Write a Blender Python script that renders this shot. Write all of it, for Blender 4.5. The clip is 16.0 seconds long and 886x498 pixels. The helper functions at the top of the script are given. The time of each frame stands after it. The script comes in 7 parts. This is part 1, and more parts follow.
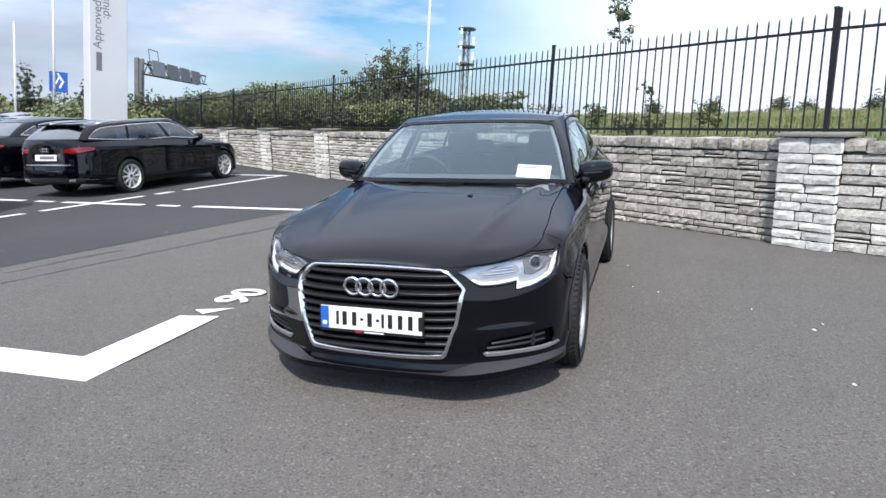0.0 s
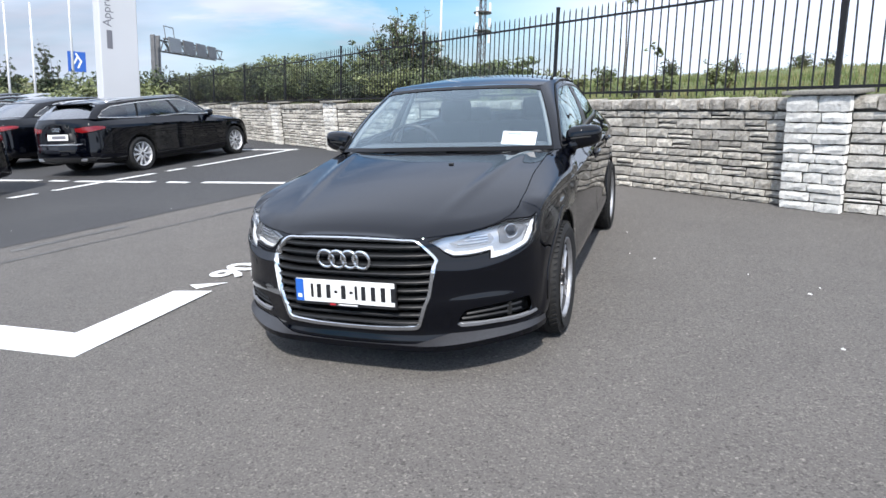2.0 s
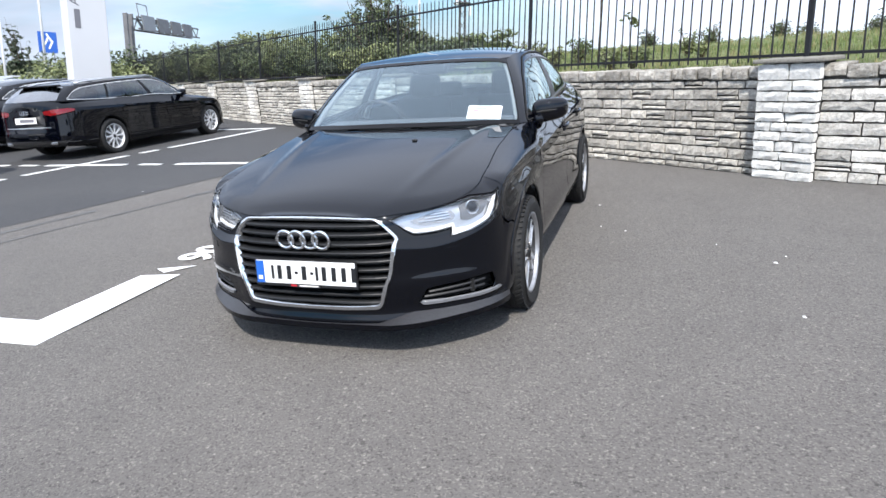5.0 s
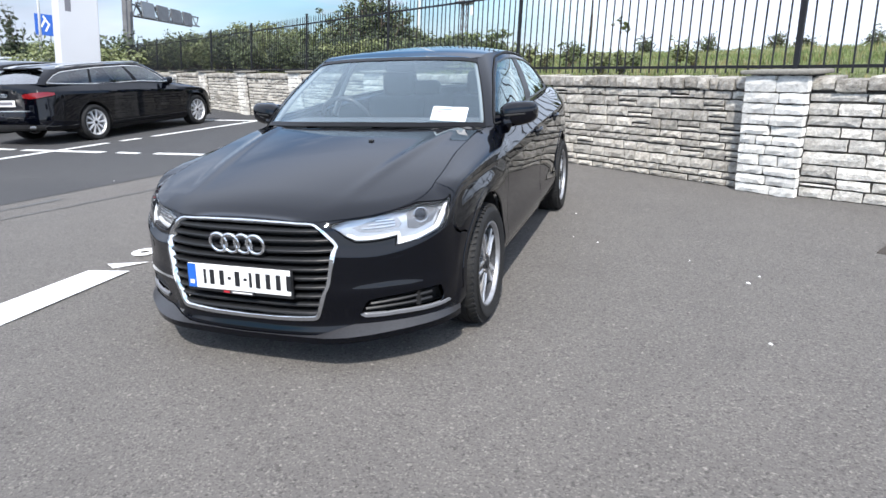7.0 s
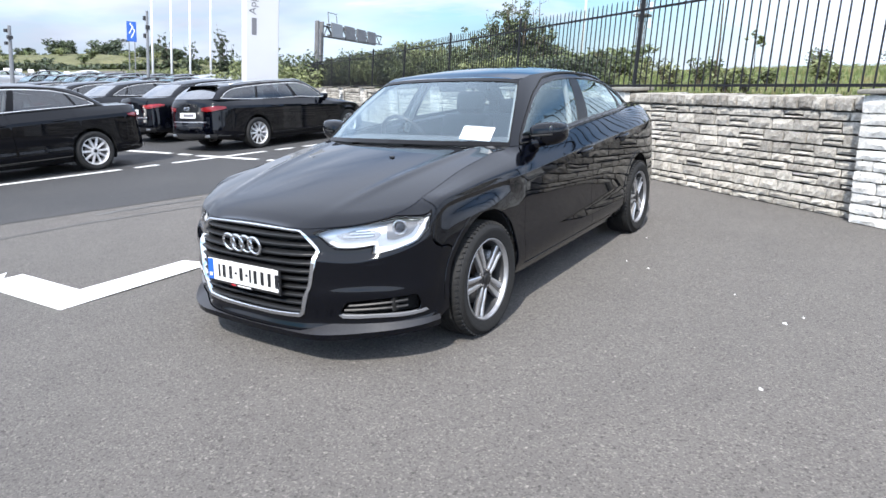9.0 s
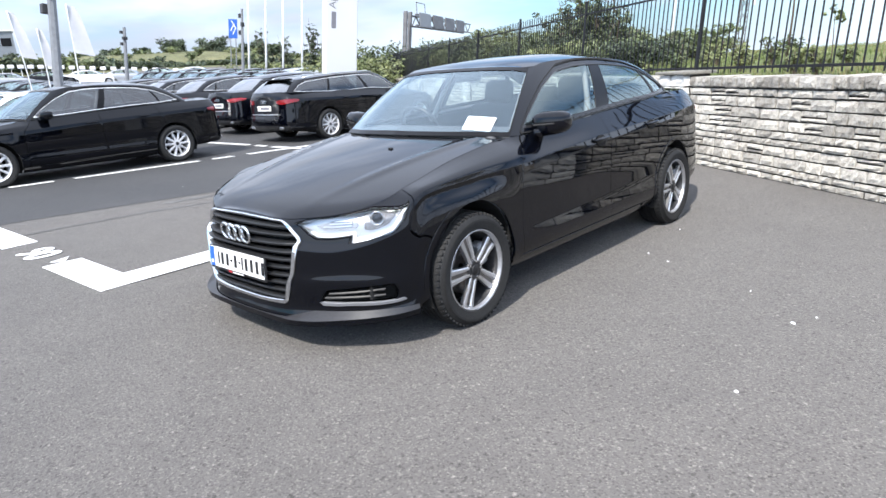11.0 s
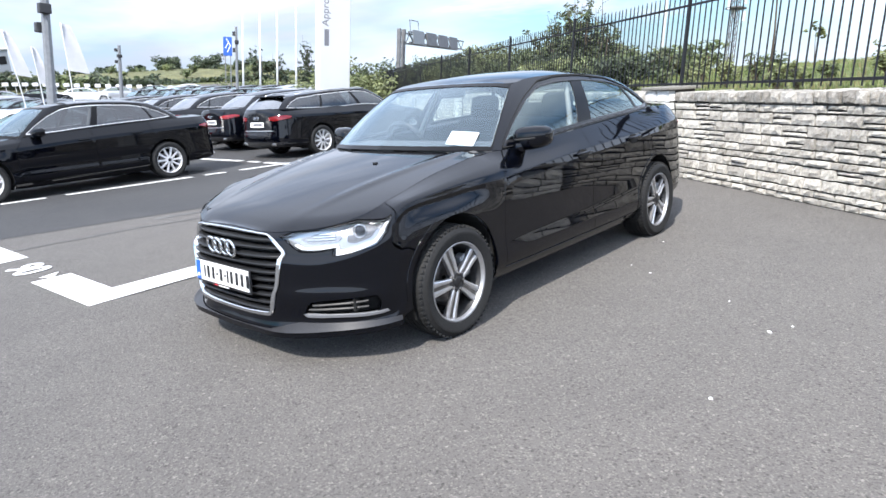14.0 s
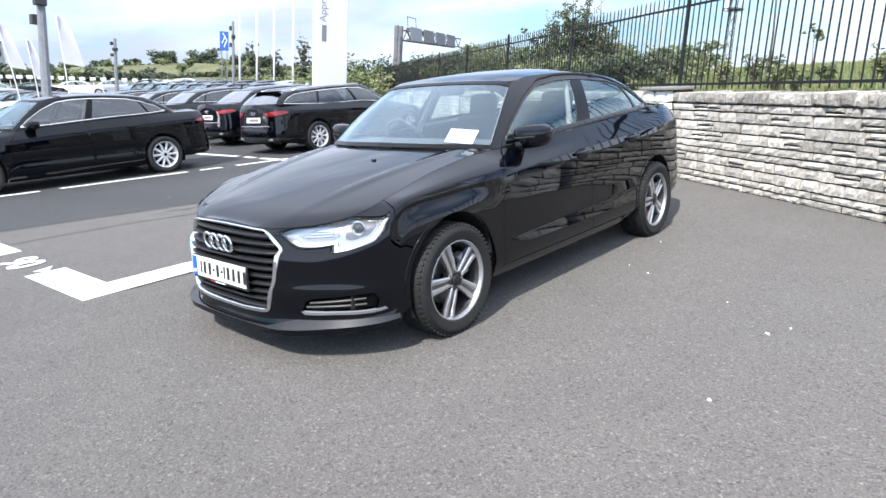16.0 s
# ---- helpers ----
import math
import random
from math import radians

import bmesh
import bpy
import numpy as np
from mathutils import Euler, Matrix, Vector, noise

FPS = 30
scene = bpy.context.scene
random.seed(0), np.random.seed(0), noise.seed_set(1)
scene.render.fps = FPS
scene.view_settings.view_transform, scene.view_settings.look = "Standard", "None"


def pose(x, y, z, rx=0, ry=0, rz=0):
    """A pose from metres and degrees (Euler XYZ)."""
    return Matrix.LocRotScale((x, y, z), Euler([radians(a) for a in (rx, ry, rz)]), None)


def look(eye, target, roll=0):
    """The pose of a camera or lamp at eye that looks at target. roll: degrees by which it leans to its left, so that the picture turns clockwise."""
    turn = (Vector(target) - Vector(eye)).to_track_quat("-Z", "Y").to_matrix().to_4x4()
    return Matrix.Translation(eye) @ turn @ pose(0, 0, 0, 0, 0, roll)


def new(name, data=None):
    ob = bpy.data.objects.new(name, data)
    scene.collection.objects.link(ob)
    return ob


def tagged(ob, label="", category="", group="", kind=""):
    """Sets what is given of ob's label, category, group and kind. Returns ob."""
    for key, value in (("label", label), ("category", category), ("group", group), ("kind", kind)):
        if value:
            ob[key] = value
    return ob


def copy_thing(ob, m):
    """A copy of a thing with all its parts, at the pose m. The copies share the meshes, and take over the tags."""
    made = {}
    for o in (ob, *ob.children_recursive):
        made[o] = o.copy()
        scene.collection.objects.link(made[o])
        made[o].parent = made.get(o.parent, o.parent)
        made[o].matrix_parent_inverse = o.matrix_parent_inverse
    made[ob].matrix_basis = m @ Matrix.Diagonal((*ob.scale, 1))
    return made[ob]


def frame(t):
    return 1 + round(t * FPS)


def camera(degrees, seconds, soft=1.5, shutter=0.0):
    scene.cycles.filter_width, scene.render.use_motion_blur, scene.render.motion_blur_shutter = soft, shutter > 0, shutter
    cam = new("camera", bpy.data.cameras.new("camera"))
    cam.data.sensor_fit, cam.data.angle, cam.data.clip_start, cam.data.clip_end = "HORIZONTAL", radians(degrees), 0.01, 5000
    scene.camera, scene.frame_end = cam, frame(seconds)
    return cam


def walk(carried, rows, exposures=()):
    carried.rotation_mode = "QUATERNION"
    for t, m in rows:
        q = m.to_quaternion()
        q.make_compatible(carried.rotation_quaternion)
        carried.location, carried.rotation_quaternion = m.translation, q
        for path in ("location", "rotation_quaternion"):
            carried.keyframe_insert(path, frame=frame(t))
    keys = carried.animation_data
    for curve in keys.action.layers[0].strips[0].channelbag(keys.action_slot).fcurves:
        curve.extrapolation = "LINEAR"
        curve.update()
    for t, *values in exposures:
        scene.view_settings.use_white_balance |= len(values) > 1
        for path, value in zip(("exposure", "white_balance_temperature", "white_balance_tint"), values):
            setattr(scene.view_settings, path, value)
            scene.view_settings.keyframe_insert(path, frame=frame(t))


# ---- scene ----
cam = camera(70.0, 16.0, soft=1.55)
PATH = [
    (0, (1.215, -3.51, 1.379), (0.601, -1.652, 0.966), -1.2),
    (0.5, (1.335, -3.595, 1.393), (0.618, -1.756, 1.074), -3.5),
    (1, (1.411, -3.513, 1.393), (0.655, -1.694, 1.049), -5.5),
    (1.5, (1.415, -3.438, 1.374), (0.664, -1.634, 0.948), -2.6),
    (2, (1.423, -3.4, 1.36), (0.746, -1.585, 0.859), -2.9),
    (2.5, (1.454, -3.391, 1.359), (0.8, -1.58, 0.821), -2.8),
    (3, (1.473, -3.391, 1.363), (0.777, -1.593, 0.831), -3.9),
    (3.5, (1.488, -3.366, 1.355), (0.823, -1.567, 0.786), -4.1),
    (6, (1.556, -3.29, 1.348), (0.957, -1.473, 0.766), -3.7),
    (6.5, (1.585, -3.189, 1.324), (1.065, -1.352, 0.728), -3.9),
    (7, (1.673, -3.079, 1.337), (1.054, -1.268, 0.757), -1.7),
    (7.5, (1.874, -2.996, 1.339), (0.884, -1.348, 0.788), -2.5),
    (8, (2.124, -2.98, 1.351), (1.128, -1.318, 0.855), -4.6),
    (8.5, (2.328, -2.977, 1.379), (1.363, -1.294, 0.89), -3.6),
    (9, (2.514, -2.838, 1.353), (1.429, -1.241, 0.83), -2.0),
    (9.2, (2.571, -2.789, 1.34), (1.373, -1.31, 0.723), -1.4),
    (11.3, (2.997, -2.514, 1.346), (1.689, -1.098, 0.813), -3.5),
    (11.5, (3.012, -2.518, 1.338), (1.709, -1.092, 0.819), -3.4),
    (12, (3.025, -2.523, 1.335), (1.711, -1.106, 0.821), -3.0),
    (12.5, (3.033, -2.521, 1.339), (1.697, -1.124, 0.826), -3.4),
    (13, (3.048, -2.521, 1.341), (1.722, -1.111, 0.838), -4.1),
    (13.5, (3.051, -2.521, 1.339), (1.744, -1.09, 0.84), -4.1),
    (14, (3.052, -2.522, 1.341), (1.752, -1.087, 0.842), -3.8),
    (14.5, (3.049, -2.52, 1.342), (1.744, -1.088, 0.844), -4.0),
    (15, (3.035, -2.524, 1.344), (1.735, -1.086, 0.851), -3.3),
    (15.5, (3.031, -2.519, 1.339), (1.741, -1.076, 0.836), -3.2),
    (16, (3.027, -2.521, 1.34), (1.739, -1.077, 0.833), -3.1),
]
walk(cam, [(t, look(eye, target, roll)) for t, eye, target, roll in PATH], exposures=[(0.0, 0.30), (1.5, 0.30), (2.5, 0.55), (3.5, 0.58), (8.0, 0.62), (9.0, 0.74), (12.5, 0.86), (16.0, 0.88)])

# ---- light ----
SUN = Vector((0.25, -0.85, 1.0)).normalized()  # towards the sun
world = bpy.data.worlds.new("sky")
scene.world = world
world.use_nodes = True
wt = world.node_tree
wt.nodes.clear()


def wnode(kind):
    return wt.nodes.new(kind)


w_out = wnode("ShaderNodeOutputWorld")
w_bg = wnode("ShaderNodeBackground")
w_sky = wnode("ShaderNodeTexSky")
w_sky.sky_type, w_sky.sun_disc = "NISHITA", False
w_sky.sun_elevation, w_sky.sun_rotation = math.asin(SUN.z), math.atan2(SUN.x, SUN.y)
w_sky.air_density, w_sky.dust_density, w_sky.ozone_density = 1.2, 1.0, 1.6
w_co = wnode("ShaderNodeTexCoord")
w_map = wnode("ShaderNodeMapping")
w_map.inputs["Location"].default_value = (0.35, 0.1, 0.0)
w_map.inputs["Scale"].default_value = (1.0, 1.0, 4.2)
w_n = wnode("ShaderNodeTexNoise")
w_n.inputs["Scale"].default_value = 1.9
w_n.inputs["Detail"].default_value = 7.0
w_n.inputs["Roughness"].default_value = 0.60
w_n.inputs["Distortion"].default_value = 0.3
w_r = wnode("ShaderNodeMapRange")
w_r.inputs["From Min"].default_value = 0.49
w_r.inputs["From Max"].default_value = 0.66
w_n2 = wnode("ShaderNodeTexNoise")
w_n2.inputs["Scale"].default_value = 3.0
w_n2.inputs["Detail"].default_value = 4.0
w_c = wnode("ShaderNodeMix")  # cloud colour: bright tops, grey bellies
w_c.data_type = "RGBA"
w_c.inputs["A"].default_value = (3.25, 3.68, 4.55, 1)
w_c.inputs["B"].default_value = (9.6, 10.6, 12.8, 1)
w_m = wnode("ShaderNodeMix")
w_m.data_type = "RGBA"
w_sep = wnode("ShaderNodeSeparateXYZ")
w_h = wnode("ShaderNodeMapRange")  # haze of cloud towards the horizon
w_h.inputs["From Min"].default_value = 0.0
w_h.inputs["From Max"].default_value = 0.16
w_h.inputs["To Min"].default_value = 0.75
w_h.inputs["To Max"].default_value = 0.0
w_max = wnode("ShaderNodeMath")
w_max.operation = "MAXIMUM"
wl = wt.links.new
wl(w_co.outputs["Generated"], w_map.inputs["Vector"])
wl(w_map.outputs["Vector"], w_n.inputs["Vector"])
wl(w_map.outputs["Vector"], w_n2.inputs["Vector"])
wl(w_n.outputs["Fac"], w_r.inputs["Value"])
wl(w_co.outputs["Generated"], w_sep.inputs["Vector"])
wl(w_sep.outputs["Z"], w_h.inputs["Value"])
w_z = wnode("ShaderNodeMapRange")  # the clouds thin out overhead
w_z.inputs["From Min"].default_value = 0.22
w_z.inputs["From Max"].default_value = 0.55
w_z.inputs["To Min"].default_value = 1.0
w_z.inputs["To Max"].default_value = 0.12
w_mul = wnode("ShaderNodeMath")
w_mul.operation = "MULTIPLY"
wl(w_sep.outputs["Z"], w_z.inputs["Value"])
wl(w_r.outputs["Result"], w_mul.inputs[0])
wl(w_z.outputs["Result"], w_mul.inputs[1])
wl(w_mul.outputs["Value"], w_max.inputs[0])
wl(w_h.outputs["Result"], w_max.inputs[1])
w_up = wnode("ShaderNodeMath")  # cloud is brighter higher up
w_up.operation = "MULTIPLY_ADD"
w_up.use_clamp = True
w_up.inputs[1].default_value = 1.85
w_k = wnode("ShaderNodeMapRange")
w_k.inputs["From Min"].default_value = 0.38
w_k.inputs["From Max"].default_value = 0.78
w_k.inputs["To Max"].default_value = 0.55
w_west = wnode("ShaderNodeMapRange")  # broad cloud cover in the west
w_west.interpolation_type = "SMOOTHSTEP"
w_west.inputs["From Min"].default_value = -0.35
w_west.inputs["From Max"].default_value = -0.85
w_west.inputs["To Max"].default_value = 0.98
w_max2 = wnode("ShaderNodeMath")
w_max2.operation = "MAXIMUM"
wl(w_sep.outputs["X"], w_west.inputs["Value"])
wl(w_n2.outputs["Fac"], w_k.inputs["Value"])
wl(w_sep.outputs["Z"], w_up.inputs[0])
wl(w_k.outputs["Result"], w_up.inputs[2])
w_tint = wnode("ShaderNodeMix")  # clearer blue of the gaps
w_tint.data_type, w_tint.blend_type = "RGBA", "MULTIPLY"
w_tint.inputs["Factor"].default_value = 1.0
w_tint.inputs["B"].default_value = (0.42, 0.80, 1.12, 1)
wl(w_sky.outputs["Color"], w_tint.inputs["A"])
wl(w_tint.outputs["Result"], w_m.inputs["A"])
wl(w_c.outputs["Result"], w_m.inputs["B"])
wl(w_max.outputs["Value"], w_max2.inputs[0])
w_low = wnode("ShaderNodeMapRange")  # that cover lies low
w_low.interpolation_type = "SMOOTHSTEP"
w_low.inputs["From Min"].default_value = 0.25
w_low.inputs["From Max"].default_value = 0.6
w_low.inputs["To Min"].default_value = 1.0
w_low.inputs["To Max"].default_value = 0.5
w_wl = wnode("ShaderNodeMath")
w_wl.operation = "MULTIPLY"
wl(w_sep.outputs["Z"], w_low.inputs["Value"])
w_break = wnode("ShaderNodeMapRange")  # broken into streaks
w_break.inputs["From Min"].default_value = 0.36
w_break.inputs["From Max"].default_value = 0.62
w_break.inputs["To Min"].default_value = 0.62
w_break.inputs["To Max"].default_value = 1.20
w_wb = wnode("ShaderNodeMath")
w_wb.operation = "MULTIPLY"
w_wb.use_clamp = True
wl(w_n.outputs["Fac"], w_break.inputs["Value"])
wl(w_west.outputs["Result"], w_wb.inputs[0])
wl(w_break.outputs["Result"], w_wb.inputs[1])
wl(w_wb.outputs["Value"], w_wl.inputs[0])
wl(w_low.outputs["Result"], w_wl.inputs[1])
w_east = wnode("ShaderNodeMapRange")  # low white cloud in the north-east
w_east.interpolation_type = "SMOOTHSTEP"
w_east.inputs["From Min"].default_value = -0.45
w_east.inputs["From Max"].default_value = 0.0
w_east.inputs["To Max"].default_value = 0.85
w_el = wnode("ShaderNodeMapRange")
w_el.interpolation_type = "SMOOTHSTEP"
w_el.inputs["From Min"].default_value = 0.18
w_el.inputs["From Max"].default_value = 0.36
w_el.inputs["To Min"].default_value = 1.0
w_el.inputs["To Max"].default_value = 0.0
w_em = wnode("ShaderNodeMath")
w_em.operation = "MULTIPLY"
w_white = wnode("ShaderNodeMath")  # and that cloud is sunlit
w_white.operation = "MULTIPLY_ADD"
w_white.use_clamp = True
w_white.inputs[1].default_value = 0.9
wl(w_em.outputs["Value"], w_white.inputs[0])
wl(w_up.outputs["Value"], w_white.inputs[2])
wl(w_white.outputs["Value"], w_c.inputs["Factor"])
w_max4 = wnode("ShaderNodeMath")
w_max4.operation = "MAXIMUM"
wl(w_sep.outputs["X"], w_east.inputs["Value"])
wl(w_sep.outputs["Z"], w_el.inputs["Value"])
wl(w_east.outputs["Result"], w_em.inputs[0])
wl(w_el.outputs["Result"], w_em.inputs[1])
wl(w_wl.outputs["Value"], w_max4.inputs[0])
wl(w_em.outputs["Value"], w_max4.inputs[1])
wl(w_max4.outputs["Value"], w_max2.inputs[1])
w_veil = wnode("ShaderNodeMapRange")  # thin high cloud overhead
w_veil.interpolation_type = "SMOOTHSTEP"
w_veil.inputs["From Min"].default_value = 0.20
w_veil.inputs["From Max"].default_value = 0.60
w_veil.inputs["To Max"].default_value = 0.90
w_max3 = wnode("ShaderNodeMath")
w_max3.operation = "MAXIMUM"
wl(w_sep.outputs["Z"], w_veil.inputs["Value"])
wl(w_max2.outputs["Value"], w_max3.inputs[0])
wl(w_veil.outputs["Result"], w_max3.inputs[1])
wl(w_max3.outputs["Value"], w_m.inputs["Factor"])
wl(w_m.outputs["Result"], w_bg.inputs["Color"])
w_bg.inputs["Strength"].default_value = 0.10
wl(w_bg.outputs["Background"], w_out.inputs["Surface"])

sun = new("sun", bpy.data.lights.new("sun", "SUN"))
sun.data.energy, sun.data.angle, sun.data.color = 3.6, radians(0.55), (1.0, 0.955, 0.90)
sun.matrix_world = look(SUN * 30, (0, 0, 0))

# ---- materials ----
def material(name, base, rough=0.5, metal=0.0, coat=0.0, spec=0.5, grain=None, vary=None, bump=None, island=0.0, emit=None):
    """grain: (scale, amount) fine mottling; vary: (scale, amount, colour) broad stains; bump: (scale, strength, distance)."""
    m = bpy.data.materials.new(name)
    m.use_nodes = True
    nt = m.node_tree
    b = nt.nodes["Principled BSDF"]
    b.inputs["Base Color"].default_value = (*base, 1)
    b.inputs["Roughness"].default_value = rough
    b.inputs["Metallic"].default_value = metal
    b.inputs["Coat Weight"].default_value = coat
    b.inputs["Coat Roughness"].default_value = 0.03
    b.inputs["Specular IOR Level"].default_value = spec
    link = nt.links.new
    geo = nt.nodes.new("ShaderNodeNewGeometry")
    out = None

    def noise_tex(scale, detail=3.0, rough_n=0.6):
        n = nt.nodes.new("ShaderNodeTexNoise")
        n.inputs["Scale"].default_value = scale
        n.inputs["Detail"].default_value = detail
        n.inputs["Roughness"].default_value = rough_n
        link(geo.outputs["Position"], n.inputs["Vector"])
        return n.outputs["Fac"]

    def blend(a, colour, fac_out, lo, hi, top):
        r = nt.nodes.new("ShaderNodeMapRange")
        r.inputs["From Min"].default_value, r.inputs["From Max"].default_value = lo, hi
        r.inputs["To Max"].default_value = top
        link(fac_out, r.inputs["Value"])
        x = nt.nodes.new("ShaderNodeMix")
        x.data_type = "RGBA"
        link(r.outputs["Result"], x.inputs["Factor"])
        if a is None:
            x.inputs["A"].default_value = (*base, 1)
        else:
            link(a, x.inputs["A"])
        x.inputs["B"].default_value = (*colour, 1)
        return x.outputs["Result"]

    for scale, amount, colour in vary or ():
        out = blend(out, colour, noise_tex(scale), 0.42, 0.68, amount)
    for scale, amount in grain or ():
        h = nt.nodes.new("ShaderNodeHueSaturation")
        r = nt.nodes.new("ShaderNodeMapRange")
        r.inputs["From Min"].default_value, r.inputs["From Max"].default_value = 0.3, 0.7
        r.inputs["To Min"].default_value, r.inputs["To Max"].default_value = 1 - amount, 1 + amount
        link(noise_tex(scale, 2.0), r.inputs["Value"])
        link(r.outputs["Result"], h.inputs["Value"])
        if out is None:
            h.inputs["Color"].default_value = (*base, 1)
        else:
            link(out, h.inputs["Color"])
        out = h.outputs["Color"]
    if island:
        info = nt.nodes.new("ShaderNodeObjectInfo")
        add = nt.nodes.new("ShaderNodeMath")
        add.operation = "ADD"
        link(info.outputs["Random"], add.inputs[0])
        link(geo.outputs["Random Per Island"], add.inputs[1])
        fr = nt.nodes.new("ShaderNodeMath")
        fr.operation = "FRACT"
        link(add.outputs[0], fr.inputs[0])
        r = nt.nodes.new("ShaderNodeMapRange")
        r.inputs["To Min"].default_value, r.inputs["To Max"].default_value = 1 - island, 1 + island
        link(fr.outputs[0], r.inputs["Value"])
        h = nt.nodes.new("ShaderNodeHueSaturation")
        link(r.outputs["Result"], h.inputs["Value"])
        if out is None:
            h.inputs["Color"].default_value = (*base, 1)
        else:
            link(out, h.inputs["Color"])
        out = h.outputs["Color"]
    if out is not None:
        link(out, b.inputs["Base Color"])
    last = None
    for scale, strength, distance in bump or ():
        n = nt.nodes.new("ShaderNodeBump")
        n.inputs["Strength"].default_value, n.inputs["Distance"].default_value = strength, distance
        link(noise_tex(scale, 4.0), n.inputs["Height"])
        if last is not None:
            link(last, n.inputs["Normal"])
        last = n.outputs["Normal"]
    if last is not None:
        link(last, b.inputs["Normal"])
    if emit:
        b.inputs["Emission Color"].default_value = (*emit[0], 1)
        b.inputs["Emission Strength"].default_value = emit[1]
    return m


def glass(name, tint, rough=0.0, face_on=0.09, sheen=(1, 1, 1)):
    """Thin pane: clear with a tint, mirrored at its surface by Fresnel."""
    m = bpy.data.materials.new(name)
    m.use_nodes = True
    nt = m.node_tree
    nt.nodes.clear()
    o, mix, tr, gl, fr, pw, ma = [nt.nodes.new("ShaderNode" + k) for k in ("OutputMaterial", "MixShader", "BsdfTransparent", "BsdfGlossy", "LayerWeight", "Math", "Math")]
    tr.inputs["Color"].default_value = (*tint, 1)
    gl.inputs["Roughness"].default_value = rough
    gl.inputs["Color"].default_value = (*sheen, 1)
    fr.inputs["Blend"].default_value = 0.5
    pw.operation, ma.operation = "POWER", "MULTIPLY_ADD"
    pw.inputs[1].default_value = 4.0
    ma.inputs[1].default_value, ma.inputs[2].default_value = 1 - face_on, face_on
    nt.links.new(fr.outputs["Facing"], pw.inputs[0])
    nt.links.new(pw.outputs[0], ma.inputs[0])
    nt.links.new(ma.outputs[0], mix.inputs[0])
    nt.links.new(tr.outputs[0], mix.inputs[1])
    nt.links.new(gl.outputs[0], mix.inputs[2])
    nt.links.new(mix.outputs[0], o.inputs["Surface"])
    return m


def aggregate(name, base):
    """Worn asphalt: pale and dark chippings bound in a mid grey, with pits, stains and faint lengthwise streaks."""
    m = material(name, base, 0.86, grain=[(85, 0.16)], vary=[(0.30, 0.5, (0.122, 0.1135, 0.107)), (1.7, 0.45, (0.090, 0.084, 0.080)), (5.5, 0.30, (0.116, 0.108, 0.102))], bump=[(60, 0.75, 0.012), (150, 0.5, 0.005)])
    nt = m.node_tree
    b = nt.nodes["Principled BSDF"]
    geo = next(n for n in nt.nodes if n.type == "NEW_GEOMETRY")
    colour = b.inputs["Base Color"].links[0].from_socket
    for scale, lo, hi, dark, pale in ((150, 0.14, 0.89, 0.50, 1.65), (80, 0.04, 0.98, 0.50, 1.7)):
        v = nt.nodes.new("ShaderNodeTexVoronoi")
        v.inputs["Scale"].default_value = scale
        nt.links.new(geo.outputs["Position"], v.inputs["Vector"])
        sep = nt.nodes.new("ShaderNodeSeparateColor")
        nt.links.new(v.outputs["Color"], sep.inputs["Color"])
        ramp = nt.nodes.new("ShaderNodeValToRGB")
        ramp.color_ramp.interpolation = "CONSTANT"
        e = ramp.color_ramp.elements
        e[0].position, e[0].color = 0.0, (dark, dark, dark, 1)
        e[1].position, e[1].color = lo, (1, 1, 1, 1)
        k = e.new(hi)
        k.color = (pale, pale, pale * 0.98, 1)
        nt.links.new(sep.outputs["Red"], ramp.inputs["Fac"])
        x = nt.nodes.new("ShaderNodeMix")
        x.data_type, x.blend_type = "RGBA", "MULTIPLY"
        x.inputs["Factor"].default_value = 0.68
        nt.links.new(colour, x.inputs["A"])
        nt.links.new(ramp.outputs["Color"], x.inputs["B"])
        colour = x.outputs["Result"]
    nt.links.new(colour, b.inputs["Base Color"])
    return m


ASPHALT = aggregate("asphalt", (0.109, 0.1025, 0.0965))
ASPHALT_DARK = material("asphalt_dark", (0.041, 0.041, 0.043), 0.8, grain=[(55, 0.25), (130, 0.35)], vary=[(0.5, 0.5, (0.062, 0.061, 0.061)), (3, 0.4, (0.036, 0.036, 0.038))], bump=[(90, 0.7, 0.008)])
TAR = material("tar_seam", (0.075, 0.074, 0.072), 0.7, grain=[(90, 0.3)], vary=[(3.0, 0.8, (0.14, 0.138, 0.132))])
LINE = material("line_paint", (0.80, 0.80, 0.78), 0.6, grain=[(60, 0.06)], vary=[(9, 0.35, (0.68, 0.68, 0.66))], bump=[(160, 0.3, 0.003)])
LITTER = material("litter", (0.62, 0.62, 0.60), 0.6, grain=[(40, 0.15)])
STONE = material("stone", (0.73, 0.71, 0.67), 0.9, grain=[(30, 0.16), (110, 0.14)], vary=[(2.2, 0.5, (0.46, 0.45, 0.41)), (9, 0.5, (0.66, 0.65, 0.62)), (20, 0.45, (0.38, 0.345, 0.29))], bump=[(14, 0.6, 0.03), (45, 0.8, 0.018), (110, 0.5, 0.006)], island=0.22)
STONE_MID = material("stone_grey", (0.67, 0.65, 0.61), 0.9, grain=[(30, 0.16), (110, 0.14)], vary=[(2.2, 0.5, (0.40, 0.385, 0.34)), (9, 0.5, (0.58, 0.57, 0.54)), (20, 0.4, (0.36, 0.33, 0.28))], bump=[(14, 0.6, 0.03), (45, 0.8, 0.018), (110, 0.5, 0.006)], island=0.22)
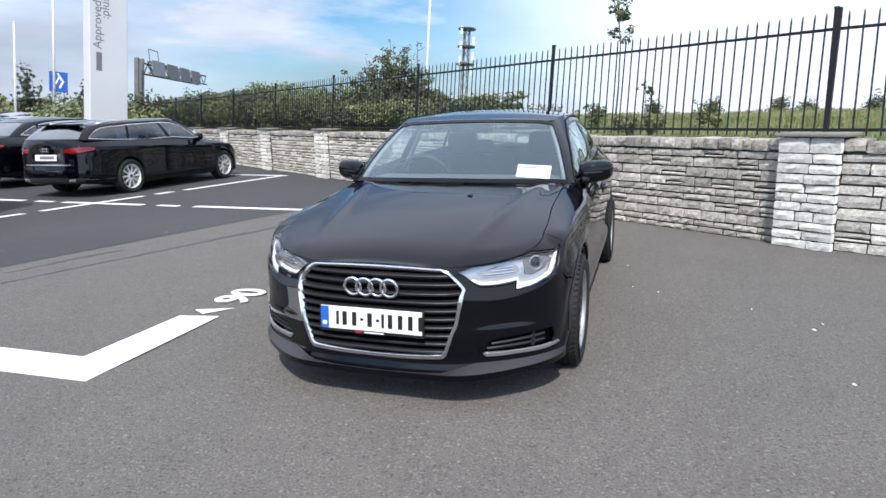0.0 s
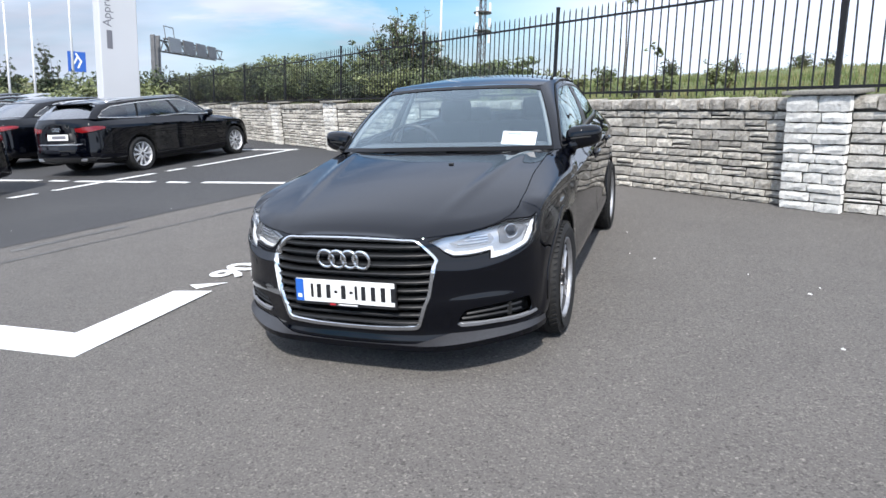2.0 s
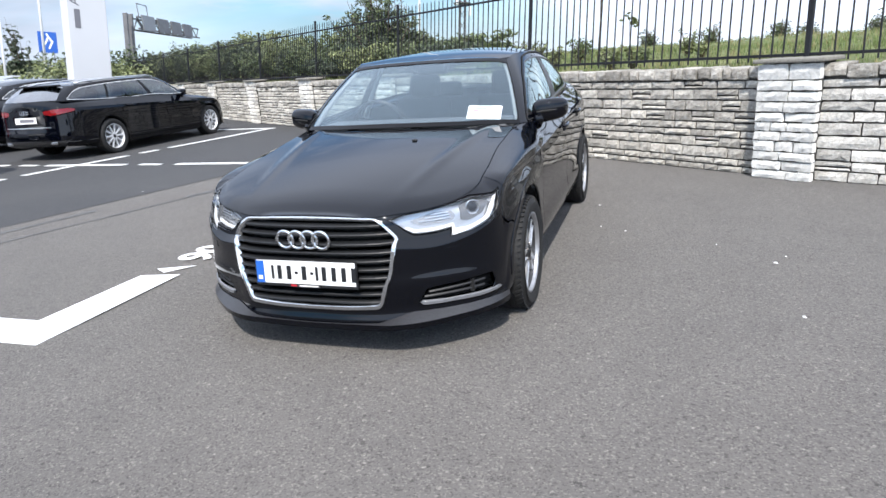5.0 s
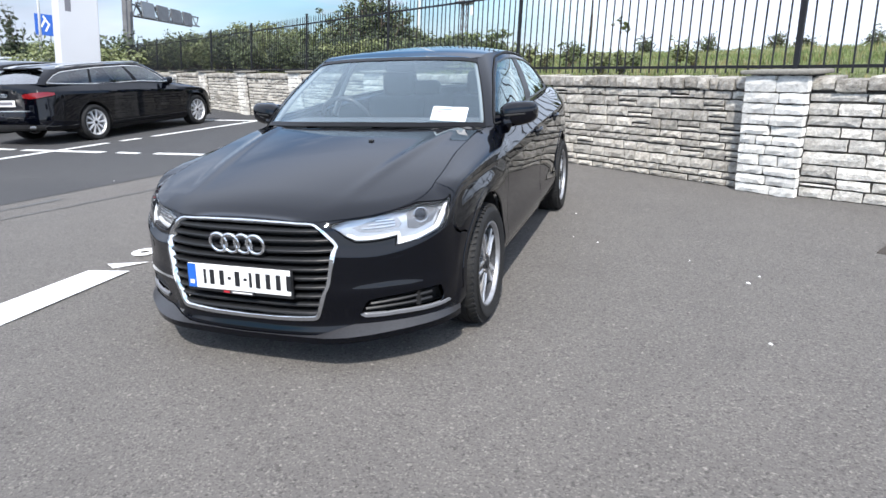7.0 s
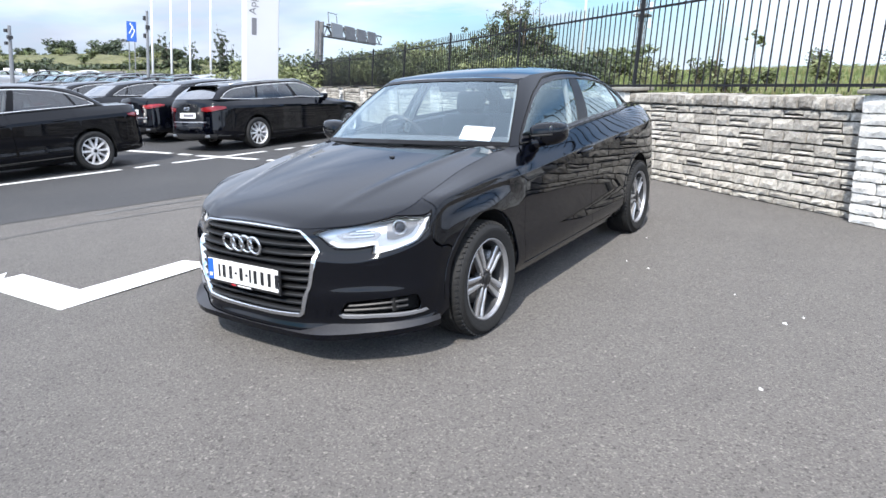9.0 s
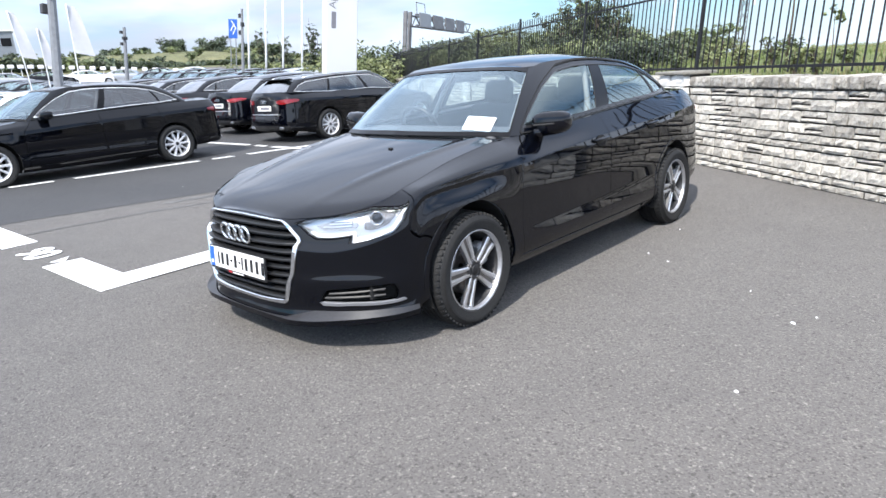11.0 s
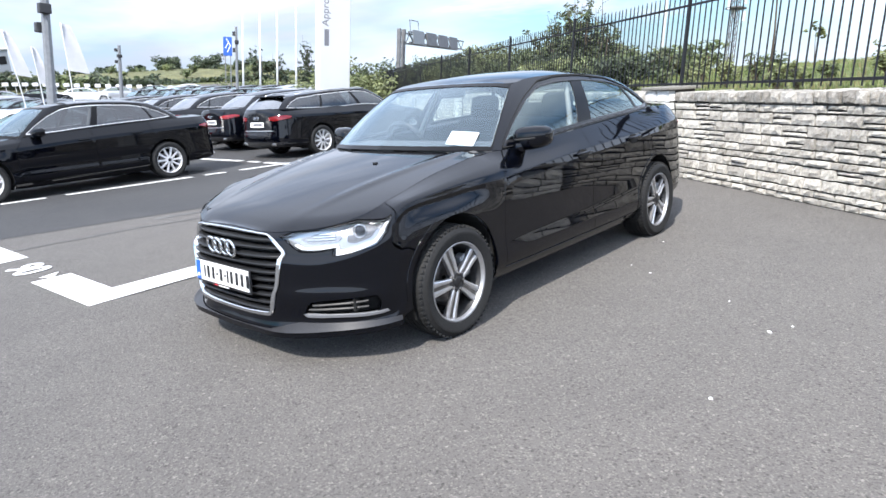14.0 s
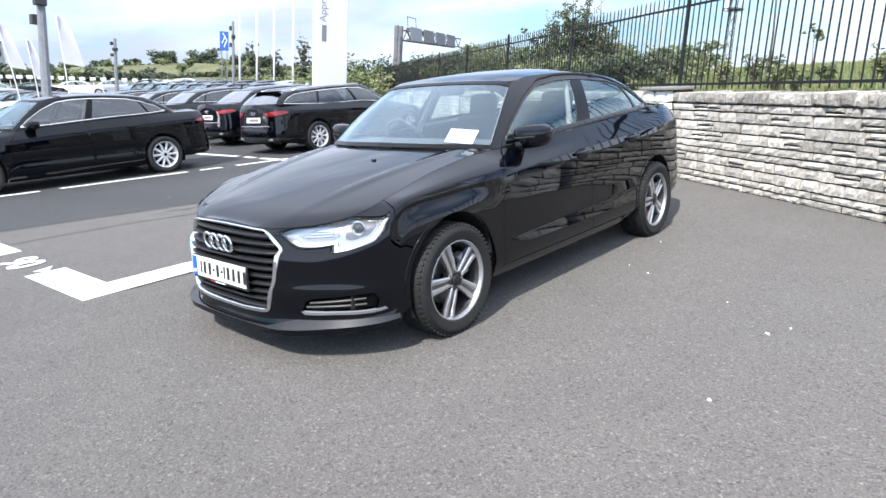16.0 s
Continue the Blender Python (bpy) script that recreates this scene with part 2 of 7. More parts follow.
STONE_DARK = material("stone_brown", (0.58, 0.555, 0.505), 0.9, grain=[(30, 0.18), (110, 0.14)], vary=[(2.2, 0.5, (0.29, 0.27, 0.235)), (9, 0.5, (0.47, 0.455, 0.415)), (20, 0.45, (0.30, 0.265, 0.22))], bump=[(14, 0.6, 0.03), (45, 0.8, 0.018), (110, 0.5, 0.006)], island=0.24)
STONE_COPE = material("stone_cope", (0.50, 0.475, 0.43), 0.9, grain=[(30, 0.18), (110, 0.14)], vary=[(2.2, 0.5, (0.33, 0.305, 0.265)), (9, 0.6, (0.27, 0.24, 0.20)), (20, 0.45, (0.22, 0.195, 0.16))], bump=[(14, 0.6, 0.03), (45, 0.8, 0.018), (110, 0.5, 0.006)], island=0.26)
STONE_PALE = material("stone_pale", (0.66, 0.655, 0.63), 0.9, grain=[(30, 0.12), (110, 0.12)], vary=[(3, 0.5, (0.58, 0.57, 0.54)), (9, 0.5, (0.74, 0.74, 0.72))], bump=[(22, 0.7, 0.02), (90, 0.5, 0.006)], island=0.12)
MORTAR = material("mortar", (0.07, 0.066, 0.06), 0.95, grain=[(60, 0.2)], bump=[(40, 0.5, 0.01)])
CAP = material("cap_slab", (0.22, 0.21, 0.185), 0.9, grain=[(40, 0.2)], vary=[(5, 0.6, (0.20, 0.19, 0.165))], bump=[(25, 0.5, 0.01)])
FENCE = material("fence_paint", (0.012, 0.013, 0.016), 0.55, spec=0.25, grain=[(30, 0.15)])
GRASS = material("grass", (0.14, 0.17, 0.06), 0.9, grain=[(6, 0.3), (60, 0.3)], vary=[(0.25, 0.7, (0.22, 0.20, 0.085)), (1.4, 0.5, (0.075, 0.10, 0.03)), (0.08, 0.5, (0.10, 0.12, 0.04))], bump=[(12, 0.8, 0.08)])
SCRUB = material("scrub_grass", (0.13, 0.135, 0.06), 0.9, grain=[(1.2, 0.3), (6, 0.3)], vary=[(0.10, 0.8, (0.21, 0.19, 0.085)), (0.35, 0.8, (0.07, 0.085, 0.035)), (0.9, 0.6, (0.17, 0.17, 0.075))], bump=[(1.5, 0.9, 0.6)])
BLADE = material("grass_blades", (0.13, 0.17, 0.055), 0.7, island=0.4)
STRAW = material("dry_grass", (0.24, 0.215, 0.10), 0.8, island=0.35)
LEAF = material("leaf", (0.105, 0.132, 0.056), 0.55, island=0.6)
LEAF_LIGHT = material("leaf_light", (0.175, 0.20, 0.085), 0.55, island=0.55)
LEAF_DARK = material("leaf_dark", (0.060, 0.080, 0.046), 0.55, island=0.6)
BARK = material("bark", (0.09, 0.07, 0.05), 0.9, grain=[(20, 0.3)], bump=[(15, 0.7, 0.02)])
PAINT = material("black_paint", (0.0008, 0.0012, 0.0030), 0.5, coat=1.0, spec=0.0)
PAINT_NAVY = material("dark_blue_paint", (0.0014, 0.0018, 0.0034), 0.5, coat=1.0, spec=0.0)
PAINT_WHITE = material("white_paint", (0.78, 0.78, 0.78), 0.3, coat=1.0)
PAINT_RED = material("red_paint", (0.35, 0.02, 0.03), 0.3, coat=1.0)
PAINT_SILVER = material("silver_paint", (0.42, 0.43, 0.45), 0.3, metal=0.5, coat=1.0)
PLASTIC = material("black_plastic", (0.012, 0.012, 0.013), 0.45, grain=[(300, 0.2)])
BLADE_BLACK = material("bumper_blade", (0.030, 0.030, 0.033), 0.36, spec=0.5, grain=[(90, 0.15)])
SATIN = material("satin_black", (0.02, 0.02, 0.022), 0.3)
SLAT = material("grille_slat", (0.018, 0.019, 0.021), 0.45, spec=0.35)
VOID = material("dark_inside", (0.006, 0.006, 0.006), 0.9)
LINER = material("arch_liner", (0.010, 0.010, 0.010), 0.95, grain=[(80, 0.3)])
CHROME = material("chrome", (0.82, 0.83, 0.84), 0.10, metal=1.0)
CHROME_SATIN = material("satin_chrome", (0.78, 0.78, 0.79), 0.28, metal=1.0)
TRIM_BRIGHT = material("bright_trim", (0.80, 0.80, 0.81), 0.35, metal=0.3)
ALLOY_PALE = material("pale_alloy", (0.72, 0.72, 0.73), 0.35, metal=0.4)
ALLOY = material("alloy", (0.74, 0.74, 0.75), 0.32, metal=0.9, grain=[(60, 0.05)])
# wheel alloy with the shade inside the wheel put into its colour
ALLOY_SHADED = material("shaded_alloy", (0.06, 0.06, 0.062), 0.45, metal=0.6, grain=[(30, 0.2)])
STEEL = material("brake_steel", (0.22, 0.21, 0.20), 0.4, metal=0.9, grain=[(40, 0.2)])
ALLOY_DULL = material("rim_lip", (0.50, 0.50, 0.51), 0.42, metal=0.8, grain=[(40, 0.12)], vary=[(14, 0.5, (0.36, 0.355, 0.345))])
RUBBER = material("tyre_rubber", (0.013, 0.013, 0.013), 0.75, grain=[(60, 0.25)], vary=[(7, 0.4, (0.020, 0.0195, 0.019))], bump=[(200, 0.2, 0.002)])
LAMP_PAN = material("lamp_reflector", (0.58, 0.59, 0.61), 0.30, metal=0.85)
TRIM_GREY = material("grey_trim", (0.21, 0.213, 0.225), 0.3, metal=0.3)
LAMP_WHITE = material("lamp_light_guide", (0.86, 0.87, 0.88), 0.3)
LAMP_GREY = material("lamp_bezel", (0.36, 0.365, 0.38), 0.25, metal=0.5)
LENS = glass("lamp_lens", (0.96, 0.97, 0.98), face_on=0.04)
LAMP_DARK = material("lamp_housing", (0.17, 0.174, 0.185), 0.35, metal=0.4)
PROJECTOR = material("projector_glass", (0.012, 0.014, 0.02), 0.03, spec=0.6)
RED_LENS = material("red_lens", (0.20, 0.008, 0.010), 0.08, coat=1.0)
RED_GLOW = material("red_lens_bright", (0.36, 0.015, 0.016), 0.08, coat=1.0)
GLASS_SCREEN = glass("screen_glass", (0.80, 0.89, 0.92), face_on=0.17, sheen=(0.78, 0.93, 1.0))
GLASS = glass("window_glass", (0.80, 0.88, 0.86), face_on=0.15, sheen=(0.86, 1.0, 0.98))
GLASS_DARK = glass("tinted_glass", (0.20, 0.23, 0.24), face_on=0.12)
PAINT_NAVY.node_tree.nodes["Principled BSDF"].inputs["Coat IOR"].default_value = 1.42
GLASS_REAR = glass("rear_glass", (0.25, 0.28, 0.29), face_on=0.34)
GLASS_EDGE = material("glass_border", (0.004, 0.004, 0.005), 0.35, spec=0.22)
TRIM = material("interior_trim", (0.085, 0.088, 0.094), 0.7, grain=[(120, 0.2)])
TRIM_PALE = material("pale_lining", (0.26, 0.265, 0.265), 0.8, grain=[(150, 0.1)])
CLOTH = material("seat_cloth", (0.020, 0.020, 0.022), 0.85, grain=[(200, 0.3)])
PLATE_WHITE = material("plate_white", (0.84, 0.84, 0.82), 0.35)
PLATE_BLUE = material("plate_blue", (0.02, 0.12, 0.48), 0.35)
INK = material("black_ink", (0.012, 0.012, 0.014), 0.45)
INK_RED = material("red_ink", (0.45, 0.02, 0.03), 0.45)
INK_GREY = material("grey_ink", (0.17, 0.17, 0.19), 0.5)
PAPER = material("paper", (0.88, 0.88, 0.87), 0.6)
SIGN_WHITE = material("sign_panel", (0.60, 0.61, 0.63), 0.35, grain=[(0.6, 0.03)])
POLE_WHITE = material("white_pole", (0.75, 0.76, 0.78), 0.4, grain=[(3, 0.05)])
POLE_GREY = material("galvanised_steel", (0.22, 0.228, 0.24), 0.5, metal=0.3, grain=[(8, 0.12)])
IRON = material("drain_iron", (0.055, 0.046, 0.038), 0.7, metal=0.2, grain=[(30, 0.3)])
BOX_DARK = material("camera_box", (0.03, 0.03, 0.032), 0.5)
GANTRY_PANEL = material("gantry_panel", (0.14, 0.14, 0.145), 0.6, metal=0.2, grain=[(2, 0.2)])
GANTRY = material("gantry_steel", (0.13, 0.13, 0.135), 0.6, metal=0.2, grain=[(2, 0.15)])
BLUE_SIGN = material("blue_sign", (0.02, 0.10, 0.42), 0.4)
FLAG = material("white_banner", (0.58, 0.585, 0.60), 0.7, grain=[(4, 0.05)])
CONCRETE = material("concrete", (0.50, 0.50, 0.48), 0.9, grain=[(3, 0.1)], vary=[(0.4, 0.4, (0.42, 0.42, 0.40))])
FACADE = material("facade_grey", (0.20, 0.22, 0.25), 0.5, grain=[(1, 0.1)])

# rough mineral surfaces throw more light back towards the sun
for rough_m in (ASPHALT, ASPHALT_DARK, STONE, STONE_MID, STONE_DARK, STONE_PALE, CONCRETE):
    rough_m.node_tree.nodes["Principled BSDF"].inputs["Diffuse Roughness"].default_value = 1.0

# ---- mesh tools ----
from mathutils.geometry import delaunay_2d_cdt


def mesh_object(name, verts, faces, mat, parent=None, label="", smooth=False, normals=None):
    me = bpy.data.meshes.new(name)
    me.from_pydata([tuple(v) for v in verts], [], faces)
    me.materials.append(mat)
    if smooth or normals:
        me.polygons.foreach_set("use_smooth", [True] * len(me.polygons))
    if normals:
        me.normals_split_custom_set_from_vertices([tuple(n) for n in normals])
    me.update()
    ob = new(name, me)
    ob.parent = parent
    if label:
        ob["label"] = label
    return ob


def part(name, bm, mat, parent=None, label="", smooth=False):
    """Links a bmesh as one mesh object under a thing or a part."""
    me = bpy.data.meshes.new(name)
    bmesh.ops.recalc_face_normals(bm, faces=bm.faces)
    bm.to_mesh(me)
    bm.free()
    me.materials.append(mat)
    if smooth:
        me.polygons.foreach_set("use_smooth", [True] * len(me.polygons))
    ob = new(name, me)
    ob.parent = parent
    if label:
        ob["label"] = label
    return ob


def empty(name, m, label, category, group="", kind=""):
    e = new(name)
    e.empty_display_size = 0.2
    e.matrix_world = m
    return tagged(e, label, category, group, kind)


def box(bm, centre, size, bevel=0.0, m=None):
    """A box, with its edges bevelled, added to bm."""
    r = bmesh.ops.create_cube(bm, size=1.0)
    vs = r["verts"]
    bmesh.ops.scale(bm, vec=size, verts=vs)
    if bevel:
        es = list({e for v in vs for e in v.link_edges})
        out = bmesh.ops.bevel(bm, geom=es, offset=bevel, segments=2, affect="EDGES", profile=0.5)
        vs = list({v for f in out["faces"] for v in f.verts} | {v for v in vs if v.is_valid})
    bmesh.ops.translate(bm, vec=centre, verts=vs)
    if m:
        bmesh.ops.transform(bm, matrix=m, verts=vs)
    return vs


def box_part(name, centre, size, mat, parent=None, label="", bevel=0.0, m=None):
    bm = bmesh.new()
    box(bm, centre, size, bevel, m)
    return part(name, bm, mat, parent, label)


def lathe(bm, profile, axis="x", seg=48, centre=(0, 0, 0), closed=False):
    """Turns a profile of (along, radius) about an axis."""
    rings = []
    for a, r in profile:
        ring = []
        for k in range(seg):
            t = 2 * math.pi * k / seg
            c, s = r * math.cos(t), r * math.sin(t)
            p = {"x": (a, c, s), "y": (c, a, s), "z": (c, s, a)}[axis]
            ring.append(bm.verts.new(Vector(p) + Vector(centre)))
        rings.append(ring)
    n = len(rings)
    for i in range(n if closed else n - 1):
        p, q = rings[i], rings[(i + 1) % n]
        for k in range(seg):
            bm.faces.new((p[k], p[(k + 1) % seg], q[(k + 1) % seg], q[k]))
    return rings


def tube(bm, points, radius, seg=8, cap=True, radii=None):
    """A round bar along a line of points."""
    pts = [Vector(p) for p in points]
    rings = []
    for i, p in enumerate(pts):
        d = (pts[min(i + 1, len(pts) - 1)] - pts[max(i - 1, 0)]).normalized()
        side = d.cross(Vector((0, 0, 1)) if abs(d.z) < 0.9 else Vector((1, 0, 0))).normalized()
        up = side.cross(d)
        r = radii[i] if radii else radius
        rings.append([bm.verts.new(p + r * (math.cos(2 * math.pi * k / seg) * side + math.sin(2 * math.pi * k / seg) * up)) for k in range(seg)])
    for p, q in zip(rings, rings[1:]):
        for k in range(seg):
            bm.faces.new((p[k], p[(k + 1) % seg], q[(k + 1) % seg], q[k]))
    if cap:
        bm.faces.new(rings[0][::-1])
        bm.faces.new(rings[-1])
    return rings


def torus(bm, centre, radius, thick, normal=(0, -1, 0), seg=32, ring=8, squash=1.0):
    q = Vector((0, 0, 1)).rotation_difference(Vector(normal)).to_matrix()
    grid = []
    for i in range(seg):
        a = 2 * math.pi * i / seg
        row = []
        for j in range(ring):
            b = 2 * math.pi * j / ring
            r = radius + thick * math.cos(b)
            row.append(bm.verts.new(Vector(centre) + q @ Vector((r * math.cos(a), r * math.sin(a), squash * thick * math.sin(b)))))
        grid.append(row)
    for i in range(seg):
        for j in range(ring):
            bm.faces.new((grid[i][j], grid[(i + 1) % seg][j], grid[(i + 1) % seg][(j + 1) % ring], grid[i][(j + 1) % ring]))


def curve_through(keys):
    """A smooth line through (t, value, value ...), as a function of t."""
    ts = [k[0] for k in keys]
    vs = [Vector(k[1:]) if len(k) > 2 else Vector((k[1], 0)) for k in keys]
    n = len(ts)
    tan = []
    for i in range(n):
        a, b = max(i - 1, 0), min(i + 1, n - 1)
        tan.append((vs[b] - vs[a]) / (ts[b] - ts[a]))

    def at(t):
        t = min(max(float(t), ts[0]), ts[-1])
        i = min(max(0, int(np.searchsorted(ts, t)) - 1), n - 2)
        h = ts[i + 1] - ts[i]
        u = (t - ts[i]) / h
        u2, u3 = u * u, u * u * u
        v = (2 * u3 - 3 * u2 + 1) * vs[i] + (u3 - 2 * u2 + u) * h * tan[i] + (3 * u2 - 2 * u3) * vs[i + 1] + (u3 - u2) * h * tan[i + 1]
        return v if len(keys[0]) > 2 else v.x

    return at


def dense(poly, step):
    """A closed outline with points no further apart than step."""
    out = []
    for (a, b), (c, d) in zip(poly, poly[1:] + poly[:1]):
        n = max(1, int(math.hypot(c - a, d - b) / step + 0.5))
        out += [(a + (c - a) * k / n, b + (d - b) * k / n) for k in range(n)]
    return out


def inside(p, poly):
    x, y = p
    hit = False
    for (a, b), (c, d) in zip(poly, poly[1:] + poly[:1]):
        if (b > y) != (d > y) and x < (c - a) * (y - b) / (d - b) + a:
            hit = not hit
    return hit


def rounded(poly, r, seg=4):
    """The outline with its corners rounded."""
    out = []
    n = len(poly)
    for i in range(n):
        p, a, b = Vector(poly[i]), Vector(poly[i - 1]), Vector(poly[(i + 1) % n])
        da, db = (a - p), (b - p)
        k = min(r, da.length * 0.45, db.length * 0.45)
        s, e = p + da.normalized() * k, p + db.normalized() * k
        for j in range(seg + 1):
            t = j / seg
            out.append(tuple((1 - t) ** 2 * s + 2 * t * (1 - t) * p + t * t * e))
    return out


def shrink(poly, d):
    """The outline moved inwards by d."""
    area = sum(a[0] * b[1] - b[0] * a[1] for a, b in zip(poly, poly[1:] + poly[:1]))
    sgn = 1 if area > 0 else -1
    out = []
    n = len(poly)
    for i in range(n):
        p, a, b = Vector(poly[i]), Vector(poly[i - 1]), Vector(poly[(i + 1) % n])
        ta, tb = (p - a), (b - p)
        ta = ta.normalized() if ta.length > 1e-6 else tb.normalized()
        tb = tb.normalized() if tb.length > 1e-6 else ta
        na, nb = Vector((-ta.y, ta.x)) * sgn, Vector((-tb.y, tb.x)) * sgn
        m = na + nb
        m = m / max(m.length_squared / 2, 0.5) if m.length > 1e-6 else na
        out.append(tuple(p + m * d))
    return out


def skin(name, outline, holes, surf, mat, parent=None, label="", step=0.05, offset=0.0, flange=0.012, flip=False, gap=0.0, creases=()):
    """A panel cut out of a curved surface: surf(u, v) is a point of it, the outline and the holes lie in u and v.
    Its edges are folded inwards by flange, so that it has depth; normals are those of the surface."""
    if gap:
        outline = shrink(outline, gap)
        holes = [shrink(h, -gap) for h in holes]
    loops = [dense(outline, step)] + [dense(h, step) for h in holes]
    pts, edges = [], []
    for lp in loops:
        k = len(pts)
        pts += lp
        edges += [(k + i, k + (i + 1) % len(lp)) for i in range(len(lp))]
    us, vs = [p[0] for p in loops[0]], [p[1] for p in loops[0]]
    nu, nv = int((max(us) - min(us)) / step), int((max(vs) - min(vs)) / step)
    for i in range(1, nu + 1):
        for j in range(1, nv + 1):
            p = (min(us) + (i - 0.5 * (j % 2)) * (max(us) - min(us)) / (nu + 0.5), min(vs) + j * (max(vs) - min(vs)) / (nv + 1))
            if inside(p, loops[0]) and not any(inside(p, h) for h in loops[1:]):
                pts.append(p)
    for c in creases:  # rows close to either side keep a crease crisp
        n = max(2, int((max(us) - min(us)) / (step * 0.7)))
        for i in range(n):
            for d in (-0.006, 0.006):
                p = (min(us) + (i + 0.5) * (max(us) - min(us)) / n, c + d)
                if inside(p, loops[0]) and not any(inside(p, h) for h in loops[1:]):
                    pts.append(p)
    co, _, tri, *_ = delaunay_2d_cdt([Vector(p) for p in pts], edges, [], 0, 1e-5)
    tris = []
    for t in tri:
        c = sum((co[i] for i in t), Vector((0, 0))) / 3
        if inside(c, loops[0]) and not any(inside(c, h) for h in loops[1:]):
            tris.append(list(t))
    sign = -1 if flip else 1
    where, norm = [], []
    e = 0.004
    for c in co:
        p = surf(c.x, c.y)
        du, dv = surf(c.x + e, c.y) - surf(c.x - e, c.y), surf(c.x, c.y + e) - surf(c.x, c.y - e)
        n = du.cross(dv)
        n = n.normalized() * sign if n.length > 1e-12 else Vector((0, 0, 1))
        where.append(p + n * offset)
        norm.append(n)
    faces = [t if sign > 0 else t[::-1] for t in tris]
    if flange:
        used = {}
        for t in tris:
            for a, b in zip(t, t[1:] + t[:1]):
                key = (min(a, b), max(a, b))
                used[key] = None if key in used else (a, b)
        made = {}
        for ab in [x for x in used.values() if x]:
            a, b = ab
            tang = (where[b] - where[a])
            out = tang.cross(norm[a]) * sign
            out = out.normalized() if out.length > 1e-9 else norm[a]
            q = []
            for i in (a, b):
                if i not in made:
                    top, low = len(where), len(where) + 1
                    where += [where[i].copy(), where[i] - norm[i] * flange]
                    norm += [(out + norm[i]).normalized(), out]
                    made[i] = (top, low)
                q.append(made[i])
            f = (q[1][0], q[0][0], q[0][1], q[1][1])
            faces.append(f if sign > 0 else f[::-1])
    return mesh_object(name, where, faces, mat, parent, label, normals=norm)

# ---- ground ----
def land(x, y):
    """Height of the ground: level round the car, rising gently in the far lot to the west."""
    d = max(0.0, -0.9 * x + 0.42 * y - 20.0)
    return 0.05 * d * d / (d + 14.0) + 0.014 * min(max(-x - 10.0, 0.0), 15.0) - 0.12 * max((x - 2.709) * 0.5788 + (y - 3.559) * 0.8155 - 15.0, 0.0)


def ground_sheet():
    xs = [-900, -500, -300] + [float(v) for v in range(-200, -20, 12)] + [float(v) for v in range(-20, 21, 1)] + [40, 80, 200, 500, 900]
    ys = [-900, -300, -100, -50, -20, -10, -4, -2, -1, 0, 1, 2, 3, 4, 5, 10, 14, 17] + [float(v) for v in range(20, 160, 10)] + [250, 500, 900]
    verts = [(x, y, min(land(x, y), 4.5) - (0.018 if abs(x) < 1.5 and -0.5 < y < 3.5 else 0.0)) for y in ys for x in xs]  # worn slightly hollow where cars stand
    n = len(xs)
    faces = [(j * n + i, j * n + i + 1, (j + 1) * n + i + 1, (j + 1) * n + i) for j in range(len(ys) - 1) for i in range(n - 1)]
    return tagged(mesh_object("ground", verts, faces, ASPHALT, smooth=True), "grey weathered asphalt forecourt", "ground", kind="structure")


ground_sheet()


def flat(name, pts, z, mat, label, category, kind="structure", parent=None, thick=0.0):
    verts = [(x, y, z + land(x, y)) for x, y in pts]
    faces = [tuple(range(len(pts)))]
    if thick:
        n = len(pts)
        verts += [(x, y, z - thick + land(x, y)) for x, y in pts]
        faces += [(i, i + n, (i + 1) % n + n, (i + 1) % n) for i in range(n)]
    ob = mesh_object(name, verts, faces, mat, parent)
    return tagged(ob, label, category, kind=kind) if label else ob


# darker, newer asphalt under the parking bays
flat("road", [(-5.45, -30), (-5.20, -0.6), (-4.05, 4.3), (-3.0, 8.0), (-5.0, 9.2), (-6.6, 10.6), (-10.0, 12.8), (-10.0, -30)], 0.004, ASPHALT_DARK, "dark asphalt under the parking bays", "road")
flat("road", [(-10.0, -30), (-10.0, 12.8), (-11.0, 13.4), (-20, 16.0), (-20, -30)], 0.004, ASPHALT_DARK, "dark asphalt under the parking bays", "road")
# patched trench seams and smears in the older asphalt
for k, (p, q, w) in enumerate((((-4.25, 0.4), (-3.2, 4.2), 0.05), ((-4.6, 0.75), (-4.32, 1.9), 0.09), ((-3.7, 2.6), (-3.55, 3.1), 0.06), ((-4.4, -1.5), (-4.25, 0.4), 0.04))):
    a, b = Vector(p), Vector(q)
    n = Vector((-(b - a).y, (b - a).x)).normalized() * w / 2
    steps = 9
    left = [a.lerp(b, i / steps) + n * (0.4 + 0.9 * random.random()) for i in range(steps + 1)]
    right = [a.lerp(b, i / steps) - n * (0.4 + 0.9 * random.random()) for i in range(steps + 1)]
    flat("tar_seam", [tuple(v) for v in right + left[::-1]], 0.004, TAR, "dark tar seam in the asphalt", "tar seam")


# ---- painted lines ----
def painted(pts, z=0.005, label="white painted bay line on asphalt"):
    if pts[0][0] < -5:  # the bays lie on the slight rise
        pts = [(1.9 + (x - 1.9) * (1 - land(x, y) / 1.36), -3.0 + (y + 3.0) * (1 - land(x, y) / 1.36)) for x, y in pts]
    return flat("bay_line", pts, z, LINE, label, "road marking", thick=0.003)


